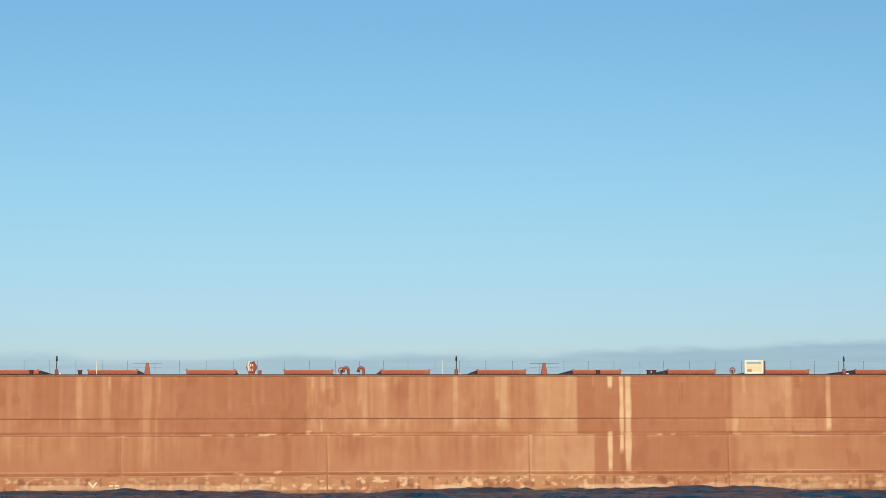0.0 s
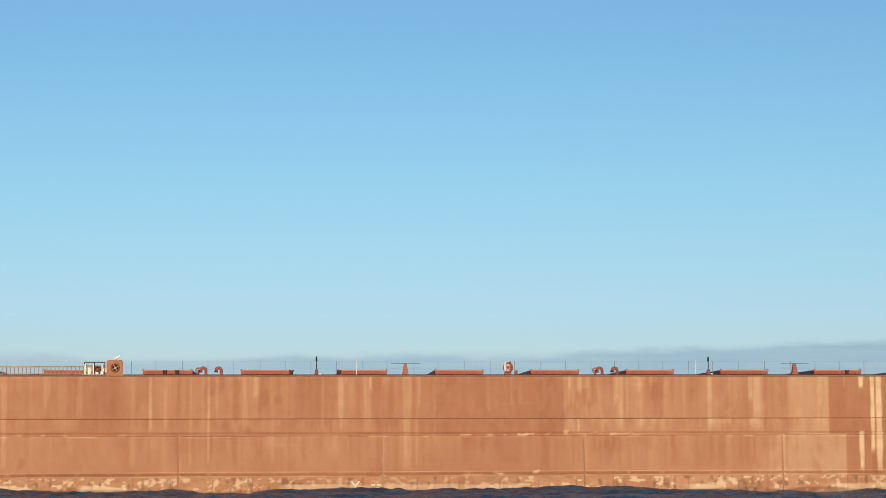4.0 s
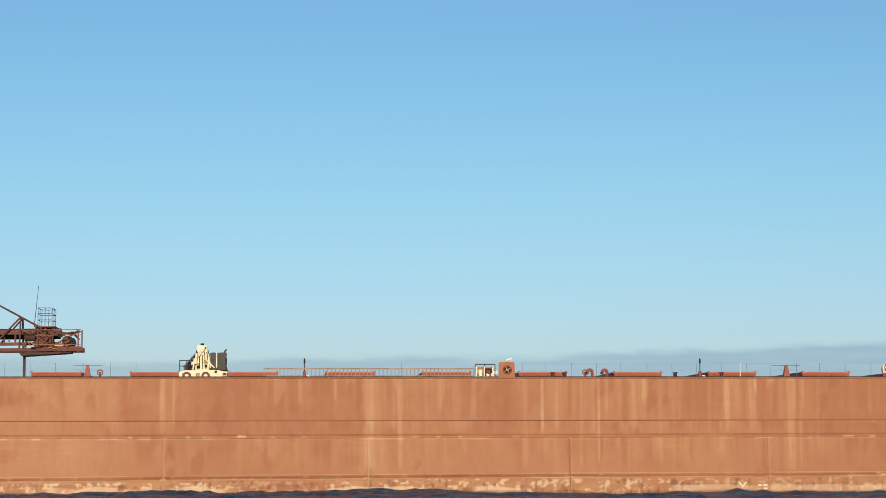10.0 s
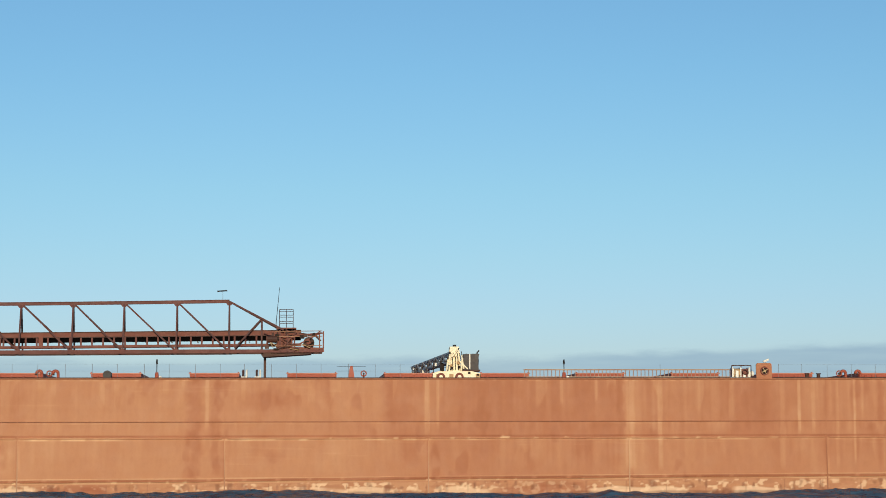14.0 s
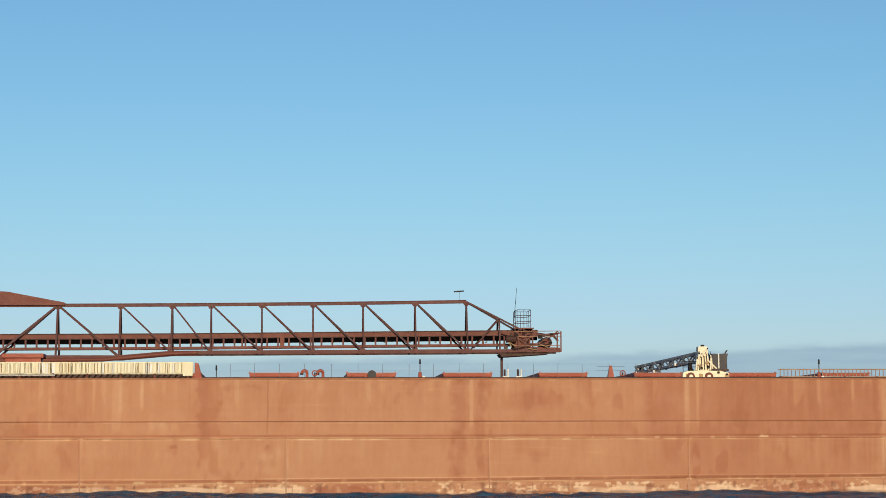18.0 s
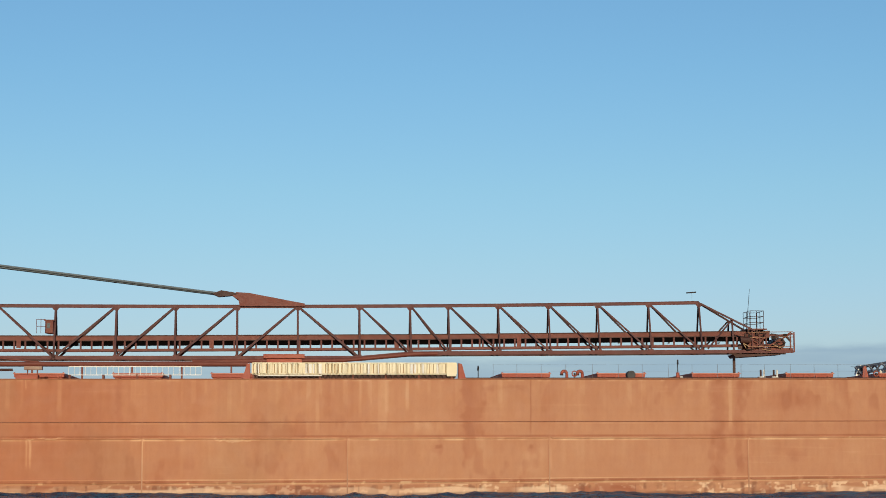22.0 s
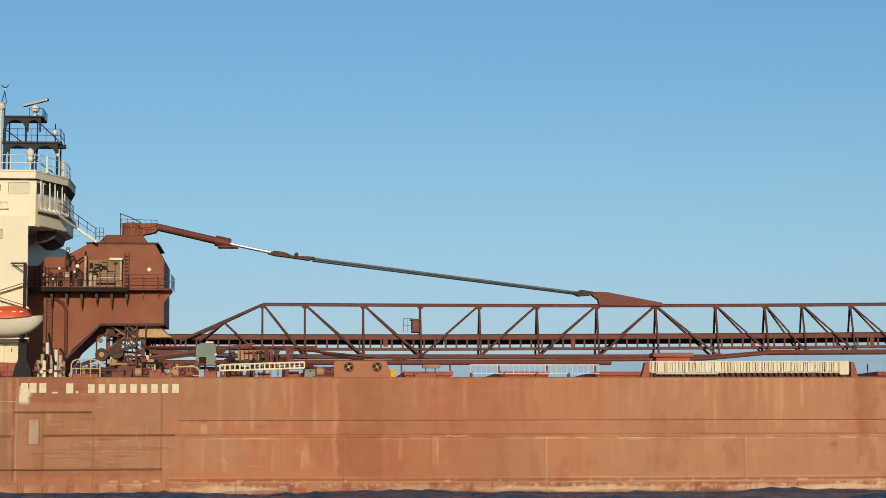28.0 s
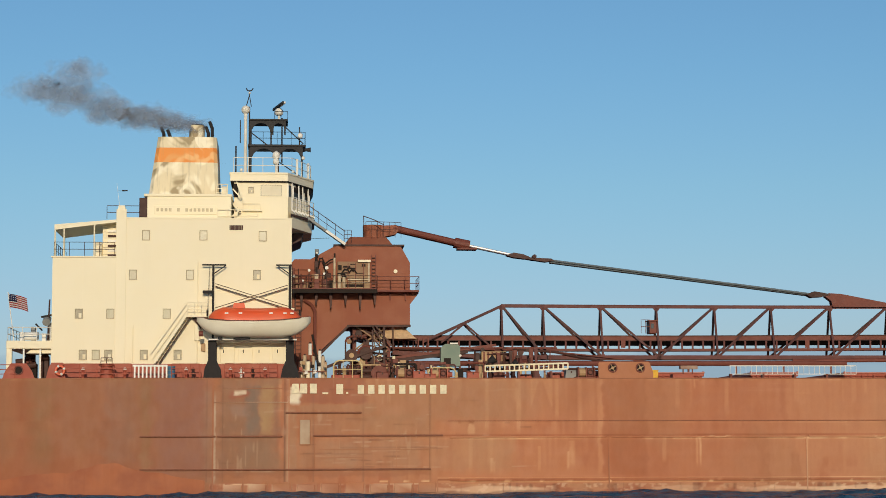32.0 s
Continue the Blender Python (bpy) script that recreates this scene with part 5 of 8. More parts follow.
# dark plates on the face stand in for shaded recesses
for u, w, wide, high in ((-159.95, 17.2, 0.28, 0.42), (-159.55, 17.42, 0.55, 0.14), (-158.95, 17.3, 0.4, 0.1), (-159.7, 16.95, 0.7, 0.1), (-158.5, 16.95, 0.6, 0.05), (-159.9, 16.25, 0.3, 0.3), (-159.4, 15.9, 1.5, 0.2), (-158.1, 17.5, 0.3, 0.2), (-159.0, 17.65, 0.45, 0.06)):
    part("recess", box(bm_new(), u, u + wide, 11.36, 11.42, w, w + high), SOOT_SHADE, tower)
for u in (-159.2, -158.6, -158.0):
    part("machinery_rib", box(bm_new(), u, u + 0.06, 11.34, 11.4, 15.7, 17.8), BROWN, tower)
for u, w in ((-159.85, 16.75), (-159.6, 17.1), (-159.3, 17.2), (-159.05, 17.05)):
    part("hose", pipe(bm_new(), [(u, 11.3, w), (u + 0.15, 11.22, w + 0.18), (u + 0.4, 11.22, w + 0.16), (u + 0.55, 11.3, w - 0.1)], 0.05, 6), SOOT_SHADE, tower)
for u, h in ((-159.85, 16.85), (-159.5, 16.65)):
    part("filter_pot", tube(bm_new(), (u, 11.15, 15.7), (u, 11.15, h), 0.13, 10), GRIMY, tower)
    part("pot_cap", tube(bm_new(), (u, 11.15, h), (u, 11.15, h + 0.12), 0.16, 10), SOOT_SHADE, tower)
# upright ladder at the end of the housing
for u in (-157.32, -157.0):
    part("access_ladder", box(bm_new(), u, u + 0.06, 11.95, 12.15, 15.7, 18.5), BROWN, tower)
for k in range(9):
    part("ladder_rung", box(bm_new(), -157.26, -157.0, 12.0, 12.06, 15.9 + 0.29 * k, 15.96 + 0.29 * k), DARKBROWN, tower)
# engine column with its exhaust and swan neck
part("engine_column", box(bm_new(), -161.85, -161.4, 11.1, 11.7, 15.7, 17.05, 0.04), BROWN, tower)
part("engine_column", box(bm_new(), -161.8, -161.5, 11.2, 11.6, 17.05, 17.9, 0.03), DARKBROWN, tower)
part("column_panel", box(bm_new(), -161.72, -161.56, 11.06, 11.2, 17.0, 17.45), SOOT_SHADE, tower)
part("column_panel", box(bm_new(), -161.8, -161.5, 11.05, 11.1, 16.5, 16.85), GRIMY, tower)
part("exhaust", tube(bm_new(), (-161.65, 11.4, 17.9), (-161.65, 11.4, 18.75), 0.11, 10), SOOT_SHADE, tower)
part("exhaust_cap", tube(bm_new(), (-161.62, 11.4, 18.5), (-161.62, 11.4, 18.85), 0.16, 10), GREY, tower)
part("exhaust_lamp", tube(bm_new(), (-161.6, 11.2, 18.55), (-161.6, 11.26, 18.55), 0.08, 10), WHITE, tower)
part("swan_neck", pipe(bm_new(), [(-161.5, 11.4, 17.6), (-161.4, 11.4, 18.1), (-161.2, 11.4, 18.15), (-161.0, 11.4, 17.7), (-160.95, 11.4, 17.2), (-160.95, 11.4, 15.7)], 0.06, 8), SOOT_SHADE, tower)
part("cross_pipe", pipe(bm_new(), [(-161.1, 11.5, 17.6), (-160.6, 11.5, 18.0), (-160.3, 11.5, 18.1)], 0.06, 8), SOOT_SHADE, tower)
for u, w, r in ((-162.22, 17.16, 0.11), (-160.85, 17.36, 0.14), (-163.4, 16.7, 0.1), (-162.7, 16.35, 0.08), (-161.05, 16.9, 0.09)):
    part("work_lamp", tube(bm_new(), (u, 10.95, w), (u, 11.1, w), r, 12), WHITE, tower)
    part("lamp_bracket", box(bm_new(), u - 0.03, u + 0.03, 11.1, 11.16, 15.7, w), DARKBROWN, tower)
part("cream_post", tube(bm_new(), (-160.24, 11.1, 15.7), (-160.24, 11.1, 18.15), 0.09, 8), GRIMY, tower)
part("post_tip", tube(bm_new(), (-160.24, 11.1, 18.15), (-160.22, 11.1, 18.5), 0.07, 8), SOOT_SHADE, tower)
part("post_foot", tube(bm_new(), (-160.24, 11.1, 15.7), (-160.24, 11.1, 16.25), 0.15, 8), GRIMY, tower)
part("tank", box(bm_new(), -161.3, -160.45, 11.3, 11.9, 15.7, 16.5, 0.05), BROWN, tower)
part("tank", box(bm_new(), -161.2, -160.5, 11.5, 12.0, 16.5, 17.0, 0.05), DARKBROWN, tower)
# low lockers and stanchions next to the deckhouse
part("locker", box(bm_new(), -164.2, -163.35, 11.5, 12.1, 15.7, 17.4, 0.04), BROWN, tower)
part("locker", box(bm_new(), -163.3, -162.6, 11.4, 12.1, 15.7, 16.55, 0.04), RUSTY, tower)
for u, h in ((-164.1, 17.2), (-163.75, 17.5), (-163.5, 17.1), (-163.05, 17.3), (-162.85, 16.9), (-162.45, 16.7), (-162.0, 16.6)):
    part("stanchion", tube(bm_new(), (u, 11.2, 15.7), (u, 11.2, h), 0.045, 6), DARKBROWN, tower)
for a, b, w in ((-164.2, -162.5, 16.15), (-163.8, -162.9, 16.8), (-162.5, -161.9, 16.3)):
    part("cross_pipe", tube(bm_new(), (a, 11.18, w), (b, 11.18, w), 0.04, 6), BROWN, tower)
part("deck_stringer", box(bm_new(), -164.3, -157.0, 10.47, 10.5, 15.66, 15.73), BROWN, tower)
part("vent_box", prism(bm_new(), [(-163.9, 17.3), (-163.9, 17.5), (-163.35, 18.12), (-161.9, 18.12), (-161.7, 17.3)], 12.0, 13.2), TOWER, tower)
part("drain_pipe", pipe(bm_new(), [(-162.6, 12.0, 14.9), (-162.0, 12.0, 14.5), (-161.75, 12.0, 14.0), (-161.75, 12.0, 10.6)], 0.13, 8), BROWN, tower)
# legs, turntable and feeding chute
for u, v in ((-158.6, 13.2), (-158.6, 18.8), (-155.9, 13.2), (-155.9, 18.8)):
    part("leg", beam(bm_new(), (u, v, DECK), (u, v, 13.0), 0.3, 0.3), BROWN, tower)
for k in range(4):
    w = 8.9 + k
    part("leg_brace", beam(bm_new(), (-158.6, 13.15, w), (-155.9, 13.15, w + (1 if k % 2 else -0.2)), 0.14, 0.16), BROWN, tower)
    part("leg_brace", beam(bm_new(), (-158.6, 13.1, w + 0.9), (-155.9, 13.1, w), 0.12, 0.12), DARKBROWN, tower)
for a, b in (((-158.55, 12.95), (-156.0, 11.2)), ((-158.55, 11.2), (-156.0, 9.6)), ((-156.0, 12.9), (-158.5, 11.1)), ((-156.0, 11.0), (-158.5, 9.4))):
    part("cross_brace", beam(bm_new(), (a[0], 12.95, a[1]), (b[0], 12.95, b[1]), 0.1, 0.11), RUSTY, tower)
for u in (-157.05, -156.65):
    part("ladder_rail", beam(bm_new(), (u, 12.6, DECK), (u, 12.6, 12.9), 0.06, 0.07), RUSTY, tower)
for k in range(13):
    part("ladder_rung", beam(bm_new(), (-157.05, 12.6, 8.7 + 0.33 * k), (-156.65, 12.6, 8.7 + 0.33 * k), 0.05, 0.05), BROWN, tower)
for u, w in ((-158.3, 12.3), (-157.7, 11.6), (-158.1, 10.9), (-157.4, 10.2)):
    part("gear_housing", tube(bm_new(), (u, 12.4, w), (u, 12.8, w), 0.26, 14), DARKBROWN, tower)
part("swivel_post", tube(bm_new(), (-159.35, 11.6, 10.2), (-159.35, 11.6, 11.7), 0.06, 8), DARKBROWN, tower)
part("swivel_arm", pipe(bm_new(), [(-159.35, 11.6, 11.6), (-159.2, 11.6, 11.9), (-158.85, 11.6, 12.02), (-158.2, 11.6, 12.05), (-157.7, 11.6, 11.9)], 0.09, 8), BROWN, tower)
part("arm_weight", tube(bm_new(), (-159.08, 11.4, 11.62), (-159.08, 11.7, 11.62), 0.2, 14), RUSTY, tower)
for k in range(5):
    part("arm_clamp", box(bm_new(), -158.75 + 0.2 * k, -158.67 + 0.2 * k, 11.45, 11.75, 11.88, 12.2 - 0.03 * k, 0.01), DARKBROWN, tower)
part("belt_drum", tube(bm_new(), (-157.75, 11.4, 10.7), (-157.75, 12.2, 10.7), 0.5, 18), DARKBROWN, tower)
part("drum_shroud", pipe(bm_new(), [(-158.4, 11.8, 10.35), (-158.3, 11.8, 10.95), (-157.9, 11.8, 11.3), (-157.4, 11.8, 11.2)], 0.1, 8), BROWN, tower)
for u, w0, w1, wide in ((-156.3, DECK, 12.95, 0.17), (-155.6, 10.9, 12.95, 0.1), (-157.2, DECK, 12.6, 0.12)):
    part("near_post", beam(bm_new(), (u, 11.6, w0), (u, 12.3, w1), wide, wide), DARKBROWN, tower)
for a, b in (((-157.3, 12.9), (-156.35, 11.45)), ((-157.05, 12.95), (-155.6, 11.2)), ((-157.2, 11.9), (-156.3, 10.9))):
    part("near_brace", beam(bm_new(), (a[0], 11.9, a[1]), (b[0], 11.9, b[1]), 0.09, 0.1), DARKBROWN, tower)
part("turntable", tube(bm_new(), (-157.2, 16, DECK + 0.1), (-157.2, 16, 10.2), 1.5, 22), DARKBROWN, tower)
part("slew_gear", tube(bm_new(), (-157.0, 12.6, 9.6), (-157.0, 12.9, 9.6), 0.62, 16), BROWN, tower)
part("chute", prism(bm_new(), [(-159.0, 12.95), (-158.2, 11.9), (-155.6, 11.9), (-155.2, 12.95)], 14.2, 17.8), BROWN, tower)
bm = upright(bm_new(), [(-156.9, 12.7), (-155.4, 12.35), (-153.7, 12.6), (-153.5, 14.2), (-155.2, 14.9), (-156.9, 14.6)], 11.9, 13.0, 0.25)
bmesh.ops.subdivide_edges(bm, edges=bm.edges[:], cuts=2, use_grid_fill=True)
for vt in bm.verts:
    vt.co += Vector((1, 1, 0.6)) * 0.10 * noise.noise(vt.co * 2.1)
part("ore_mound", bm, COAL, tower, "pale dusty ore on the belt")
bm = bm_new()
for k in range(9):
    box(bm, -155.9 + 0.4 * k, -155.78 + 0.4 * k, 14.6, 14.8, 10.9, 12.1)
part("chute_rib", bm, BROWN, tower)


def clutter(parent, u0, u1, w0, w1, v0, v1, count, seed, mats):
    """Valves, brackets, pipe runs and junction boxes crowded on a machinery deck."""
    rnd = random.Random(seed)
    for k in range(count):
        u, v, w = rnd.uniform(u0, u1), rnd.uniform(v0, v1), rnd.uniform(w0, w1)
        mat = rnd.choice(mats)
        kind = rnd.random()
        if kind < 0.28:
            part("junction_box", box(bm_new(), u - rnd.uniform(0.08, 0.25), u + rnd.uniform(0.08, 0.25), v, v + 0.3, w0 if kind < 0.1 else w, w + rnd.uniform(0.15, 0.4), 0.02), mat, parent)
        elif kind < 0.55:
            part("stand_pipe", tube(bm_new(), (u, v, w0), (u, v, w + 0.1), rnd.uniform(0.04, 0.12), 8), mat, parent)
        elif kind < 0.75:
            e = rnd.uniform(0.5, 1.6)
            part("pipe_run", pipe(bm_new(), [(u, v, w), (u + e, v, w), (u + e + 0.12, v, w - 0.12), (u + e + 0.12, v, w0)], rnd.uniform(0.04, 0.09), 8), mat, parent)
        elif kind < 0.88:
            r = rnd.uniform(0.1, 0.24)
            part("flange", tube(bm_new(), (u, v, w), (u, v + 0.12, w), r, 12), mat, parent)
        else:
            part("bracket", prism(bm_new(), [(u, w), (u + 0.3, w), (u + 0.22, w0), (u + 0.1, w0)], v, v + 0.08), mat, parent)


clutter(tower, -164.2, -160.3, 15.7, 16.9, 11.0, 11.9, 30, 3, (BROWN, DARKBROWN, RUSTY, TOWER, DARKBROWN, SOOT_SHADE))
clutter(tower, -159.6, -155.2, DECK, 10.6, 11.6, 13.0, 60, 4, (BROWN, DARKBROWN, TRUSS, DARKBROWN, TAN, BROWN, LADDER))
part("side_ladder", box(bm_new(), -163.3, -163.24, 11.9, 12.0, DECK + 0.2, 15.5), DARKBROWN, tower)
part("side_ladder", box(bm_new(), -162.86, -162.8, 11.9, 12.0, DECK + 0.2, 15.5), DARKBROWN, tower)
for k in range(22):
    part("ladder_rung", box(bm_new(), -163.24, -162.86, 11.93, 11.97, DECK + 0.5 + 0.31 * k, DECK + 0.54 + 0.31 * k), DARKBROWN, tower)
# dark strips for the shaded underside, along the casing's lower edge
part("soffit_edge", box(bm_new(), -159.2, -154.2, 12.1, 12.25, 12.8, 12.97), DARKBROWN, tower)
part("soffit_edge", beam(bm_new(), (-162.95, 12.15, 9.0), (-159.15, 12.15, 12.85), 0.12, 0.16), DARKBROWN, tower)


# ---- deckhouse ----
house = thing("deckhouse", -172, 3, DECK, "tall cream steel deckhouse with rows of small windows", "deckhouse")
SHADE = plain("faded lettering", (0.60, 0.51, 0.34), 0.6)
PALE = paint("pale curtained pane", (0.47, 0.43, 0.29), (0.40, 0.36, 0.24), 0.25, 0.1, 0.0)
TRIM = plain("weathered window frame", (0.36, 0.30, 0.19), 0.6)
BLIND = paint("pale drawn blind", (0.66, 0.59, 0.42), (0.58, 0.51, 0.35), 0.4, 0.15, 0.0)
DIM = paint("dim drawn blind", (0.33, 0.295, 0.19), (0.24, 0.21, 0.14), 0.3, 0.1, 0.0, scale=4.0)
V0, V1 = 2.8, 29.2
part("wall", box(bm_new(), -181.1, -176.5, V0, V1, DECK, 17.33), CREAM, house)
def house_plan(g):
    """Plan of the forward part, whose front falls back from both corners."""
    return [(-176.5, V0 - g), (-163.6 + g, V0 - g), (-165.0 + g, 12.0), (-165.0 + g, 20.0), (-163.6 + g, V1 + g), (-176.5, V1 + g)]


part("wall", upright(bm_new(), house_plan(0), DECK, 20.25), CREAM, house)
part("base_band", box(bm_new(), -181.12, -176.5, V0 - 0.02, V1 + 0.02, DECK, 9.5), RED, house, "red painted band round the foot of the wall")
part("base_band", upright(bm_new(), house_plan(0.02), DECK, 9.5), RED, house, "red painted band round the foot of the wall")
part("wall_pilaster", box(bm_new(), -176.5, -175.75, V0 - 0.05, V0, 9.5, 20.9, 0.02), CREAM, house)
part("roof_edge", box(bm_new(), -181.2, -176.5, V0 - 0.06, V1, 17.31, 17.42, 0.02), CREAM, house)
part("roof_edge", upright(bm_new(), house_plan(0.03), 20.2, 20.3), CREAM, house)
for w in (12.0, 14.75):
    part("wall_seam", box(bm_new(), -181.05, -163.65, V0 - 0.006, V0, w, w + 0.03), CREAM, house)
for u in (-178.9, -173.0, -170.4, -167.0):
    part("wall_seam", box(bm_new(), u, u + 0.03, V0 - 0.006, V0, 9.5, 17.2), CREAM, house)


def window(parent, u, w, wide, high, pane, v=None, name="window"):
    v = V0 if v is None else v
    bm = bm_new()
    for a in ((u - wide / 2, u - wide / 2 + 0.045, w - high / 2, w + high / 2), (u + wide / 2 - 0.045, u + wide / 2, w - high / 2, w + high / 2),
              (u - wide / 2 + 0.045, u + wide / 2 - 0.045, w - high / 2, w - high / 2 + 0.045), (u - wide / 2 + 0.045, u + wide / 2 - 0.045, w + high / 2 - 0.045, w + high / 2)):
        box(bm, a[0], a[1], v - 0.06, v + 0.02, a[2], a[3])
    fr = part(name, bm, TRIM, parent)
    part("pane", box(bm_new(), u - wide / 2 + 0.05, u + wide / 2 - 0.05, v - 0.02, v + 0.01, w - high / 2 + 0.05, w + high / 2 - 0.05), pane, fr)
    part("window_sill", box(bm_new(), u - wide / 2 - 0.01, u + wide / 2 + 0.01, v - 0.062, v + 0.01, w - high / 2 - 0.018, w - high / 2 + 0.003), CREAM, fr)
    part("curtain", box(bm_new(), u - 0.02, u + wide / 2 - 0.1, v - 0.026, v - 0.02, w - high / 2 + 0.08, w + high / 2 * (0.1 if pane is DIM else 0.8)), LADDER if pane is DIM else PALE, fr)


for u, w, pane in ((-179.13, 13.17, DIM), (-176.85, 13.17, PALE), (-172.74, 13.18, PALE), (-178.8, 10.16, DIM), (-177.86, 10.16, PALE), (-176.96, 10.16, DIM), (-174.38, 10.16, DIM),
                   (-171.92, 10.16, DIM), (-175.24, 16.05, PALE), (-171.07, 16.06, PALE), (-166.15, 16.07, DIM), (-174.32, 18.97, PALE), (-170.11, 18.98, PALE), (-165.75, 18.95, PALE)):
    window(house, u, w, 0.58, 0.74, pane)
part("vent_grille", box(bm_new(), -168.2, -167.2, V0 - 0.03, V0 + 0.02, 19.4, 19.75), DARKBROWN, house)
for u in (-168.1, -167.8, -167.5, -167.3):
    part("grille_slat", box(bm_new(), u - 0.02, u + 0.02, V0 - 0.05, V0 - 0.03, 19.42, 19.73), TRIM, house)
# lockers below the boat
for k, u in enumerate((-168.8, -167.5, -166.2, -165.0)):
    lk = part("locker_door", box(bm_new(), u, u + 1.05, V0 - 0.07, V0, 9.55, 10.95, 0.02), CREAM, house)
    part("locker_handle", box(bm_new(), u + 0.2 + 0.15 * (k % 2), u + 0.26 + 0.15 * (k % 2), V0 - 0.12, V0 - 0.07, 10.3, 10.55), BLACK, lk)
part("boat_deck", box(bm_new(), -169.2, -163.4, 1.7, V0, 11.0, 11.25, 0.02), CREAM, house)
for u in (-175.2, -170.5):
    part("wall_pipe", tube(bm_new(), (u, V0 - 0.08, 9.6), (u, V0 - 0.08, 12.5 + (u + 175)), 0.05, 6), CREAM, house)
part("wall_box", box(bm_new(), -170.7, -170.3, V0 - 0.25, V0, 11.2, 12.4, 0.03), CREAM, house)
part("wall_box", box(bm_new(), -170.2, -169.9, V0 - 0.2, V0, 10.4, 11.0, 0.03), TAN, house)

# open after deck with its awning
part("awning", prism(bm_new(), [(-181.0, 19.75), (-176.4, 20.15), (-176.4, 19.95), (-177.6, 19.8), (-181.0, 19.35)], V0, V0 + 6.0), CREAM, house)
for u in (-180.95, -180.3, -178.1):
    part("awning_post", tube(bm_new(), (u, V0 + 0.1, 17.4), (u, V0 + 0.1, 19.5 + 0.09 * (u + 181)), 0.06, 8), CREAM, house)
part("awning_post", tube(bm_new(), (-180.9, V0 + 5.8, 17.4), (-180.9, V0 + 5.8, 19.5), 0.06, 8), CREAM, house)
railing(house, [(-181.0, V0 + 0.05, 17.4), (-176.6, V0 + 0.05, 17.4)], 1.05, 1.1, 0.022, DARKBROWN, 2)
railing(house, [(-181.0, V0 + 0.05, 17.4), (-181.0, V0 + 8, 17.4)], 1.05, 1.4, 0.022, DARKBROWN, 2)
part("vent_housing", box(bm_new(), -178.2, -177.6, V0 + 0.5, V0 + 1.4, 17.4, 18.5, 0.03), CREAM, house)
part("vent_housing", box(bm_new(), -177.6, -176.5, V0 + 1.2, V0 + 3, 17.4, 19.9, 0.03), CREAM, house)
for k in range(6):
    part("louvre", box(bm_new(), -177.2, -176.6, V0 + 1.1, V0 + 1.2, 17.5 + 0.36 * k, 17.66 + 0.36 * k), (DARKBROWN, WHITE)[k % 2], house)
railing(house, [(-177.3, V0 + 1.2, 20.3), (-174.9, V0 + 1.2, 20.3)], 1.0, 1.1, 0.024, DARKBROWN, 2)
part("mast_post", upright(bm_new(), [(-176.5, V0), (-175.75, V0), (-175.75, V0 + 0.6), (-176.5, V0 + 0.6)], 20.2, 21.2, 0.6), CREAM, house)
part("whip_antenna", tube(bm_new(), (-176.3, V0 + 0.6, 21.0), (-176.55, V0 + 0.6, 22.9), 0.018, 6, 0.008), WHITE, house)
part("antenna_lamp", beam(bm_new(), (-176.15, V0 + 0.6, 22.35), (-175.76, V0 + 0.6, 22.37), 0.1, 0.09), BLACK, house)
part("lamp_arm", tube(bm_new(), (-176.48, V0 + 0.6, 22.33), (-176.1, V0 + 0.6, 22.35), 0.012, 5), GREY, house)

# funnel house
part("funnel_house", box(bm_new(), -174.5, -168.2, 6.2, 25.8, 20.25, 22.45, 0.04), CREAM, house)
part("funnel_house_edge", box(bm_new(), -174.75, -168.1, 6.1, 25.9, 22.3, 22.5, 0.03), CREAM, house)
part("louvre_block", box(bm_new(), -175.1, -174.5, 6.3, 12, 20.3, 22.2, 0.03), DARKBROWN, house)
part("name_board", box(bm_new(), -173.95, -169.3, 6.14, 6.2, 20.95, 21.6, 0.01), CREAM, house)
for k in range(14):
    if k not in (4, 6):
        part("name_bar", box(bm_new(), -173.8 + 0.31 * k, -173.8 + 0.31 * k + 0.2, 6.125, 6.14, 21.15, 21.4), SHADE, house)
part("crest", tube(bm_new(), (-171.3, 6.1, 21.75), (-171.3, 6.2, 21.75), 0.42, 8), CREAM, house)
part("crest", box(bm_new(), -171.7, -170.9, 6.12, 6.2, 20.45, 20.85), CREAM, house)
railing(house, [(-169.2, 6.0, 20.3), (-166.2, 6.0, 20.3)], 1.0, 0.8, 0.025, CREAM, 2)

# funnel, leaning casing with an orange band
funnel = thing("funnel", -171.9, 13, 22.45, "tapered cream funnel with a faded orange band and soot", "funnel")


def funnel_ring(f):
    u0, u1 = -174.75 + 0.8 * f, -169.25 - 0.25 * f
    v0, v1 = 10.0 + 0.3 * f, 16.6 - 0.3 * f
    c = 0.28
    return [(u0 + c, v0), (u1 - c, v0), (u1, v0 + c), (u1, v1 - c), (u1 - c, v1), (u0 + c, v1), (u0, v1 - c), (u0, v0 + c)]


def funnel_piece(name, w0, w1, mat, grow=0.0):
    bm = bm_new()
    f0, f1 = (w0 - 22.45) / 5.55, (w1 - 22.45) / 5.55
    a = [bm.verts.new((u, v, w0)) for u, v in funnel_ring(f0)]
    b = [bm.verts.new((u, v, w1)) for u, v in funnel_ring(f1)]
    bm.faces.new(a[::-1])
    bm.faces.new(b)
    for i in range(8):
        j = (i + 1) % 8
        bm.faces.new((a[i], a[j], b[j], b[i]))
    part(name, bm, mat, funnel)




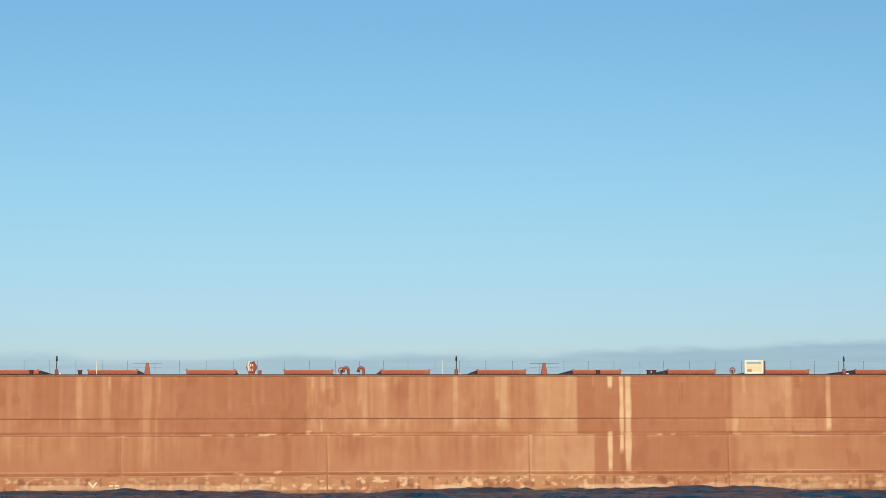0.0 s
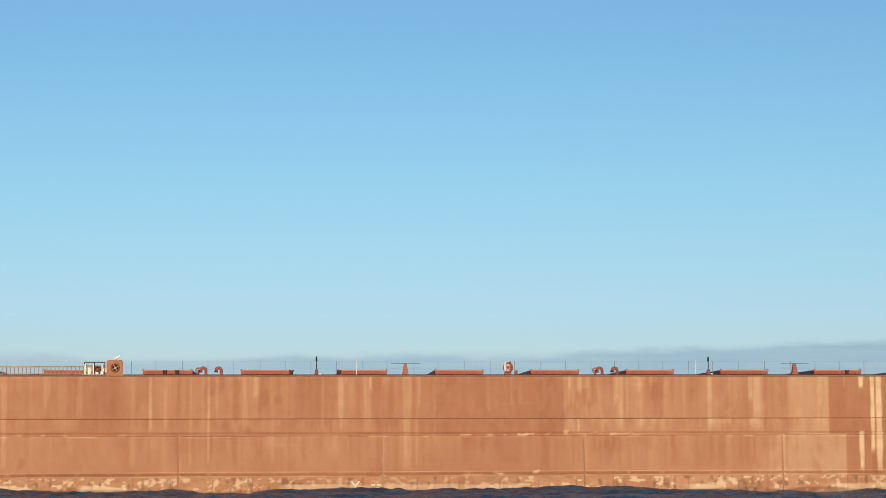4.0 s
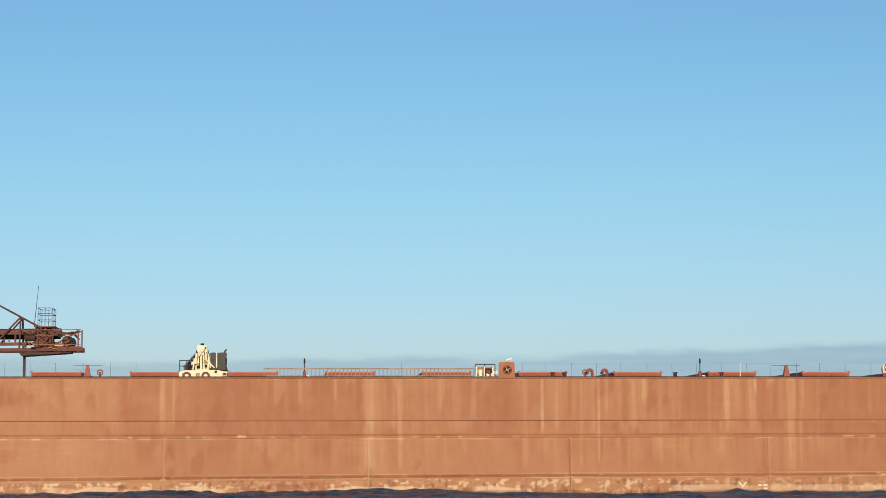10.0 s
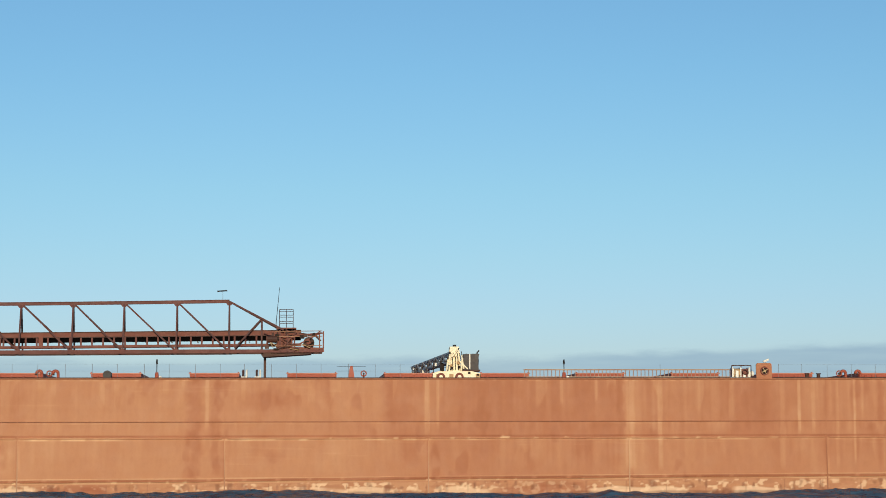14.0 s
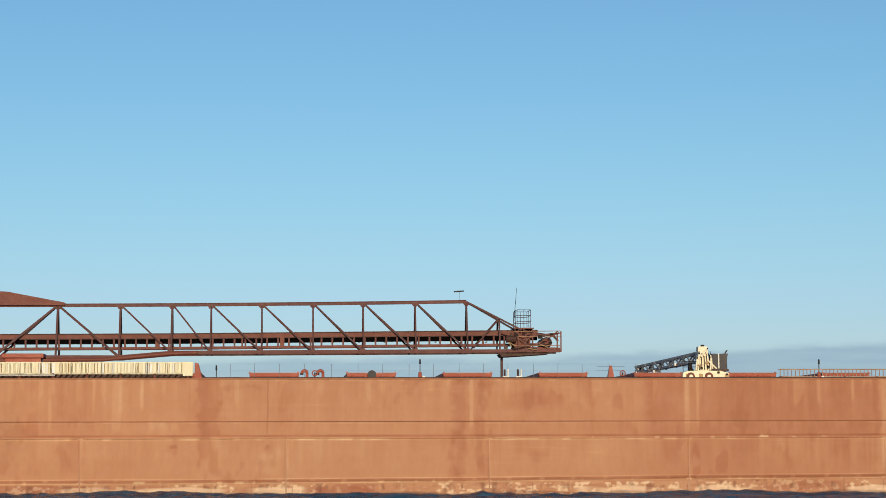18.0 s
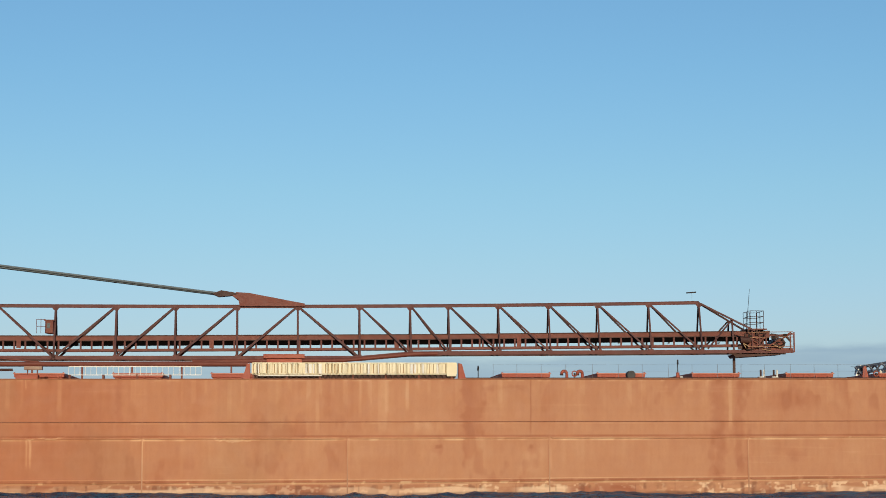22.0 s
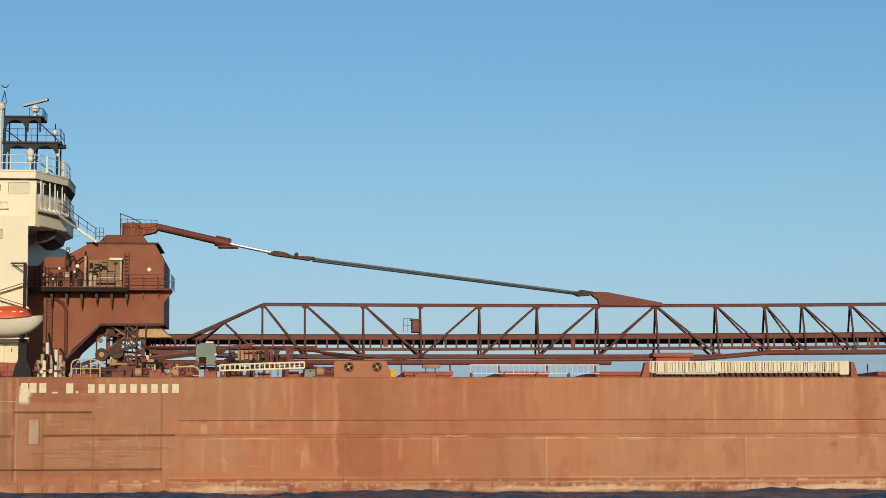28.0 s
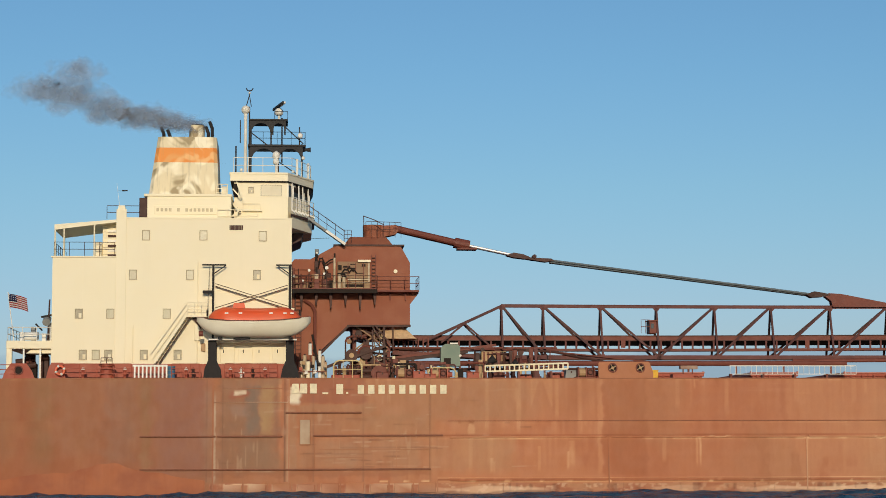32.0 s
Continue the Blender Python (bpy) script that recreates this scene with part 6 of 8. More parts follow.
def emblem_paint(name, base, dark, pale, much):
    """Funnel paint with the swirling ghosts of an emblem that was painted over."""
    m, n, l, b = nodes_of(name)

    def swirl(scale, turn, shift):
        v = noise_of(n, l, scale, (1, 0.2, 0.8), 2, 0.45, shift=shift)
        v.node.inputs["Distortion"].default_value = turn
        return v
    col = value_mix(n, l, "MIX", ramp(n, l, swirl(0.45, 1.5, (3, 0, 1)), 0.47, 0.60, 0, much), base, dark)
    col = value_mix(n, l, "MIX", ramp(n, l, swirl(0.5, 1.5, (9, 0, 5)), 0.50, 0.64, 0, 0.9), col, pale)
    run = ramp(n, l, noise_of(n, l, 1.6, (3, 3, 0.2), 5, 0.6), 0.5, 0.75, 0, 0.35)
    col = value_mix(n, l, "MIX", run, col, tuple(0.8 * x for x in dark))
    l.new(col, b.inputs["Base Color"])
    b.inputs["Roughness"].default_value, b.inputs["Specular IOR Level"].default_value = 0.6, 0.2
    relief(n, l, b, noise_of(n, l, 4, detail=6), 0.12, 0.012)
    return m


STAINED = emblem_paint("stained cream funnel paint", (0.78, 0.67, 0.45), (0.36, 0.28, 0.16), (0.95, 0.87, 0.66), 0.95)
BAND = emblem_paint("orange funnel band", (0.82, 0.30, 0.07), (0.78, 0.40, 0.15), (0.86, 0.50, 0.22), 0.7)
funnel_piece("casing", 22.45, 25.48, STAINED)
funnel_piece("band", 25.48, 26.64, BAND)
funnel_piece("casing", 26.64, 27.5, STAINED)
part("uptake", tube(bm_new(), (-171.15, 13, 27.4), (-171.1, 13, 28.8), 0.62, 16), STAINED, funnel)
part("uptake_mouth", tube(bm_new(), (-171.1, 13, 28.83), (-171.1, 13, 28.87), 0.54, 16), SOOT_SHADE, funnel)
for u, h in ((-173.7, 28.5), (-173.2, 28.3), (-170.2, 28.6), (-169.9, 29.0)):
    s = 1 if u > -172 else -1
    part("exhaust_pipe", pipe(bm_new(), [(u, 12.5, 27.4), (u, 12.5, h - 0.45), (u - 0.22 * 1, 12.5, h + 0.1)], 0.13, 8), BLACK, funnel)
part("grab_rail", tube(bm_new(), (-169.75, 11.2, 26.2), (-169.95, 11.2, 27.5), 0.05, 6), CREAM, funnel)
part("vent_cap", tube(bm_new(), (-169.0, 8.5, 23.0), (-168.6, 8.5, 23.0), 0.4, 12), CREAM, funnel)

# wheelhouse
DARKGLASS = plain("unlit wheelhouse glass", (0.02, 0.022, 0.025), 0.35)
bridge = thing("wheelhouse", -165.5, 16, 20.25, "cream wheelhouse with slanted dark windows and a flat roof", "wheelhouse")
BV = 9.2


def bridge_plan(g):
    return [(-168.05 - g, BV - g), (-163.9, BV - g), (-162.2 + g, BV + 4.4 - g), (-162.2 + g, 27.6 - BV + g), (-163.9, 32 - BV + g), (-168.05 - g, 32 - BV + g)]


part("wall", upright(bm_new(), bridge_plan(0), 20.25, 22.75), CREAM, bridge)
part("wall", upright(bm_new(), bridge_plan(0), 23.65, 23.88), CREAM, bridge)
part("wall", upright(bm_new(), bridge_plan(-0.12), 22.7, 23.7), DARKGLASS, bridge, "dark wheelhouse glass all round")
part("roof", upright(bm_new(), bridge_plan(0.30), 23.9, 24.5), CREAM, bridge)
part("roof_edge", upright(bm_new(), bridge_plan(0.36), 24.42, 24.56), CREAM, bridge)
# soffit coloured dark for the shade under the overhang
part("roof_soffit", upright(bm_new(), bridge_plan(0.26), 23.82, 23.905), SOOT_SHADE, bridge)
part("wall_panel", box(bm_new(), -168.05, -166.0, BV - 0.01, BV + 0.12, 22.7, 23.7), CREAM, bridge)
part("wall_panel", box(bm_new(), -164.4, -163.85, BV - 0.01, BV + 0.12, 22.7, 23.7), CREAM, bridge)
window(bridge, -166.75, 23.2, 0.42, 0.5, DIM, BV)
part("window_frame", box(bm_new(), -166.0, -164.4, BV - 0.04, BV + 0.02, 23.62, 23.7), CREAM, bridge)
part("window_frame", box(bm_new(), -166.0, -164.4, BV - 0.04, BV + 0.02, 22.7, 22.76), CREAM, bridge)
part("window_blind", box(bm_new(), -165.97, -164.43, BV - 0.005, BV + 0.10, 22.78, 23.6), BLIND, bridge, "pale drawn blind")
for k in range(5):
    f = k / 4
    u, v = -163.9 + 1.7 * f, BV + 4.4 * f
    part("mullion", box(bm_new(), u - 0.04, u + 0.03, v - 0.06, v + 0.06, 22.7, 23.7), WHITE, bridge)
for k in range(11):
    part("mullion", box(bm_new(), -162.26, -162.16, BV + 4.6 + 0.42 * k, BV + 4.7 + 0.42 * k, 22.7, 23.7), WHITE, bridge)
# front gallery with its white rails
part("gallery", upright(bm_new(), [(-163.7, BV - 0.4), (-161.8, BV + 4), (-161.8, 28 - BV), (-163.7, 32.4 - BV)], 21.35, 21.6), CREAM, bridge)
part("gallery_skirt", upright(bm_new(), [(-163.6, BV), (-162.0, BV + 4.2), (-162.0, 27.8 - BV), (-163.6, 32 - BV)], 20.3, 21.36), CREAM, bridge)
# bracket coloured dark brown for the shade under the gallery
part("gallery_bracket", prism(bm_new(), [(-164.2, 19.35), (-163.6, 19.35), (-162.85, 19.7), (-162.65, 20.35), (-164.2, 20.35)], BV + 3.6, 28.4 - BV), DARKBROWN, bridge)
railing(bridge, [(-163.6, BV - 0.3, 21.6), (-161.85, BV + 4, 21.6), (-161.85, 17, 21.6)], 1.1, 0.9, 0.03, WHITE, 3)
railing(bridge, [(-168.1, BV, 24.55), (-163.6, BV, 24.55), (-162.1, BV + 4.4, 24.55), (-162.1, 17, 24.55)], 1.2, 1.1, 0.028, WHITE, 2)
for u, v, h in ((-162.3, BV + 4, 1.3), (-163.2, BV + 1, 1.2)):
    part("searchlight", tube(bm_new(), (u, v, 24.5), (u, v, 24.6 + h), 0.10, 10), WHITE, bridge)
# stair from the funnel deck in two short flights
part("landing", box(bm_new(), -169.4, -168.5, 8.4, 10.6, 22.4, 22.55), CREAM, bridge)
railing(bridge, [(-169.4, 8.42, 22.55), (-168.55, 8.42, 22.55)], 1.0, 0.42, 0.035, CREAM, 3)
# added dark panel for the dark gap behind the stair bars
part("side_doorway", box(bm_new(), -168.1, -167.75, 9.1, 9.15, 22.65, 23.7), SOOT_SHADE, bridge)
for a, b, wide in (((-168.15, 23.2), (-167.55, 22.55), 0.1), ((-167.85, 23.75), (-167.45, 22.6), 0.1), ((-168.5, 22.5), (-167.65, 21.5), 0.16), ((-167.65, 21.5), (-168.6, 20.75), 0.08)):
    part("stair_string", beam(bm_new(), (a[0], 8.35, a[1]), (b[0], 8.35, b[1]), 0.05, wide), CREAM, bridge)
for k in range(7):
    part("stair_tread", box(bm_new(), -168.4 + 0.12 * k, -168.22 + 0.12 * k, 8.4, 9.0, 22.3 - 0.14 * k, 22.34 - 0.14 * k), DARKBROWN, bridge)
part("side_balcony", box(bm_new(), -167.4, -165.9, BV - 0.35, BV, 21.55, 21.62, 0.01), CREAM, bridge)
railing(bridge, [(-167.35, BV - 0.33, 21.62), (-166.0, BV - 0.33, 21.62)], 0.52, 0.4, 0.02, CREAM, 1)
# added dark wedge for the shaded underside of the roof edge, leaning forward
bm = bm_new()
rings = [[bm.verts.new((u, v, w)) for u, v in ((-166.0, BV + 0.2), (-163.95, BV + 0.2), (-162.3 + g, BV + 4.5), (-162.3 + g, 27.5 - BV), (-163.95, 31.8 - BV), (-166.0, 31.8 - BV))] for g, w in ((0.12, 23.25), (0.42, 23.84))]
for k in range(6):
    bm.faces.new((rings[0][k], rings[0][(k + 1) % 6], rings[1][(k + 1) % 6], rings[1][k]))
bm.faces.new(rings[0][::-1])
bm.faces.new(rings[1])
part("visor", bm, SOOT_SHADE, bridge)
for f in (0.12, 0.42, 0.6, 0.85):
    u, v = -163.75 + 1.75 * f, BV - 0.1 + 4.3 * f
    part("gallery_post", tube(bm_new(), (u, v, 21.55), (u - 0.05, v + 0.1, 23.86), 0.06, 8), WHITE, bridge)
for k in range(7):
    f = (k + 0.5) / 7
    u, v = -163.62 + 1.85 * f, BV - 0.42 + 4.4 * f
    part("rail_foot", beam(bm_new(), (u - 0.12, v, 21.72), (u + 0.14, v - 0.05, 21.46), 0.1, 0.1), WHITE, bridge)
part("gallery_edge", upright(bm_new(), [(-163.68, BV - 0.44), (-161.76, BV + 4), (-161.76, 28 - BV), (-163.68, 32.44 - BV)], 21.2, 21.36), DARKBROWN, bridge)

# radar mast, black arched frames in two tiers
MASTGREY = plain("sun-greyed black mast paint", (0.040, 0.038, 0.038), 0.7)
mast = thing("radar_mast", -165.15, 14, 24.7, "black arched radar mast on the wheelhouse roof", "mast")


def arch(u0, u1, w_foot, w_top, v, deep):
    """A plate with a straight top and a round-headed opening below."""
    n, pts = 10, [(u0, w_top), (u1, w_top), (u1, w_foot)]
    leg = 0.13
    c, r = (u0 + u1) / 2, (u1 - u0) / 2 - leg
    spring = w_top - 0.22 - min(r, w_top - w_foot - 0.25)
    pts.append((u1 - leg, w_foot))
    for k in range(n + 1):
        a = math.pi * k / n
        pts.append((c + r * math.cos(a), spring + (w_top - 0.22 - spring) * math.sin(a)))
    pts.append((u0 + leg, w_foot))
    pts.append((u0, w_foot))
    bm = bm_new()
    prism(bm, pts, v, v + deep)
    return bm


for u, w0, w1 in ((-166.9, 24.5, 29.35), (-164.75, 24.5, 27.3), (-162.8, 24.5, 27.3)):
    part("back_post", tube(bm_new(), (u, 15.8, w0), (u, 15.8, w1), 0.06, 8), MASTGREY, mast)
for v in (13.2,):
    for u0, u1, w0, w1 in ((-166.95, -164.75, 24.5, 27.3), (-164.75, -162.75, 24.5, 27.3), (-166.95, -165.2, 27.4, 29.35), (-165.2, -164.1, 28.2, 29.35)):
        part("arch_frame", arch(u0, u1, w0, w1, v, 0.22), MASTGREY, mast)
part("platform", box(bm_new(), -167.1, -162.5, 13.1, 16.1, 27.25, 27.4), MASTGREY, mast)
part("platform", box(bm_new(), -167.0, -163.95, 13.1, 16.1, 29.33, 29.45), MASTGREY, mast)
railing(mast, [(-167.0, 13.1, 27.4), (-162.55, 13.1, 27.4), (-162.55, 16, 27.4)], 1.0, 1.1, 0.022, BLACK, 2)
railing(mast, [(-165.0, 13.1, 29.45), (-163.95, 13.1, 29.45), (-163.95, 16, 29.45)], 0.6, 0.6, 0.022, BLACK, 1)
part("mast_pole", tube(bm_new(), (-167.3, 13.6, 24.5), (-167.3, 13.6, 30.0), 0.13, 10), WHITE, mast)
for u, w0, w1, r in ((-167.0, 24.5, 30.5, 0.06), (-168.05, 24.7, 27.3, 0.06), (-163.0, 27.4, 28.9, 0.05), (-162.8, 24.7, 27.5, 0.07), (-164.4, 26.0, 29.6, 0.06)):
    part("mast_pole", tube(bm_new(), (u, 13.6, w0), (u, 13.6, w1), r, 8), MASTGREY, mast)
for a, b in (((-166.9, 28.4), (-164.8, 26.8)), ((-164.2, 28.9), (-162.7, 27.5)), ((-164.6, 26.0), (-163.0, 24.9))):
    part("mast_brace", tube(bm_new(), (a[0], 13.3, a[1]), (b[0], 13.3, b[1]), 0.045, 6), MASTGREY, mast)
part("radome", ball(bm_new(), (-167.3, 13.6, 30.25), 0.36, 1.0, 2), WHITE, mast, "white satellite dome")
part("dome_foot", tube(bm_new(), (-167.3, 13.6, 29.5), (-167.3, 13.6, 30.0), 0.14, 10), WHITE, mast)
part("wind_vane", pipe(bm_new(), [(-167.25, 13.6, 30.55), (-167.02, 13.6, 31.4), (-167.0, 13.6, 31.8)], 0.035, 6), MASTGREY, mast)
part("vane_leg", tube(bm_new(), (-166.85, 13.6, 30.5), (-167.0, 13.6, 31.4), 0.03, 6), MASTGREY, mast)
part("vane_cup", pipe(bm_new(), [(-167.28, 13.6, 32.0), (-167.15, 13.6, 31.8), (-166.85, 13.6, 31.8), (-166.72, 13.6, 32.0)], 0.04, 6), MASTGREY, mast)
part("vane_head", ball(bm_new(), (-167.0, 13.6, 31.62), 0.11, 1.0, 1), WHITE, mast)
part("cage", box(bm_new(), -167.75, -167.68, 13.4, 13.9, 27.6, 29.4), MASTGREY, mast)
for u, w, r in ((-164.85, 26.0, 0.3), (-164.85, 26.5, 0.36), (-162.95, 28.1, 0.25), (-162.7, 26.3, 0.16), (-167.6, 25.3, 0.16), (-163.5, 25.2, 0.14)):
    part("lamp", ball(bm_new(), (u, 13.0, w), r, 1.1, 1), WHITE, mast, smooth=True)
part("lamp_post", tube(bm_new(), (-164.85, 13.0, 24.7), (-164.85, 13.0, 26.2), 0.09, 8), WHITE, mast)
part("horn", tube(bm_new(), (-162.6, 13.2, 27.0), (-162.1, 13.2, 27.0), 0.1, 10, 0.2), MASTGREY, mast)
part("scanner_foot", tube(bm_new(), (-164.65, 14, 29.45), (-164.65, 14, 30.0), 0.1, 8), WHITE, mast)
part("scanner_gearbox", ball(bm_new(), (-164.65, 14, 30.15), 0.36, 1.0, 2), WHITE, mast, smooth=True)
scanner = part("scanner", box(bm_new(), -164.65 - 1.85, -164.65 + 1.85, 14.02, 14.14, 30.55, 30.73, 0.02), WHITE, mast, "turning radar scanner bar")
ORIGIN[scanner] = ORIGIN[mast]
SCANNER_AT = Vector((-164.65, 14, 30.57)) - ORIGIN[mast]
for p in scanner.data.vertices:
    p.co -= SCANNER_AT
scanner.location = SCANNER_AT
bm = bm_new()
box(bm, -1.86, 1.86, -0.14, -0.0, -0.03, 0.17, 0.02)
me = bpy.data.meshes.new("scanner_back")
bm.to_mesh(me)
bm.free()
me.materials.append(MASTGREY)
back = new("scanner_back", me)
back.parent = scanner

# stair from the wheelhouse gallery down to the elevator house
gang = thing("access_stair", -161, 11.5, 19.3, "steep silver stair with dark rails from the wheelhouse gallery", "stair")
part("stringer", beam(bm_new(), (-162.3, 11.2, 21.3), (-160.9, 11.2, 20.31), 0.06, 0.18), GREY, gang)
# lower half in white: the highlight on the silver stringer is painted
part("stringer", beam(bm_new(), (-160.9, 11.2, 20.31), (-159.4, 11.2, 19.25), 0.06, 0.2), WHITE, gang, "silver lower stringer with its bright highlight in the paint")
part("stringer", beam(bm_new(), (-162.3, 12.0, 21.3), (-159.4, 12.0, 19.25), 0.06, 0.2), GREY, gang)
part("handrail", tube(bm_new(), (-162.3, 11.2, 22.3), (-159.4, 11.2, 20.25), 0.03, 6), DARKBROWN, gang)
part("handrail", tube(bm_new(), (-162.3, 11.2, 21.85), (-159.4, 11.2, 19.8), 0.02, 6), DARKBROWN, gang)
for k in range(5):
    u, w = -162.2 + 0.68 * k, 21.3 - 0.48 * k
    part("rail_post", tube(bm_new(), (u, 11.2, w), (u, 11.2, w + 1.0), 0.025, 6), DARKBROWN, gang)
for k in range(10):
    part("tread", box(bm_new(), -162.2 + 0.28 * k, -161.95 + 0.28 * k, 11.2, 12.0, 21.15 - 0.2 * k, 21.2 - 0.2 * k), GREY, gang)
railing(gang, [(-159.5, 11.2, 19.35), (-158.9, 11.2, 19.35)], 1.0, 0.3, 0.02, DARKBROWN, 3)
part("stay_wire", tube(bm_new(), (-163.4, 11.0, 19.6), (-160.6, 11.0, 19.7), 0.015, 5), BLACK, gang)

# outside stair on the house wall
st = thing("outside_stair", -172, 2.4, 9.6, "cream steel stair up the deckhouse wall", "stair")
part("stringer", beam(bm_new(), (-173.6, 2.1, 9.55), (-171.2, 2.1, 13.2), 0.06, 0.22), CREAM, st)
part("stringer", beam(bm_new(), (-173.6, 2.75, 9.55), (-171.2, 2.75, 13.2), 0.06, 0.22), CREAM, st)
part("handrail", beam(bm_new(), (-173.9, 2.1, 10.3), (-171.3, 2.1, 14.0), 0.05, 0.06), CREAM, st)
part("handrail", beam(bm_new(), (-173.75, 2.1, 9.95), (-171.25, 2.1, 13.6), 0.04, 0.05), CREAM, st)
# dark strip put in for the shadow beneath the flight
part("soffit", beam(bm_new(), (-173.25, 2.4, 9.5), (-170.9, 2.4, 13.05), 0.5, 0.06), DARKBROWN, st)
for k in range(12):
    part("tread", box(bm_new(), -173.55 + 0.2 * k, -173.3 + 0.2 * k, 2.1, 2.75, 9.7 + 0.3 * k, 9.74 + 0.3 * k), CREAM, st)
part("landing", box(bm_new(), -171.3, -169.7, 1.9, 2.8, 12.9, 13.02), CREAM, st)
railing(st, [(-171.2, 1.95, 13.0), (-169.7, 1.95, 13.0)], 0.95, 0.5, 0.022, CREAM, 2)
part("bracket", prism(bm_new(), [(-170.9, 12.9), (-170.2, 12.9), (-170.2, 12.0)], 2.5, 2.75), DARKBROWN, st)

# ---- lifeboat and davits ----
davit = thing("boat_davit", -169.35, 1.9, DECK, "black lifeboat davit with a flared foot and a high arm", "davit", "lifeboat davits")
part("pedestal", prism(bm_new(), [(-170.0, DECK), (-168.65, DECK), (-168.75, 9.1), (-169.05, 9.7), (-169.05, 11.3), (-169.65, 11.3), (-169.65, 9.7), (-169.9, 9.1)], 1.5, 2.3), BLACK, davit)
part("column", beam(bm_new(), (-169.35, 2.3, 11.3), (-169.35, 2.3, 16.75), 0.15, 0.15), BLACK, davit)
part("arm", beam(bm_new(), (-170.15, 2.2, 16.75), (-168.4, 2.2, 16.75), 0.12, 0.1), BLACK, davit)
part("arm_brace", beam(bm_new(), (-169.3, 2.2, 16.1), (-168.45, 2.2, 16.7), 0.07, 0.07), BLACK, davit)
part("fall_wire", tube(bm_new(), (-169.75, 1.6, 12.6), (-169.6, 2.2, 16.7), 0.015, 5), BLACK, davit)
part("winch_head", box(bm_new(), -170.1, -169.4, 2.0, 2.4, 14.65, 14.85, 0.02), BLACK, davit)
d2 = thing("boat_davit", -163.7, 1.9, DECK, "black lifeboat davit beside the corner of the deckhouse", "davit", "lifeboat davits")
part("pedestal", prism(bm_new(), [(-164.4, DECK), (-163.0, DECK), (-163.15, 9.1), (-163.4, 9.7), (-163.4, 11.3), (-164.0, 11.3), (-164.0, 9.7), (-164.25, 9.1)], 1.5, 2.3), BLACK, d2)
part("column", beam(bm_new(), (-163.72, 2.3, 11.3), (-163.72, 2.3, 16.75), 0.22, 0.2), BLACK, d2)
part("arm", beam(bm_new(), (-164.75, 2.2, 16.75), (-163.6, 2.2, 16.75), 0.12, 0.1), BLACK, d2)
part("arm_brace", beam(bm_new(), (-163.75, 2.2, 16.1), (-164.6, 2.2, 16.7), 0.07, 0.07), BLACK, d2)
part("fall_wire", tube(bm_new(), (-163.3, 1.6, 12.6), (-163.6, 2.2, 16.7), 0.015, 5), BLACK, d2)
brace = thing("davit_brace", -166.5, 2.0, 14, "crossed cream struts between the davits", "brace")
for p, q in (((-169.2, 15.3), (-163.4, 13.5)), ((-163.9, 15.2), (-169.2, 13.5))):
    part("strut", beam(bm_new(), (p[0], 2.45, p[1]), (q[0], 2.45, q[1]), 0.06, 0.15), CREAM, brace)
    for e in (-0.10, 0.09):
        part("strut_edge", beam(bm_new(), (p[0], 2.42, p[1] + e), (q[0], 2.42, q[1] + e), 0.06, 0.045), DARKBROWN, brace)

boat = thing("lifeboat", -166.4, 0.75, 11.3, "enclosed lifeboat, orange canopy on an off-white hull", "lifeboat")


def loft(sections):
    bm = bm_new()
    rows = [[bm.verts.new(p) for p in s] for s in sections]
    for a, b in zip(rows, rows[1:]):
        for i in range(len(a) - 1):
            bm.faces.new((a[i], a[i + 1], b[i + 1], b[i]))
    bm.faces.new(rows[0])
    bm.faces.new(rows[-1][::-1])
    return bm


secs, tops = [], []
for k in range(25):
    f = k / 24
    u = -170.45 + 8.25 * f
    s = math.sin(math.pi * min(max(f, 0.0), 1.0)) ** 0.45 if 0 < f < 1 else 0.0
    half = 0.06 + 1.22 * s
    sheer = 12.48 + 0.30 * (2 * f - 1) ** 2 + 0.06 * f
    keel = 11.28 + 1.15 * abs(2 * f - 1) ** 5 + 0.05 * (1 - f)
    secs.append([(u, 0.75 - half * math.copysign(abs(math.cos(a)) ** 0.6, math.cos(a)), sheer - (sheer - keel) * math.sin(a) ** 1.3) for a in [math.pi * j / 12 for j in range(13)]])
part("hull", loft(secs), BOATWHITE, boat, "off-white boat hull", True)
for k in range(21):
    f = k / 20
    u = -169.55 + 6.55 * f
    s = min(1.0, 6 * f, 6 * (1 - f)) ** 0.6 if 0 < f < 1 else 0.0
    half = 0.5 + 0.66 * s
    base = 12.46 + 0.24 * (2 * f - 1) ** 2
    high = 0.22 + 0.78 * s
    tops.append([(u, 0.75 - half * math.cos(a), base + high * math.sin(a) ** 0.6) for a in [math.pi * j / 10 for j in range(11)]])
part("canopy", loft(tops), ORANGE, boat, "orange-red canopy", True)
part("gunwale", pipe(bm_new(), [(-170.4, 0.72, 12.8), (-169.6, -0.2, 12.64), (-168.2, -0.48, 12.5), (-166.3, -0.54, 12.47), (-164.4, -0.48, 12.55), (-163.1, -0.15, 12.7), (-162.25, 0.7, 12.86)], 0.032, 6), BROWN, boat)
part("conning_hatch", upright(bm_new(), [(-167.9, 0.3), (-166.9, 0.3), (-166.9, 1.2), (-167.9, 1.2)], 13.3, 13.82, 0.75), ORANGE, boat)
part("canopy_rail", tube(bm_new(), (-168.8, -0.1, 13.2), (-164.2, -0.1, 13.25), 0.03, 6), ORANGE, boat)
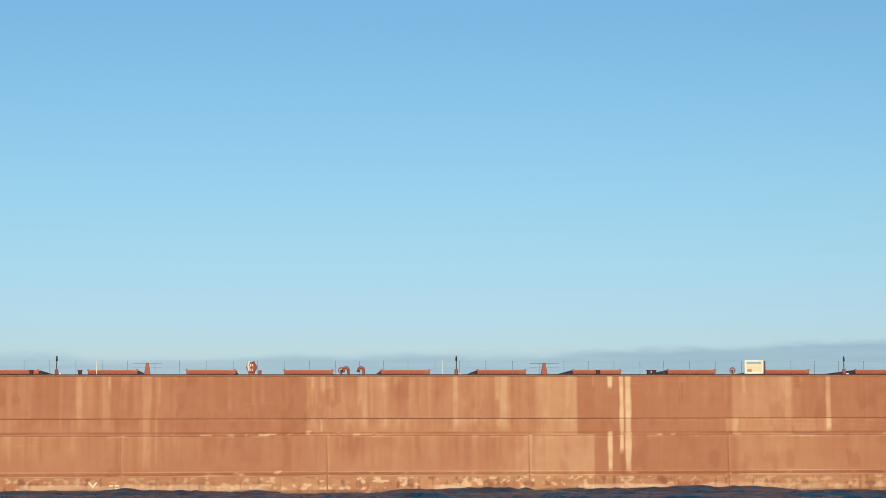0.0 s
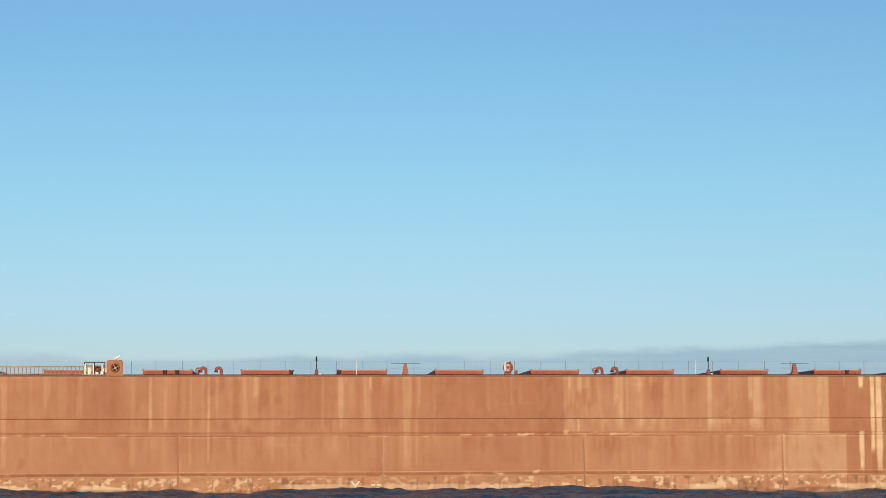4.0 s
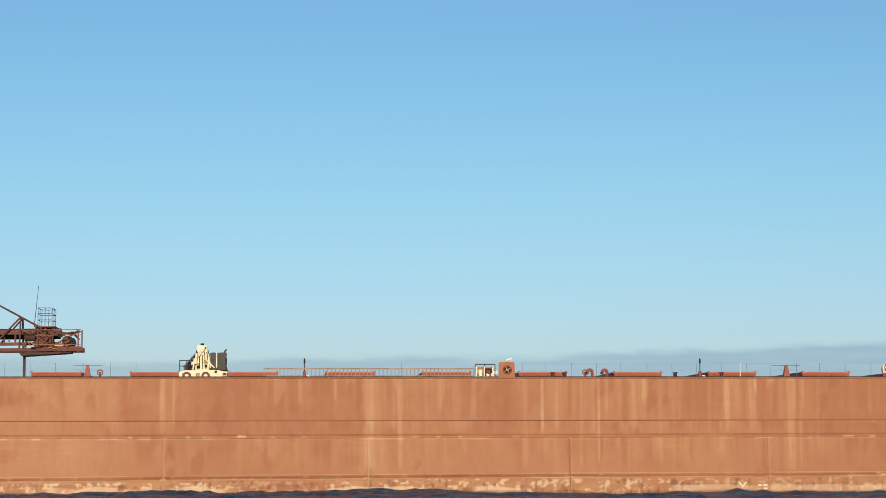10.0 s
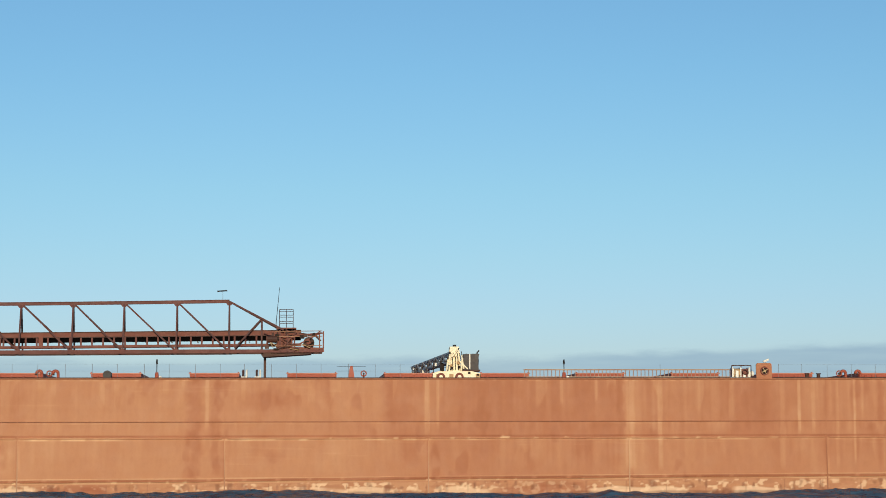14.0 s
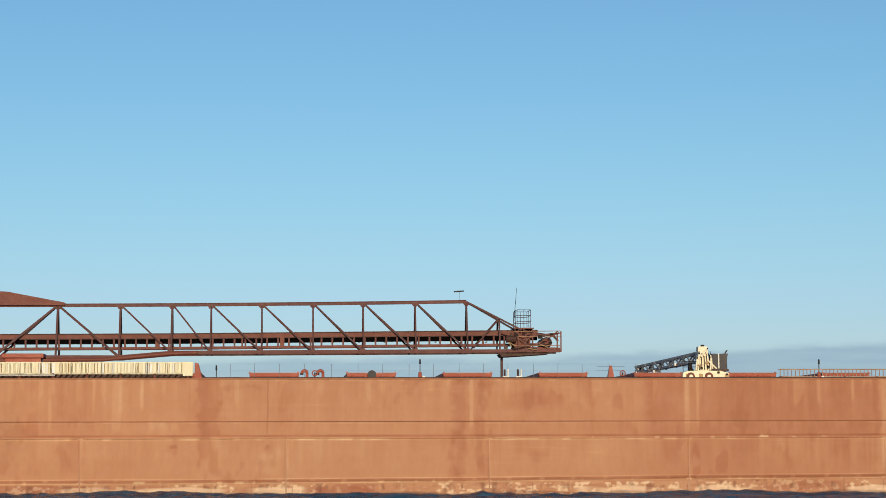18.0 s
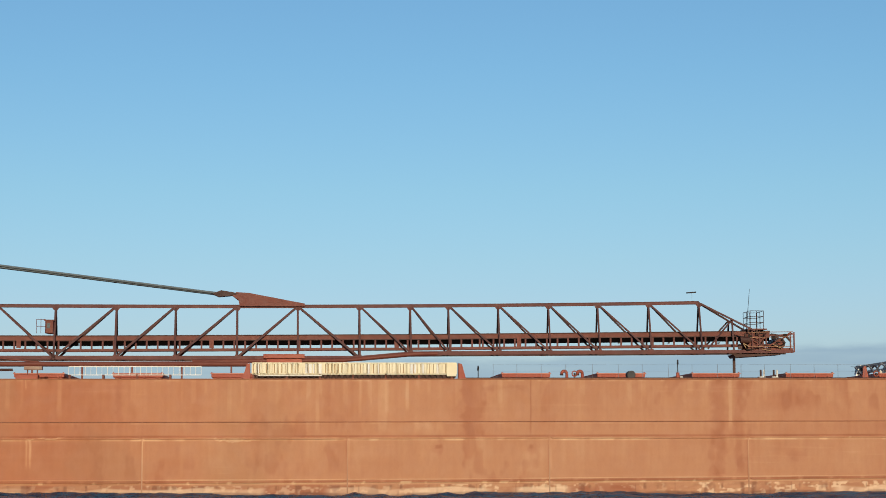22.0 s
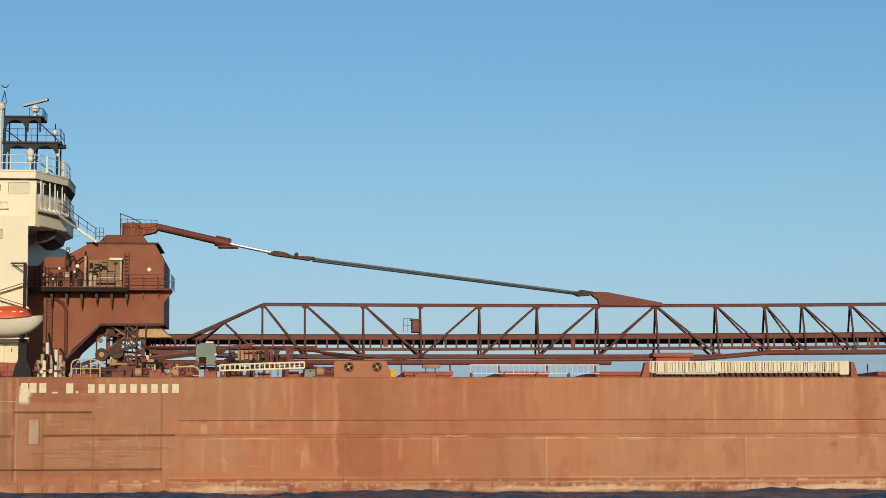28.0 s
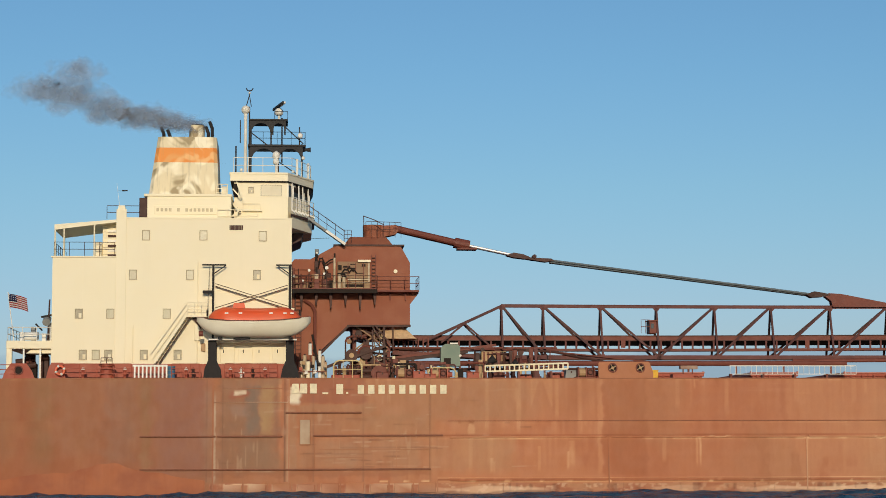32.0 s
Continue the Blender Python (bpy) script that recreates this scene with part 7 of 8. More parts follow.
for u in (-168.4, -167.4, -165.2, -164.2, -163.7):
    part("reflector", box(bm_new(), u, u + 0.25, -0.4, -0.3, 12.98, 13.08), WHITE, boat)
for u in (-168.9, -163.8):
    part("skid", beam(bm_new(), (u, 0.75, 11.28), (u + 0.3, 0.75, 11.28), 1.6, 0.12), BLACK, boat)
part("propeller_guard", tube(bm_new(), (-170.3, 0.75, 11.6), (-170.0, 0.75, 11.6), 0.2, 10), BROWN, boat)
part("lifting_hook", tube(bm_new(), (-169.7, 0.75, 12.9), (-169.7, 0.75, 13.35), 0.07, 6), BLACK, boat)
part("lifting_hook", tube(bm_new(), (-163.0, 0.75, 12.9), (-163.0, 0.75, 13.35), 0.07, 6), BLACK, boat)
cradle = thing("boat_cradle", -166.4, 1.6, 11.15, "dark boat cradle beam under the keel", "cradle")
part("beam", beam(bm_new(), (-169.6, 1.2, 11.2), (-163.2, 1.2, 11.2), 0.5, 0.1), WHITE, cradle)
part("chock", box(bm_new(), -167.8, -166.6, 0.5, 1.4, 11.2, 11.3), BLACK, cradle)

# ---- the stern ----
stern = thing("stern_platform", -183, 4, DECK, "white stern platform with rails behind the deckhouse", "platform")
part("platform", box(bm_new(), -184.4, -181.1, 3.2, 12, 10.62, 11.22, 0.03), CREAM, stern)
part("corner_post", box(bm_new(), -184.38, -183.98, 3.22, 3.6, DECK, 10.62, 0.02), CREAM, stern)
for u in (-183.2, -182.0):
    part("post", box(bm_new(), u, u + 0.12, 3.3, 3.45, DECK, 10.9), WHITE, stern)
part("shade", prism(bm_new(), [(-183.0, 10.3), (-181.1, 10.3), (-181.1, 10.85), (-182.3, 10.85)], 3.6, 6), CREAM, stern)
railing(stern, [(-184.3, 3.3, 11.2), (-181.2, 3.3, 11.2)], 1.0, 1.0, 0.03, WHITE, 2)
railing(stern, [(-184.3, 3.3, 11.2), (-184.3, 11, 11.2)], 1.0, 1.6, 0.03, WHITE, 2)
part("searchlight", tube(bm_new(), (-181.6, 3.8, 12.6), (-181.6, 4.4, 12.9), 0.3, 12), GREY, stern)
part("mast_post", tube(bm_new(), (-181.5, 4, 11.2), (-181.4, 4, 14.3), 0.06, 8), DARKBROWN, stern)
part("mast_arm", beam(bm_new(), (-182.0, 4, 13.0), (-181.2, 4, 13.15), 0.1, 0.14), BLACK, stern)
part("cleat", beam(bm_new(), (-182.4, 4, 12.5), (-181.9, 4, 12.0), 0.12, 0.12), BLACK, stern)
part("raft", tube(bm_new(), (-183.2, 4.2, 11.6), (-182.2, 4.2, 11.6), 0.3, 14), WHITE, stern, "white life raft canister")
for u, v, w, mat in ((-183.6, 5.0, 9.9, DARKBROWN), (-182.7, 4.6, 9.6, SOOT_SHADE), (-181.9, 5.2, 10.2, DARKBROWN), (-183.1, 6.5, 10.4, BROWN)):
    part("mooring_gear", box(bm_new(), u - 0.35, u + 0.35, v, v + 0.8, DECK, w, 0.05), mat, stern)
    part("gear_drum", tube(bm_new(), (u - 0.3, v - 0.1, w - 0.2), (u + 0.35, v - 0.1, w - 0.1), 0.22, 12), DARKBROWN, stern)
for u, w in ((-183.4, 11.9), (-182.6, 12.3), (-181.8, 11.8), (-181.4, 12.6)):
    part("light_box", box(bm_new(), u - 0.16, u + 0.16, 4.2, 4.6, 11.2, w, 0.03), WHITE if w < 12 else GREY, stern)
staff = thing("ensign", -184.0, 4.0, 11.2, "small red, white and blue striped ensign on a leaning staff", "flag")
part("staff", tube(bm_new(), (-183.95, 4, 11.2), (-184.45, 4, 14.85), 0.035, 6), WHITE, staff)
FLAGRED, FLAGBLUE, FLAGWHITE = plain("flag red", (0.33, 0.03, 0.035), 0.8), plain("flag blue", (0.018, 0.022, 0.07), 0.8), plain("flag white", (0.55, 0.53, 0.50), 0.8)


def cloth(name, f0, f1, g0, g1, mat, proud=0.0):
    """A strip of the flag from f0 to f1 along the fly and g0 to g1 down the hoist, in its frozen wave."""
    bm = bm_new()
    n = 10
    a = []
    for i in range(n + 1):
        f = f0 + (f1 - f0) * i / n
        for g in (g0, g1):
            a.append(bm.verts.new((-184.42 + 1.35 * f + 0.13 * g, 4 - proud - 0.10 * math.sin(7 * f + 2 * g), 14.72 - 0.12 * f - 0.22 * f * f - 1.0 * g)))
    for i in range(n):
        bm.faces.new((a[2 * i], a[2 * i + 1], a[2 * i + 3], a[2 * i + 2]))
    r = bmesh.ops.extrude_face_region(bm, geom=list(bm.faces))
    bmesh.ops.translate(bm, verts=[x for x in r["geom"] if isinstance(x, bmesh.types.BMVert)], vec=(0, 0.012, 0))
    part(name, bm, mat, staff, "", True)


for k in range(13):
    cloth("stripe", 0.42 if k < 7 else 0.0, 1.0, k / 13, (k + 1) / 13, FLAGRED if k % 2 == 0 else FLAGWHITE)
cloth("canton", 0.0, 0.42, 0.0, 7 / 13, FLAGBLUE)
bm = bm_new()
for i in range(4):
    for j in range(3):
        f, g = 0.06 + 0.1 * i, 0.08 + 0.15 * j
        box(bm, -184.42 + 1.35 * f + 0.13 * g - 0.025, -184.42 + 1.35 * f + 0.13 * g + 0.025, 3.985 - 0.10 * math.sin(7 * f + 2 * g), 4 - 0.10 * math.sin(7 * f + 2 * g), 14.72 - 0.12 * f - 0.22 * f * f - g - 0.025, 14.72 - 0.12 * f - 0.22 * f * f - g + 0.025)
part("star_dots", bm, FLAGWHITE, staff)

# ---- smoke from the funnel: many thin torn veils ----
def smoke_mat():
    m, n, l, b = nodes_of("grey smoke")
    c, flat, d, oi, far = n.new("ShaderNodeTexCoord"), n.new("ShaderNodeVectorMath"), n.new("ShaderNodeVectorMath"), n.new("ShaderNodeObjectInfo"), n.new("ShaderNodeVectorMath")
    flat.operation, d.operation, far.operation = "MULTIPLY", "DISTANCE", "ADD"
    l.new(c.outputs["Generated"], flat.inputs[0])
    flat.inputs[1].default_value = (1, 0, 1)
    l.new(flat.outputs[0], d.inputs[0])
    d.inputs[1].default_value = (0.5, 0, 0.5)
    l.new(c.outputs["Object"], far.inputs[0])
    l.new(math_node(n, l, "MULTIPLY", oi.outputs["Random"], 60.0), far.inputs[1])
    billow = n.new("ShaderNodeTexNoise")
    billow.inputs["Scale"].default_value, billow.inputs["Detail"].default_value, billow.inputs["Roughness"].default_value = 0.9, 5, 0.55
    l.new(far.outputs[0], billow.inputs["Vector"])
    reach = math_node(n, l, "ADD", d.outputs["Value"], ramp(n, l, billow.outputs[0], 0.25, 0.75, -0.09, 0.16))
    a = ramp(n, l, reach, 0.48, 0.10, 0, 0.50)
    df, tl, tr, m1, m2 = (n.new("ShaderNode" + k) for k in ("BsdfDiffuse", "BsdfTranslucent", "BsdfTransparent", "MixShader", "MixShader"))
    for k in (df, tl):
        k.inputs[0].default_value = (0.36, 0.41, 0.49, 1)
    m1.inputs[0].default_value = 0.35
    l.new(df.outputs[0], m1.inputs[1])
    l.new(tl.outputs[0], m1.inputs[2])
    l.new(a, m2.inputs[0])
    l.new(tr.outputs[0], m2.inputs[1])
    l.new(m1.outputs[0], m2.inputs[2])
    l.new(m2.outputs[0], n["Material Output"].inputs[0])
    return m


SMOKE = smoke_mat()
smoke = thing("smoke_plume", -171.1, 13, 28.6, "grey smoke trailing aft from the funnel", "smoke")
PUFFS = []
random.seed(11)


def puff(i, born, r, drop, pace):
    """A thin lens of smoke, its sheet gently crumpled."""
    bm = bm_new()
    turn = Euler((radians(90 + random.uniform(-14, 4)), radians(random.uniform(-12, 22)), radians(random.uniform(-12, 22)))).to_matrix()
    mid = bm.verts.new((0, 0, 0))
    rings = []
    for j in range(1, 7):
        row = []
        for k in range(22):
            a = 2 * math.pi * k / 22
            p = Vector((1.55 * r * j / 6 * math.cos(a), 0.85 * r * j / 6 * math.sin(a), 0))
            p.z = 0.22 * r * noise.noise(Vector((p.x / r, p.y / r, i * 0.7)) * 1.9)
            row.append(bm.verts.new(turn @ p))
        rings.append(row)
    for k in range(22):
        bm.faces.new((mid, rings[0][k], rings[0][(k + 1) % 22]))
        for x, y in zip(rings, rings[1:]):
            bm.faces.new((x[k], y[k], y[(k + 1) % 22], x[(k + 1) % 22]))
    me = bpy.data.meshes.new("puff")
    bm.to_mesh(me)
    bm.free()
    for p in me.polygons:
        p.use_smooth = True
    me.materials.append(SMOKE)
    ob = new("puff", me)
    ob.parent = smoke
    lift = 1 + 1.1 * math.exp(-((born - 28.62) / 0.25) ** 2)
    PUFFS.append((ob, born, drop, lift, pace, i))


for i in range(25):
    born = 27.5 + 4.5 * i / 24
    neck = 1 - 0.45 * math.exp(-((born - 29.5) / 0.22) ** 2)
    puff(i, born, random.uniform(1.55, 2.0) * neck, random.uniform(-0.45, 0.35), random.uniform(0.96, 1.04))
for i in range(9):
    born = 27.6 + 4.2 * i / 8
    puff(40 + i, born, random.uniform(0.7, 1.05), -0.95 if i % 2 else 0.8, random.uniform(0.9, 1.08))


# ---- things on deck ----
lamp = thing("deck_lamp", -27.85, 1.0, DECK, "slim dark deck lamp on a stubby red base", "lamp", "deck lamps")
part("base", tube(bm_new(), (-27.85, 1, DECK), (-27.85, 1, DECK + 0.5), 0.16, 10, 0.12), RED, lamp)
part("pole", tube(bm_new(), (-27.85, 1, DECK + 0.5), (-27.85, 1, 9.5), 0.035, 6), BLACK, lamp)
part("head", tube(bm_new(), (-27.85, 1, 9.45), (-27.85, 1, 9.8), 0.075, 8, 0.05), BLACK, lamp)
part("junction_box", box(bm_new(), -27.7, -27.5, 0.9, 1.1, DECK + 0.02, DECK + 0.22, 0.02), WHITE, lamp)
for u in (-57.02, 1.07, 30.0, -86.72, -101.53):
    again(lamp, u, 1.0, DECK if u != -101.53 else DECK - 0.45)

cone = thing("signal_cone", -21.37, 1.0, DECK, "tall red steel cone with thin cross wires", "deck fitting", "red cones along the deck")
part("cone", upright(bm_new(), [(-21.62, 0.75), (-21.12, 0.75), (-21.12, 1.25), (-21.62, 1.25)], DECK, 9.33, 0.36), RED, cone)
part("foot", box(bm_new(), -21.8, -20.94, 0.6, 1.4, DECK, DECK + 0.08, 0.01), RED, cone)
for w in (9.28, 8.95):
    part("cross_wire", tube(bm_new(), (-22.4, 1, w), (-20.3, 1, w), 0.012, 5), BLACK, cone)
for u in (7.55, -72.65):
    again(cone, u, 1.0, DECK)

reel = thing("hose_reel", -13.85, 0.9, DECK, "red and white fire hose reel on a stand", "hose reel")
part("stand", box(bm_new(), -14.1, -13.6, 0.8, 1.1, DECK, DECK + 0.3, 0.02), RED, reel)
part("drum", tube(bm_new(), (-13.85, 0.8, 8.98), (-13.85, 1.15, 8.98), 0.24, 16), WHITE, reel)
for du in (-0.2, 0.17):
    part("hose_end", pipe(bm_new(), [(-13.85 + du, 0.7, 8.7), (-13.85 + 1.3 * du, 0.7, 9.1), (-13.85 + 0.8 * du, 0.7, 9.42)], 0.07, 8), WHITE if du < 0 else RED, reel)
part("rim", ring(bm_new(), (-13.85, 0.78, 8.98), 0.32, 0.07), RED, reel)
for k in range(4):
    a = k * math.pi / 4
    part("spoke", beam(bm_new(), (-13.85 - 0.3 * math.cos(a), 0.76, 8.98 - 0.3 * math.sin(a)), (-13.85 + 0.3 * math.cos(a), 0.76, 8.98 + 0.3 * math.sin(a)), 0.04, 0.06), RED, reel)
part("valve", tube(bm_new(), (-13.25, 0.9, DECK), (-13.25, 0.9, DECK + 0.42), 0.12, 8), RED, reel)

goose = thing("gooseneck_vent", -36.06, 1.2, DECK, "dull red gooseneck vent pipe", "vent", "gooseneck vents")
part("stem", tube(bm_new(), (-35.86, 1.2, DECK), (-35.86, 1.2, DECK + 0.42), 0.11, 10), RED, goose)
part("neck", pipe(bm_new(), [(-36.05 + 0.19 * math.cos(math.pi * k / 8), 1.2, DECK + 0.42 + 0.2 * math.sin(math.pi * k / 8)) for k in range(9)], 0.11, 10), RED, goose, "", True)
part("mouth", tube(bm_new(), (-36.24, 1.2, DECK + 0.42), (-36.25, 1.2, DECK + 0.3), 0.13, 10), DARKBROWN, goose)
for u in (-34.95, -7.02, -5.9, -95.16, -94.0):
    again(goose, u, 1.2, DECK)
wheel = thing("deck_valve", -36.4, 1.1, DECK, "small rusty valve wheel on a stem", "valve", "valve wheels along the deck")
part("stem", tube(bm_new(), (-36.4, 1.1, DECK), (-36.4, 1.1, DECK + 0.35), 0.06, 8), DARKBROWN, wheel)
part("rim", ring(bm_new(), (-36.4, 1.05, DECK + 0.42), 0.19, 0.045, 14), RED, wheel)
part("hub", tube(bm_new(), (-36.4, 1.0, DECK + 0.42), (-36.4, 1.15, DECK + 0.42), 0.07, 8), DARKBROWN, wheel)
for u in (21.6, -7.35, -71.75, -94.4):
    again(wheel, u, 1.1, DECK)

bollard = thing("bollard", 15.35, 1.2, DECK, "dark red mooring bollard with a flat cap", "bollard", "bollards along the deck")
part("post", tube(bm_new(), (15.35, 1.2, DECK), (15.35, 1.2, DECK + 0.38), 0.14, 12), DARKBROWN, bollard)
part("cap", tube(bm_new(), (15.35, 1.2, DECK + 0.38), (15.35, 1.2, DECK + 0.44), 0.19, 12), DARKBROWN, bollard)
part("foot", box(bm_new(), 15.1, 15.6, 0.95, 1.45, DECK, DECK + 0.04), RED, bollard)
for u in (15.75, -29.67, 11.57, -38.8, -37.93, -26.2):
    again(bollard, u, 1.2, DECK)

sign = thing("framed_board", 23.1, 0.7, DECK, "open white frame with a low beige panel at the deck edge", "board")
bm = bm_new()
for a in ((22.4, 22.56, 8.5, 9.52), (23.66, 23.82, 8.5, 9.52), (22.56, 23.66, 9.36, 9.52), (22.56, 23.66, 8.5, 8.64)):
    box(bm, a[0], a[1], 0.6, 0.75, a[2], a[3], 0.015)
part("frame", bm, WHITE, sign)
part("panel", box(bm_new(), 22.56, 23.66, 0.68, 0.74, 8.64, 9.22), LADDER, sign, "faded beige panel")
part("plate", box(bm_new(), 22.62, 22.95, 0.64, 0.68, 8.66, 8.85), TAN, sign)
for u in (22.42, 23.7):
    part("leg", box(bm_new(), u, u + 0.1, 0.62, 0.74, DECK, 8.5), DARKBROWN, sign)
part("stay", box(bm_new(), 23.9, 23.98, 0.6, 0.8, DECK, 9.45), BROWN, sign)

pole = thing("white_post", -24.95, 0.5, DECK, "single white post at the deck edge", "post", "posts at the deck edge")
part("post", tube(bm_new(), (-24.95, 0.5, DECK), (-24.95, 0.5, 9.5), 0.035, 6), WHITE, pole)
part("foot", box(bm_new(), -25.1, -24.8, 0.4, 0.6, DECK, DECK + 0.03), WHITE, pole)
again(pole, 0.0, 0.5, DECK)

vent = thing("vent_pair", -80.4, 1.0, DECK, "white mushroom vent with a dark pipe beside it", "vent", "white vents")
part("box", box(bm_new(), -80.65, -80.2, 0.8, 1.2, DECK, DECK + 0.2, 0.02), WHITE, vent)
part("pipe", tube(bm_new(), (-80.5, 1, DECK + 0.2), (-80.5, 1, 9.05), 0.075, 8), DARKBROWN, vent)
part("pipe", tube(bm_new(), (-80.25, 1, DECK + 0.15), (-80.25, 1, 9.05), 0.07, 8), WHITE, vent)
again(vent, -79.42, 1.0, DECK)
drum = thing("grey_drum", -90.25, 0.8, DECK, "dark grey round drum lying against the hatch", "drum")
part("shell", tube(bm_new(), (-90.25, 0.6, DECK + 0.32), (-90.25, 1.4, DECK + 0.32), 0.31, 18), TARP, drum)
part("chock", box(bm_new(), -90.5, -90.0, 0.7, 1.3, DECK, DECK + 0.06), DARKBROWN, drum)


RUSTPINK = paint("faded red-brown rail paint", (0.30, 0.17, 0.12), (0.42, 0.31, 0.23), 0.6, 0.3, 0.3)


def lying_ladder(name, u0, u1, w0, w1, v, pitch, mat, label, rail, rung, foot_mat=None, rise=0.0):
    """A ladder or gangway lying on its edge: rails, rungs, end fittings."""
    g = thing(name, (u0 + u1) / 2, v, w0, label, "gangway")
    part("top_rail", beam(bm_new(), (u0, v, w1), (u1, v, w1 + rise), rail, rail), mat, g)
    part("bottom_rail", beam(bm_new(), (u0, v, w0), (u1, v, w0 + rise), rail, rail), mat, g)
    part("back_rail", beam(bm_new(), (u0, v + 0.5, w1), (u1, v + 0.5, w1 + rise), rail, rail), mat, g)
    n = max(2, round((u1 - u0) / pitch))
    first = part("rung", beam(bm_new(), (u0, v, w0), (u0, v, w1), rung, rung), mat, g)
    for k in range(1, n + 1):
        kin(first, g, ((u1 - u0) * k / n, 0, rise * k / n))
    k = 0
    while u0 + 2.4 * k < u1:
        part("chock", box(bm_new(), u0 + 2.4 * k, u0 + 2.4 * k + 0.15, v - 0.05, v + 0.5, DECK, w0 + 0.02), foot_mat or BROWN, g)
        k += 1
    return g


lying_ladder("gangway_rail", -59.95, -44.65, 8.52, 9.06, 1.0, 0.29, RUSTPINK, "long brown handrail frame with close uprights laid along the deck", 0.07, 0.05)
g = lying_ladder("stowed_gangway", -118.0, -103.2, 8.72, 9.5, 0.25, 0.36, LADDER, "long cream stowed gangway with close ribs", 0.1, 0.1)
part("back_sheet", box(bm_new(), -118.0, -103.2, 0.42, 0.47, 8.75, 9.45), TAN, g)
mesh_rng = random.Random(8)
u = -117.9
while u < -103.9:
    wide = mesh_rng.uniform(0.13, 0.22)
    lean = mesh_rng.uniform(-0.02, 0.02)
    slat = prism(bm_new(), [(u, 8.70 + mesh_rng.uniform(-0.05, 0.03)), (u + wide, 8.70), (u + wide + lean, 9.50 - mesh_rng.uniform(0, 0.06)), (u + lean, 9.50)], 0.20, 0.24)
    part("slat", slat, mesh_rng.choice((LADDER, LADDER, CREAM, WHITE)), g)
    u += wide + mesh_rng.uniform(0.035, 0.07)
for u in [-117.8 + 0.41 * k for k in range(36)]:
    part("step_bracket", prism(bm_new(), [(u, 8.66), (u + 0.3, 8.66), (u + 0.18, 8.45), (u + 0.08, 8.45)], 0.2, 0.6), DARKBROWN, g)
part("kick_plate", box(bm_new(), -118.0, -103.3, 0.62, 0.68, DECK + 0.02, 8.74), DARKBROWN, g)
part("foot_rail", tube(bm_new(), (-117.6, 0.1, 8.6), (-113.0, 0.1, 8.6), 0.04, 6), WHITE, g)
part("end_frame", prism(bm_new(), [(-103.9, 8.55), (-103.2, 8.55), (-103.2, 9.5), (-103.9, 9.5)], 0.12, 0.18), LADDER, g)
for u, s in ((-118.15, -1), (-103.05, 1)):
    part("end_post", prism(bm_new(), [(u, DECK), (u + 0.55 * s, DECK), (u + 0.25 * s, 9.45), (u, 9.5)], 0.1, 0.9), RED, g)
lying_ladder("grey_gangway", -131.2, -121.7, 8.68, 9.3, 1.0, 0.4, WHITE, "pale grey lattice gangway lying on deck", 0.05, 0.028)
g = lying_ladder("cream_ladder", -149.45, -143.35, 8.86, 9.28, 0.7, 0.36, LADDER, "heavy cream ladder lying along the deck edge", 0.11, 0.10, rise=0.2)

locker = thing("red_deck_locker", -115.5, 10, DECK, "red deck locker with a flat lid, behind the gangway", "locker")
part("body", box(bm_new(), -117.0, -114.4, 3.4, 4.8, DECK, 9.98, 0.03), RED, locker)
part("lid", box(bm_new(), -117.25, -114.2, 3.2, 5.0, 9.98, 10.3, 0.03), RED, locker)
chest = thing("yellow_box", -136.9, 0.9, DECK, "small yellow box beside the chock plate", "box")
part("body", box(bm_new(), -137.1, -136.65, 0.7, 1.2, DECK, 8.9, 0.02), YELLOW, chest)
part("lid", box(bm_new(), -137.12, -136.63, 0.68, 1.22, 8.9, 8.97, 0.01), YELLOW, chest)
crate = thing("pink_crate", -134.4, 3.0, DECK, "faded red crate on deck", "crate")
part("body", box(bm_new(), -135.2, -133.6, 2.6, 3.6, DECK, 8.75, 0.02), RED, crate)
part("top", box(bm_new(), -134.6, -133.3, 2.6, 3.2, 9.12, 9.38, 0.02), RUSTPINK, crate)
for u in (-134.4, -133.7):
    part("leg", box(bm_new(), u, u + 0.08, 2.8, 2.9, 8.74, 9.13), BROWN, crate)
run = thing("deck_pipe", -138, 12.8, 10.0, "long red-brown service pipe on stools above the deck", "pipe")
part("pipe", tube(bm_new(), (-156, 14.45, 10.03), (-118.6, 14.45, 10.03), 0.2, 12), BROWN, run)
part("pipe", tube(bm_new(), (-156, 14.45, 9.58), (-137.0, 14.45, 9.58), 0.1, 8), DARKBROWN, run)
for k in range(10):
    part("stool", beam(bm_new(), (-155 + 3.9 * k, 14.45, DECK), (-155 + 3.9 * k, 14.45, 9.85), 0.14, 0.14), BROWN, run)

# deck crane, boom laid across the ship
crane = thing("deck_crane", -64.6, 6, DECK, "cream hatch crane with a grey boom laid across the deck", "crane")
part("chassis", prism(bm_new(), [(-66.35, 8.45), (-62.8, 8.45), (-62.75, 8.95), (-63.4, 9.12), (-65.9, 9.12), (-66.35, 8.98)], 5.6, 8.2), CREAM, crane)
for u in (-65.75, -64.35):
    part("wheel", tube(bm_new(), (u, 5.45, 8.68), (u, 5.75, 8.68), 0.32, 16), BROWN, crane)
    part("wheel_hub", tube(bm_new(), (u, 5.38, 8.68), (u, 5.5, 8.68), 0.15, 10), CREAM, crane)
for u in (-63.1, -65.1, -66.1):
    part("plate", box(bm_new(), u, u + 0.3, 5.53, 5.6, 8.5, 8.9), TAN, crane)
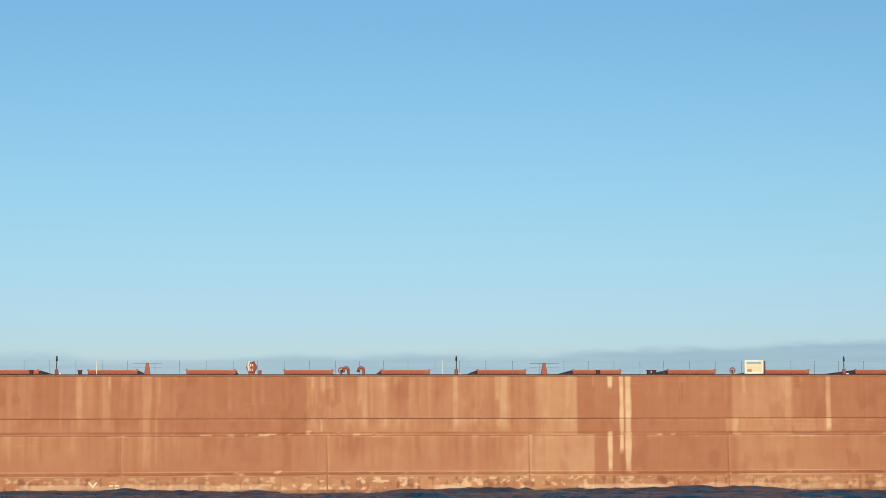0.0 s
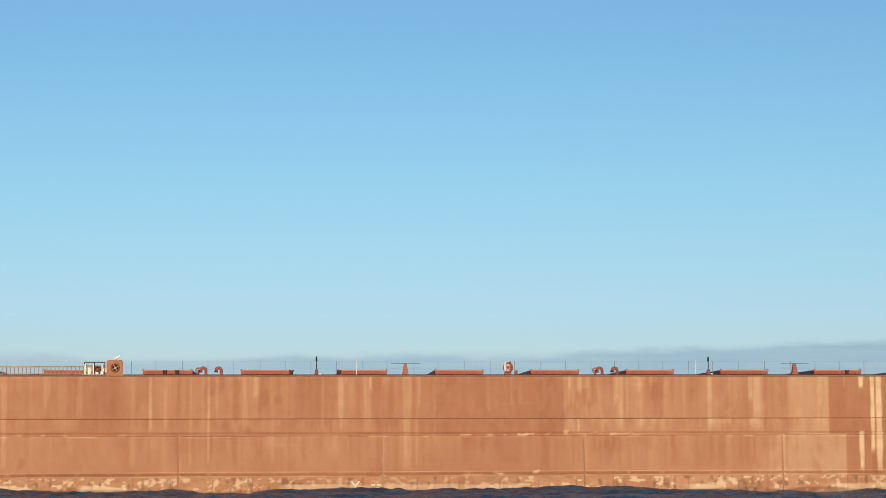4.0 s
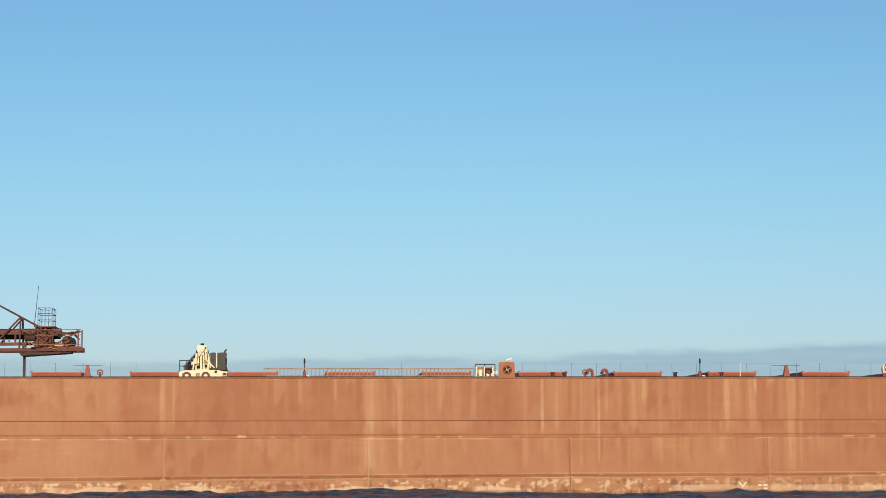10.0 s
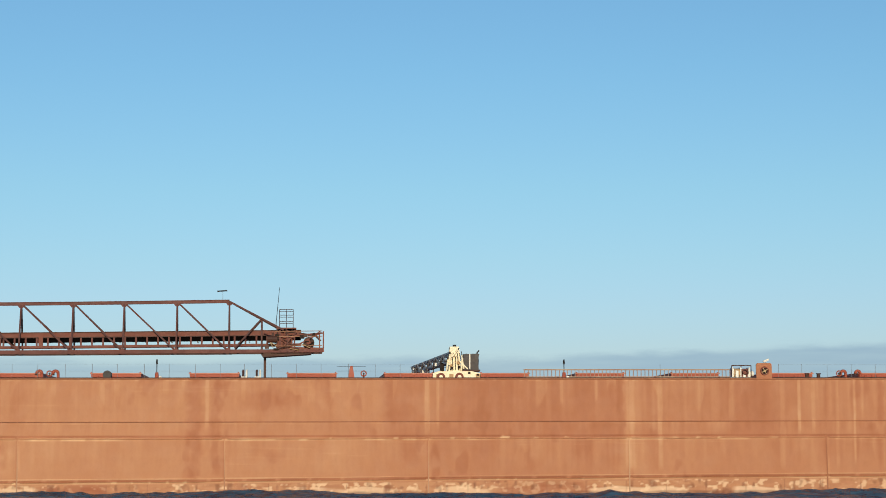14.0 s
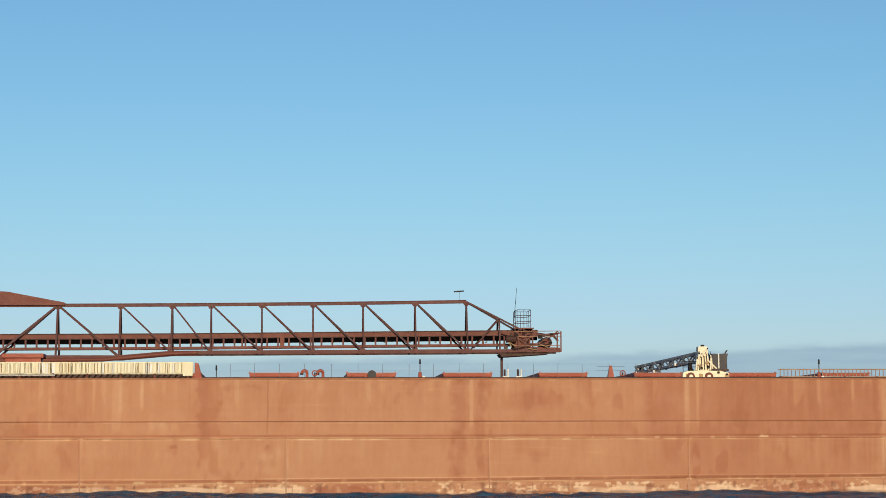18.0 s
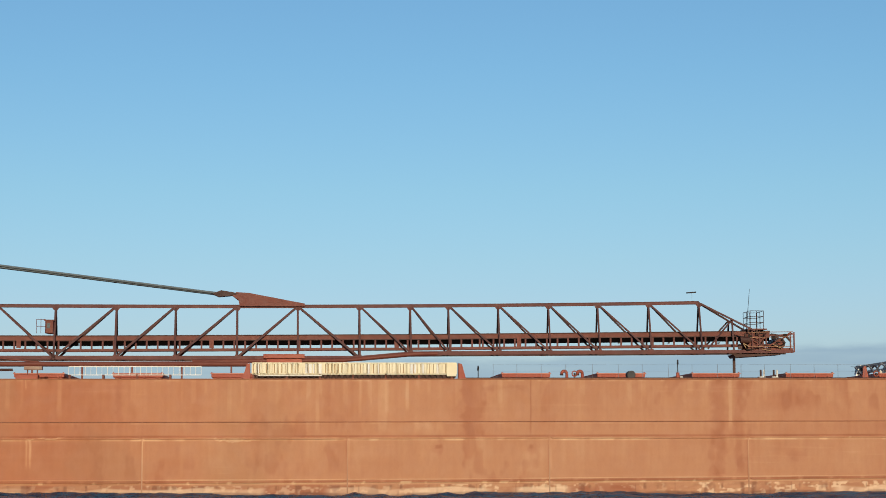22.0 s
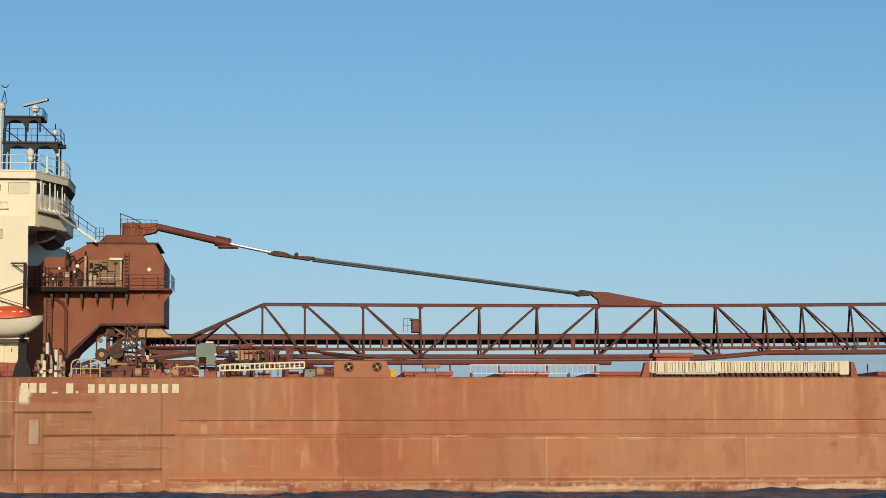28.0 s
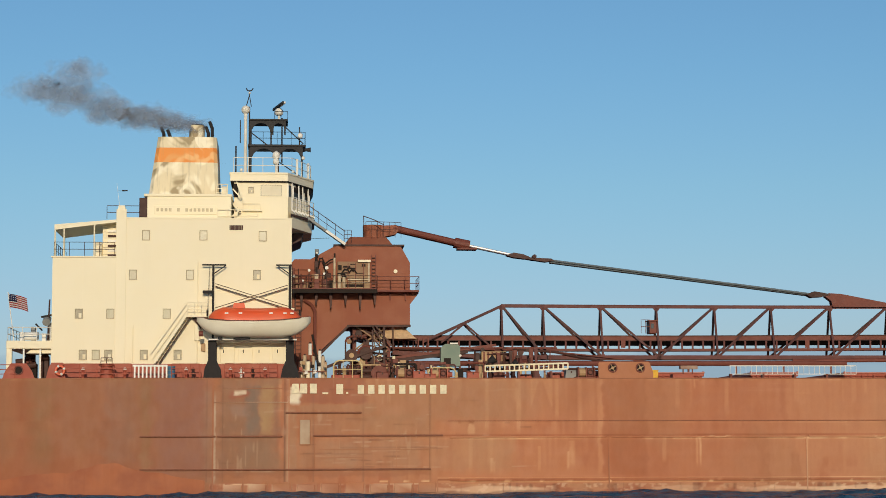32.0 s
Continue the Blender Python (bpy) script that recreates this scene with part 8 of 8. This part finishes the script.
for k in range(5):
    part("hose", pipe(bm_new(), [(-65.0 + 0.2 * k, 5.85, 9.2), (-65.05 + 0.21 * k, 5.8, 9.9 + 0.12 * (k % 3)), (-64.95 + 0.16 * k, 5.85, 10.5)], 0.025, 6), SOOT_SHADE, crane)
# small dark plates put in for the shade of slots and crevices
for u, w in ((-64.9, 9.35), (-64.35, 9.45), (-65.6, 9.2), (-63.6, 9.0), (-62.95, 8.85)):
    part("dark_recess", box(bm_new(), u - 0.09, u + 0.09, 5.52, 5.62, w - 0.08, w + 0.08, 0.01), SOOT_SHADE, crane)
part("column", upright(bm_new(), [(-65.15, 5.9), (-64.2, 5.9), (-64.2, 6.9), (-65.15, 6.9)], 9.1, 11.0, 0.75), CREAM, crane)
for u0, w0, u1, w1, r in ((-65.3, 9.15, -65.2, 10.0, 0.07), (-65.1, 9.6, -65.05, 10.4, 0.09), (-64.2, 9.15, -64.1, 10.1, 0.08), (-64.35, 9.9, -63.7, 9.3, 0.06), (-64.0, 9.3, -64.15, 10.35, 0.05), (-64.9, 10.2, -64.45, 10.75, 0.07)):
    part("ram", tube(bm_new(), (u0, 5.72, w0), (u1, 5.72, w1), r, 10), CREAM, crane)
    part("ram_rod", tube(bm_new(), (u1, 5.72, w1), (u1 + 0.25 * (u1 - u0), 5.72, w1 + 0.25 * (w1 - w0)), 0.5 * r, 8), SOOT_SHADE, crane)
for u, w, d in ((-64.95, 9.55, 0.1), (-64.4, 9.75, 0.12), (-64.6, 10.3, 0.09), (-65.0, 10.05, 0.07)):
    part("control_box", box(bm_new(), u - d, u + d, 5.78, 5.92, w - 0.8 * d, w + d, 0.02), (CREAM, TAN)[int(w * 20) % 2], crane)
part("seat_back", prism(bm_new(), [(-65.75, 9.12), (-65.45, 9.12), (-65.5, 9.75), (-65.7, 9.78)], 6.2, 6.7), SOOT_SHADE, crane)
part("cover_strap", box(bm_new(), -63.6, -63.5, 5.6, 5.72, 9.3, 10.45, 0.02), WHITE, crane)
part("exhaust", pipe(bm_new(), [(-63.0, 6.0, 10.2), (-62.95, 6.0, 10.55), (-62.8, 6.0, 10.7)], 0.05, 8), SOOT_SHADE, crane)
part("cap", tube(bm_new(), (-64.65, 6.3, 11.0), (-64.65, 6.3, 11.15), 0.14, 10), BLACK, crane)
bm = box(bm_new(), -64.05, -62.85, 5.7, 7.0, 9.25, 10.4)
bmesh.ops.subdivide_edges(bm, edges=bm.edges[:], cuts=4, use_grid_fill=True)
for vt in bm.verts:
    vt.co += Vector((1, 0.6, 1)) * 0.13 * noise.noise(vt.co * 2.2)
part("engine_cover", bm, TARP, crane, "dark grey tarpaulin over the engine")
part("engine_bed", box(bm_new(), -64.1, -62.75, 5.7, 7.1, 9.1, 9.25, 0.02), DARKBROWN, crane)
railing(crane, [(-66.3, 5.7, 9.0), (-65.25, 5.7, 9.0)], 0.85, 0.55, 0.03, BLACK, 2)
JIB = paint("grey jib paint", (0.20, 0.205, 0.22), (0.34, 0.34, 0.35), 0.5, 0.2, 0.1)
for dw in (0.0, -0.65):
    for du in (-0.28, 0.28):
        part("jib_chord", beam(bm_new(), (-64.7 + du, 6.8, 10.55 + dw), (-66.6 + du * 0.6, 23.5, 10.15 + dw * 0.75), 0.12, 0.16), JIB, crane)
for k in range(12):
    f, g = k / 12, (k + 1) / 12
    for du in (-0.28, 0.28):
        p = (-64.7 - 1.9 * f + du, 6.8 + 16.7 * f, 10.55 - 0.4 * f - 0.65 * (k % 2))
        q = (-64.7 - 1.9 * g + du, 6.8 + 16.7 * g, 10.55 - 0.4 * g - 0.65 * ((k + 1) % 2))
        part("jib_lacing", beam(bm_new(), p, q, 0.1, 0.12), JIB, crane)
part("jib_plate", prism(bm_new(), [(-66.9, 9.55), (-66.2, 9.6), (-66.2, 10.35), (-66.7, 10.3)], 23.2, 23.7), JIB, crane)
for u, v, w in ((-66.5, 23.3, 9.5), (-66.0, 18, 9.55), (-65.4, 12, 9.9)):
    part("fairing", box(bm_new(), u - 0.35, u + 0.3, v, v + 0.4, w - 0.15, w + 0.12, 0.04), WHITE, crane)
part("jib_head", prism(bm_new(), [(-67.1, 9.2), (-66.75, 9.2), (-66.35, 10.25), (-66.6, 10.35)], 22.9, 23.2), WHITE, crane)
part("jib_head", prism(bm_new(), [(-66.9, 9.6), (-66.6, 9.5), (-66.2, 10.2), (-66.4, 10.3)], 22.7, 22.9), BLACK, crane)
for k in range(5):
    part("jib_plate", box(bm_new(), -66.4 + 0.32 * k, -66.2 + 0.32 * k, 20.0 - 2.6 * k, 20.1 - 2.6 * k, 9.55 + 0.07 * k, 9.75 + 0.1 * k, 0.01), (WHITE, CREAM)[k % 2], crane)
part("jib_cradle", beam(bm_new(), (-66.5, 23, DECK), (-66.5, 23, 9.6), 0.2, 0.2), BROWN, crane)
hook = thing("white_mat", -63.9, 3.0, DECK, "small white pad on the deck edge", "pad")
part("pad", box(bm_new(), -64.3, -63.5, 0.6, 1.2, DECK, DECK + 0.09, 0.02), WHITE, hook)


def winch(u, v, label, mat, again_name="mooring_winch"):
    wn_ = thing(again_name, u, v, DECK, label, "winch")
    part("bed", box(bm_new(), u - 0.8, u + 0.8, v - 0.4, v + 0.6, DECK, DECK + 0.14, 0.02), mat, wn_)
    for d in (-0.6, 0.0, 0.62):
        part("side_plate", prism(bm_new(), [(u + d - 0.04, DECK + 0.1), (u + d + 0.04, DECK + 0.1), (u + d + 0.04, 9.2), (u + d - 0.04, 9.2)], v - 0.35, v + 0.45), mat, wn_)
    part("rope_drum", tube(bm_new(), (u - 0.56, v, 8.82), (u - 0.05, v, 8.82), 0.32, 14), TAN, wn_)
    part("flange", tube(bm_new(), (u - 0.58, v, 8.82), (u - 0.52, v, 8.82), 0.42, 14), mat, wn_)
    part("gear_case", box(bm_new(), u + 0.08, u + 0.55, v - 0.25, v + 0.3, DECK + 0.14, 9.12, 0.04), BROWN, wn_)
    part("motor", tube(bm_new(), (u + 0.65, v, 8.75), (u + 1.0, v, 8.75), 0.2, 12), mat, wn_)
    part("brake_wheel", ring(bm_new(), (u + 0.3, v - 0.4, 8.85), 0.18, 0.03, 12), DARKBROWN, wn_)
    return wn_


winch(-43.9, 1.0, "red and white mooring winch beside the chock plate", WHITE)
winch(-141.9, 1.6, "rusty mooring winch behind the double chock plate", BROWN)
winch(-152.6, 4.0, "red deck winch among the boom machinery", RED)
winch(-155.2, 3.0, "brown deck winch under the boom foot", BROWN)
frame_ = thing("winch_frame", -43.6, 0.9, DECK, "dark pipe frame standing over the winch", "frame")
for u in (-44.55, -43.85, -43.1):
    part("post", tube(bm_new(), (u, 0.8, DECK), (u, 0.8, 9.36), 0.035, 6), DARKBROWN, frame_)
part("top_rail", tube(bm_new(), (-44.55, 0.8, 9.36), (-43.1, 0.8, 9.36), 0.035, 6), DARKBROWN, frame_)
for u in (-44.3, -43.75, -43.4):
    part("foot_box", box(bm_new(), u, u + 0.22, 0.6, 0.9, DECK, DECK + (0.62 if u < -44 else 0.35), 0.02), WHITE, frame_)
light = thing("flood_lamp", -42.15, 0.2, 9.5, "small white flood lamp on the chock plate", "lamp")
part("head", beam(bm_new(), (-42.35, 0.1, 9.6), (-41.95, 0.1, 9.78), 0.2, 0.14), WHITE, light)
part("stem", tube(bm_new(), (-42.2, 0.1, 9.48), (-42.2, 0.1, 9.62), 0.04, 6), GREY, light)

# machinery between deckhouse and boom foot
house_box = thing("green_motor_house", -150.8, 13.4, DECK, "grey-green motor housing on a steel stand", "motor housing")
part("casing", prism(bm_new(), [(-151.75, 9.75), (-150.2, 9.75), (-150.2, 11.3), (-150.4, 11.52), (-151.4, 11.52), (-151.75, 11.2)], 13.2, 14.2), GREEN, house_box)
part("opening", box(bm_new(), -151.5, -150.95, 13.17, 13.21, 9.8, 10.4), SOOT_SHADE, house_box)
part("roof_lamp", box(bm_new(), -151.0, -150.4, 13.1, 13.4, 11.5, 11.62), WHITE, house_box)
part("plate", tube(bm_new(), (-150.2, 13.1, 10.6), (-150.2, 13.2, 10.6), 0.1, 10), WHITE, house_box)
for u in (-151.5, -150.2):
    part("leg", beam(bm_new(), (u, 13.6, DECK), (u, 13.6, 9.8), 0.16, 0.16), BROWN, house_box)
engine = thing("slewing_engine", -147.5, 13.4, DECK, "rusty tan slewing engine block on a bed", "engine")
part("block", box(bm_new(), -148.5, -146.5, 13.3, 14.3, 10.15, 10.95, 0.05), TAN, engine)
for k in range(6):
    part("fin", box(bm_new(), -148.35 + 0.33 * k, -148.22 + 0.33 * k, 13.22, 13.3, 10.2, 10.9), BROWN, engine)
part("end_bell", tube(bm_new(), (-146.5, 13.8, 10.5), (-146.0, 13.8, 10.5), 0.33, 14), BROWN, engine)
part("bed", box(bm_new(), -149.0, -145.8, 13.2, 14.4, 9.95, 10.15, 0.02), DARKBROWN, engine)
for u in (-148.6, -146.4):
    part("leg", beam(bm_new(), (u, 13.6, DECK), (u, 13.6, 10.0), 0.2, 0.2), BROWN, engine)
arm = thing("feeder_arm", -154, 11.5, DECK, "brown sloping feeder conveyor at the boom foot", "conveyor")
part("deck_beam", beam(bm_new(), (-160.9, 11.6, 9.6), (-156.2, 11.6, 11.3), 0.6, 0.22), DARKBROWN, arm)
part("deck_beam", beam(bm_new(), (-156.5, 14.4, 10.35), (-147.2, 14.4, 11.5), 0.2, 0.2), BROWN, arm)
part("deck_beam", beam(bm_new(), (-156.0, 11.2, 9.3), (-151.5, 11.2, 9.9), 0.3, 0.24), BROWN, arm)
part("return_drum", tube(bm_new(), (-158.9, 11.0, 10.5), (-158.9, 12.2, 10.5), 0.5, 18), DARKBROWN, arm)
part("drum_hub", tube(bm_new(), (-158.9, 10.9, 10.5), (-158.9, 11.05, 10.5), 0.2, 10), TAN, arm)
for u, w in ((-157.9, 9.3), (-156.6, 9.6), (-155.0, 9.2), (-153.5, 9.7), (-152.3, 9.3)):
    part("sheave", tube(bm_new(), (u, 11.0, w), (u, 11.25, w), 0.36, 14), BROWN, arm)
    part("sheave_post", beam(bm_new(), (u, 11.3, DECK), (u, 11.3, w), 0.14, 0.14), DARKBROWN, arm)
part("hose", pipe(bm_new(), [(-161.9, 9.5, 10.9), (-161.6, 9.5, 10.4), (-161.5, 9.5, 9.2), (-161.2, 9.5, 8.6), (-160.8, 9.5, 8.45)], 0.09, 8), BLACK, arm)
HOOP = plain("pale yellow rail paint", (0.70, 0.56, 0.28), 0.5)
fence = thing("hoop_rail", -159.2, 4.0, DECK, "pale yellow hooped safety rail round a valve station", "railing")
part("hoop", pipe(bm_new(), [(-160.45, 4, DECK), (-160.45, 4, 9.45), (-160.3, 4, 9.7), (-160.05, 4, 9.8), (-158.75, 4, 9.8), (-158.5, 4, 9.7), (-158.35, 4, 9.45), (-158.35, 4, DECK)], 0.055, 8), HOOP, fence)
part("rail", tube(bm_new(), (-160.45, 4, 9.15), (-158.35, 4, 9.15), 0.03, 6), HOOP, fence)
for u in (-159.75, -159.05):
    part("rail_post", tube(bm_new(), (u, 4, DECK), (u, 4, 9.8), 0.03, 6), HOOP, fence)
again(fence, -152.0, 6.0, DECK - 0.45)
station = thing("valve_station", -159.6, 4.6, DECK, "brown valve station on a skid", "valves")
part("skid", box(bm_new(), -160.6, -158.5, 4.4, 5.4, DECK, 8.75, 0.03), RED, station)
for k, (u, h) in enumerate(((-160.3, 9.4), (-160.0, 9.6), (-159.6, 9.3), (-159.2, 9.5), (-158.8, 9.35))):
    part("valve", tube(bm_new(), (u, 4.6, 8.75), (u, 4.6, h), 0.12, 10), (BROWN, DARKBROWN, TAN)[k % 3], station)
    part("valve_wheel", ring(bm_new(), (u, 4.4, h), 0.13, 0.025, 12), DARKBROWN, station)
tanks = thing("gas_bottle_rack", -162.2, 3.4, DECK, "cluster of cream and brown bottles and pipes on deck", "bottles")
for k, (u, h, r, mat) in enumerate(((-163.0, 9.5, 0.1, DARKBROWN), (-162.85, 9.75, 0.12, GRIMY), (-162.6, 10.2, 0.14, GRIMY), (-162.35, 9.7, 0.15, CREAM), (-162.2, 11.05, 0.13, WHITE), (-161.95, 10.15, 0.11, GRIMY), (-161.5, 10.5, 0.13, WHITE), (-161.25, 10.1, 0.14, GRIMY), (-161.05, 9.7, 0.12, TAN))):
    v = 3.4 + 0.5 * (k % 3)
    part("bottle", tube(bm_new(), (u, v, DECK + 0.05 if h < 11 else 10.2), (u, v, h), r, 12), mat, tanks)
    part("bottle_neck", tube(bm_new(), (u, v, h), (u, v, h + 0.12), r * 0.5, 8), DARKBROWN, tanks)
part("rack_post", beam(bm_new(), (-162.2, 4.0, DECK + 0.05), (-162.2, 4.0, 10.25), 0.07, 0.07), DARKBROWN, tanks)
part("leaning_spar", tube(bm_new(), (-162.05, 3.3, 11.7), (-161.6, 3.3, 9.4), 0.09, 8), SOOT_SHADE, tanks)
for u, w, c in ((-162.9, 9.15, RED), (-162.5, 8.9, WHITE), (-162.05, 9.35, SOOT_SHADE), (-161.85, 8.95, WHITE), (-161.55, 9.5, SOOT_SHADE), (-161.3, 9.05, TAN), (-161.1, 9.4, GRIMY), (-162.7, 9.6, TAN)):
    part("valve_box", box(bm_new(), u - 0.13, u + 0.13, 3.1, 3.26, w - 0.14, w + 0.12, 0.02), c, tanks)
part("rack", box(bm_new(), -163.2, -161.0, 3.1, 3.2, 8.9, 9.0), BROWN, tanks)
for u, mat, h in ((-156.9, BROWN, 0.5), (-154.2, RED, 0.55), (-153.4, RED, 0.35), (-150.2, RED, 0.5), (-148.3, BROWN, 0.45), (-146.3, RED, 0.3), (-144.2, RED, 0.45), (-142.9, GREY, 0.6)):
    bx = thing("deck_box", u, 2.4, DECK, {BROWN: "brown", RED: "red", WHITE: "white", GREY: "grey"}[mat] + " painted fitting box on the deck", "box", "boxes on the after deck")
    part("body", box(bm_new(), u - 0.45, u + 0.45, 2.1, 2.8, DECK, DECK + h, 0.03), mat, bx)
    part("lid", box(bm_new(), u - 0.48, u + 0.48, 2.08, 2.82, DECK + h, DECK + h + 0.06, 0.01), mat, bx)
    part("hasp", box(bm_new(), u - 0.05, u + 0.05, 2.04, 2.09, DECK + h - 0.15, DECK + h), DARKBROWN, bx)
for u, w in ((-148.9, 9.9), (-147.2, 9.6)):
    horn = thing("cowl_vent", u, 2.6, DECK, "dark cowl vent turned towards the bow", "vent", "cowl vents")
    part("stem", tube(bm_new(), (u, 2.6, DECK), (u, 2.6, w - 0.35), 0.16, 10), DARKBROWN, horn)
    part("cowl", tube(bm_new(), (u - 0.1, 2.6, w - 0.3), (u + 0.35, 2.6, w), 0.18, 12, 0.34), BLACK, horn)

# poop: rails, rings, racks
poop = thing("poop_rail", -173, 0.4, DECK, "red rail along the poop deck", "railing")
railing(poop, [(-191, 1.9, DECK), (-186, 1.1, DECK), (-183.4, 0.7, DECK)], 1.0, 1.3, 0.03, RED, 3)
railing(poop, [(-180.0, 0.4, DECK), (-175.1, 0.4, DECK)], 1.05, 1.2, 0.03, RED, 3)
railing(poop, [(-172.2, 0.4, DECK), (-170.2, 0.4, DECK)], 1.05, 0.7, 0.03, RED, 3)
railing(poop, [(-168.4, 0.4, DECK), (-164.6, 0.4, DECK)], 1.05, 0.65, 0.03, RED, 3)
bulwark = thing("stern_bulwark", -181.5, 0.9, DECK, "red stern bulwark plate with a round opening", "bulwark")
part("plate", prism(bm_new(), [(-184.3, DECK), (-184.1, 8.9), (-183.7, 9.45), (-182.6, 9.45), (-182.2, 8.9), (-182.0, DECK)], 0.75, 0.85), RED, bulwark)
part("opening", tube(bm_new(), (-183.15, 0.73, 8.95), (-183.15, 0.75, 8.95), 0.3, 16), SOOT_SHADE, bulwark)
part("opening_rim", ring(bm_new(), (-183.15, 0.72, 8.95), 0.3, 0.05), BROWN, bulwark)
part("plate", prism(bm_new(), [(-181.2, DECK), (-181.0, 9.2), (-180.8, 9.5), (-180.0, 9.5), (-179.8, DECK)], 0.75, 0.85), RED, bulwark)
for u, w in ((-180.15, 8.93),):
    buoy = thing("life_ring", u, 0.35, w, "orange and white life ring on the rail", "life ring")
    part("ring", ring(bm_new(), (u, 0.3, w), 0.3, 0.09, 22), ORANGE, buoy)
    for k in range(4):
        a = k * math.pi / 2 + 0.4
        part("band", ball(bm_new(), (u + 0.3 * math.cos(a), 0.27, w + 0.3 * math.sin(a)), 0.115, 1.0, 1), WHITE, buoy)
gate = thing("striped_ladder_rack", -173.7, 0.45, DECK, "white slatted ladder rack on the red rail", "rack")
for k in range(9):
    part("slat", box(bm_new(), -174.9 + 0.285 * k, -174.78 + 0.285 * k, 0.3, 0.38, DECK + 0.05, 9.3 - 0.02 * (k % 2)), WHITE, gate)
part("rail", box(bm_new(), -175.0, -172.5, 0.38, 0.44, 9.2, 9.34), WHITE, gate)
part("rail", box(bm_new(), -175.0, -172.5, 0.38, 0.44, DECK + 0.1, DECK + 0.2), RED, gate)
keg = thing("blue_drum", -172.25, 0.8, DECK, "blue steel drum by the rail", "drum")
part("shell", tube(bm_new(), (-172.25, 0.8, DECK), (-172.25, 0.8, 9.25), 0.28, 16), BLUE, keg)
for w in (8.6, 8.9, 9.22):
    part("hoop", tube(bm_new(), (-172.25, 0.8, w), (-172.25, 0.8, w + 0.04), 0.295, 16), GREY, keg)
bell = thing("red_capstan", -176.9, 1.0, DECK, "dark red capstan with a small cage on top", "capstan")
part("drum", tube(bm_new(), (-176.9, 1, DECK), (-176.9, 1, 9.25), 0.5, 16, 0.42), RED, bell)
part("cap", tube(bm_new(), (-176.9, 1, 9.25), (-176.9, 1, 9.4), 0.55, 16), RED, bell)
railing(bell, [(-177.3, 0.8, 9.4), (-176.5, 0.8, 9.4)], 0.45, 0.4, 0.03, DARKBROWN, 2)
for u, mat in ((-171.2, RED), (-170.7, DARKBROWN), (-167.2, WHITE), (-166.4, DARKBROWN), (-165.5, RED), (-168.0, RED), (-178.6, RED), (-175.6, RED)):
    ext = thing("fire_hydrant", u, 1.1, DECK, "small painted hydrant on the poop deck", "hydrant", "hydrants on the poop")
    part("stem", tube(bm_new(), (u, 1.1, DECK), (u, 1.1, 9.0), 0.11, 10), mat, ext)
    part("cap", ball(bm_new(), (u, 1.1, 9.05), 0.16, 0.8, 1), WHITE if mat is RED else mat, ext)
    part("outlet", tube(bm_new(), (u - 0.2, 1.1, 8.75), (u + 0.2, 1.1, 8.75), 0.07, 8), mat, ext)


# dense fittings round the boom foot
plant = thing("boom_foot_machinery", -151, 9, DECK, "dark crowded winches, pipes and sheaves round the boom foot", "machinery")
part("bed_plate", box(bm_new(), -158.5, -142.5, 8.2, 10.5, DECK, DECK + 0.12, 0.02), DARKBROWN, plant)
clutter(plant, -158.2, -143.0, DECK + 0.1, 9.9, 8.3, 10.3, 110, 9, (BROWN, DARKBROWN, DARKBROWN, TRUSS, SOOT_SHADE, TAN, BROWN))
clutter(plant, -149.6, -143.5, 9.6, 11.2, 12.2, 13.6, 44, 12, (BROWN, DARKBROWN, DARKBROWN, TRUSS))
for w, r in ((8.75, 0.22), (9.2, 0.2)):
    part("rope_roller", tube(bm_new(), (-160.3, 8.5, w), (-157.4, 8.5, w), r, 14), DARKBROWN, plant)
part("walkway", box(bm_new(), -156.2, -142.3, 14.25, 14.55, 11.2, 11.34, 0.02), BROWN, plant)
part("lower_boom", beam(bm_new(), (-157.5, 14.5, 10.0), (-149.5, 14.5, 11.0), 0.3, 0.3), DARKBROWN, plant)
part("sheave", tube(bm_new(), (-156.9, 7.9, 9.0), (-156.9, 8.3, 9.0), 0.6, 18), BROWN, plant)
part("sheave_hub", tube(bm_new(), (-156.9, 7.8, 9.0), (-156.9, 8.0, 9.0), 0.2, 10), DARKBROWN, plant)
for u in (-152.9, -154.6):
    part("marker_post", tube(bm_new(), (u, 7.8, DECK), (u, 7.8, 9.6), 0.06, 8), LADDER, plant)


# ---- everything that sails, turns or drifts ----
def motions():
    rows = [(t, ship_pose(s)) for t, s in WAY]
    for ob, m in RIDERS:
        walk(ob, [(t, p @ m) for t, p in rows])
    for ob, drift, seed in WAVES:
        walk(ob, [(t, pose(drift * (t - 16), 0, 0.07 * math.sin(1.9 * t + seed))) for t in range(0, 33)])
    walk(scanner, [(0.5 * k, Matrix.Translation(SCANNER_AT) @ pose(0, 0, 0, 0, 0, -360 * (0.5 * k - 28.9) / 2.55)) for k in range(65)])
    for ob, born, drop, lift, pace, i in PUFFS:
        keys = [(0, pose(0, 0, -4.5)), (born - 0.4, pose(0, 0, -4.5))]
        for k in range(1, 14):
            age = 0.5 * k - 0.3
            t = born + age
            if t > 32.2:
                break
            out = min(1.0, age / 1.1)
            keys.append((t, pose(-2.85 * pace * age, -0.05 * (i % 7) * out, 0.15 + lift * (0.42 * age + 0.05 * age * age) + drop * out * min(1.0, 0.25 + 0.3 * age), -42 * max(0.0, 1 - age / 2.4) + 3 * drop * age, 0, 0)))
        if keys[-1][0] < 32:
            keys.append((32, keys[-1][1] @ pose(0, 0, 0)) if len(keys) < 3 else (32.2, keys[-1][1]))
        walk(ob, keys)


motions()
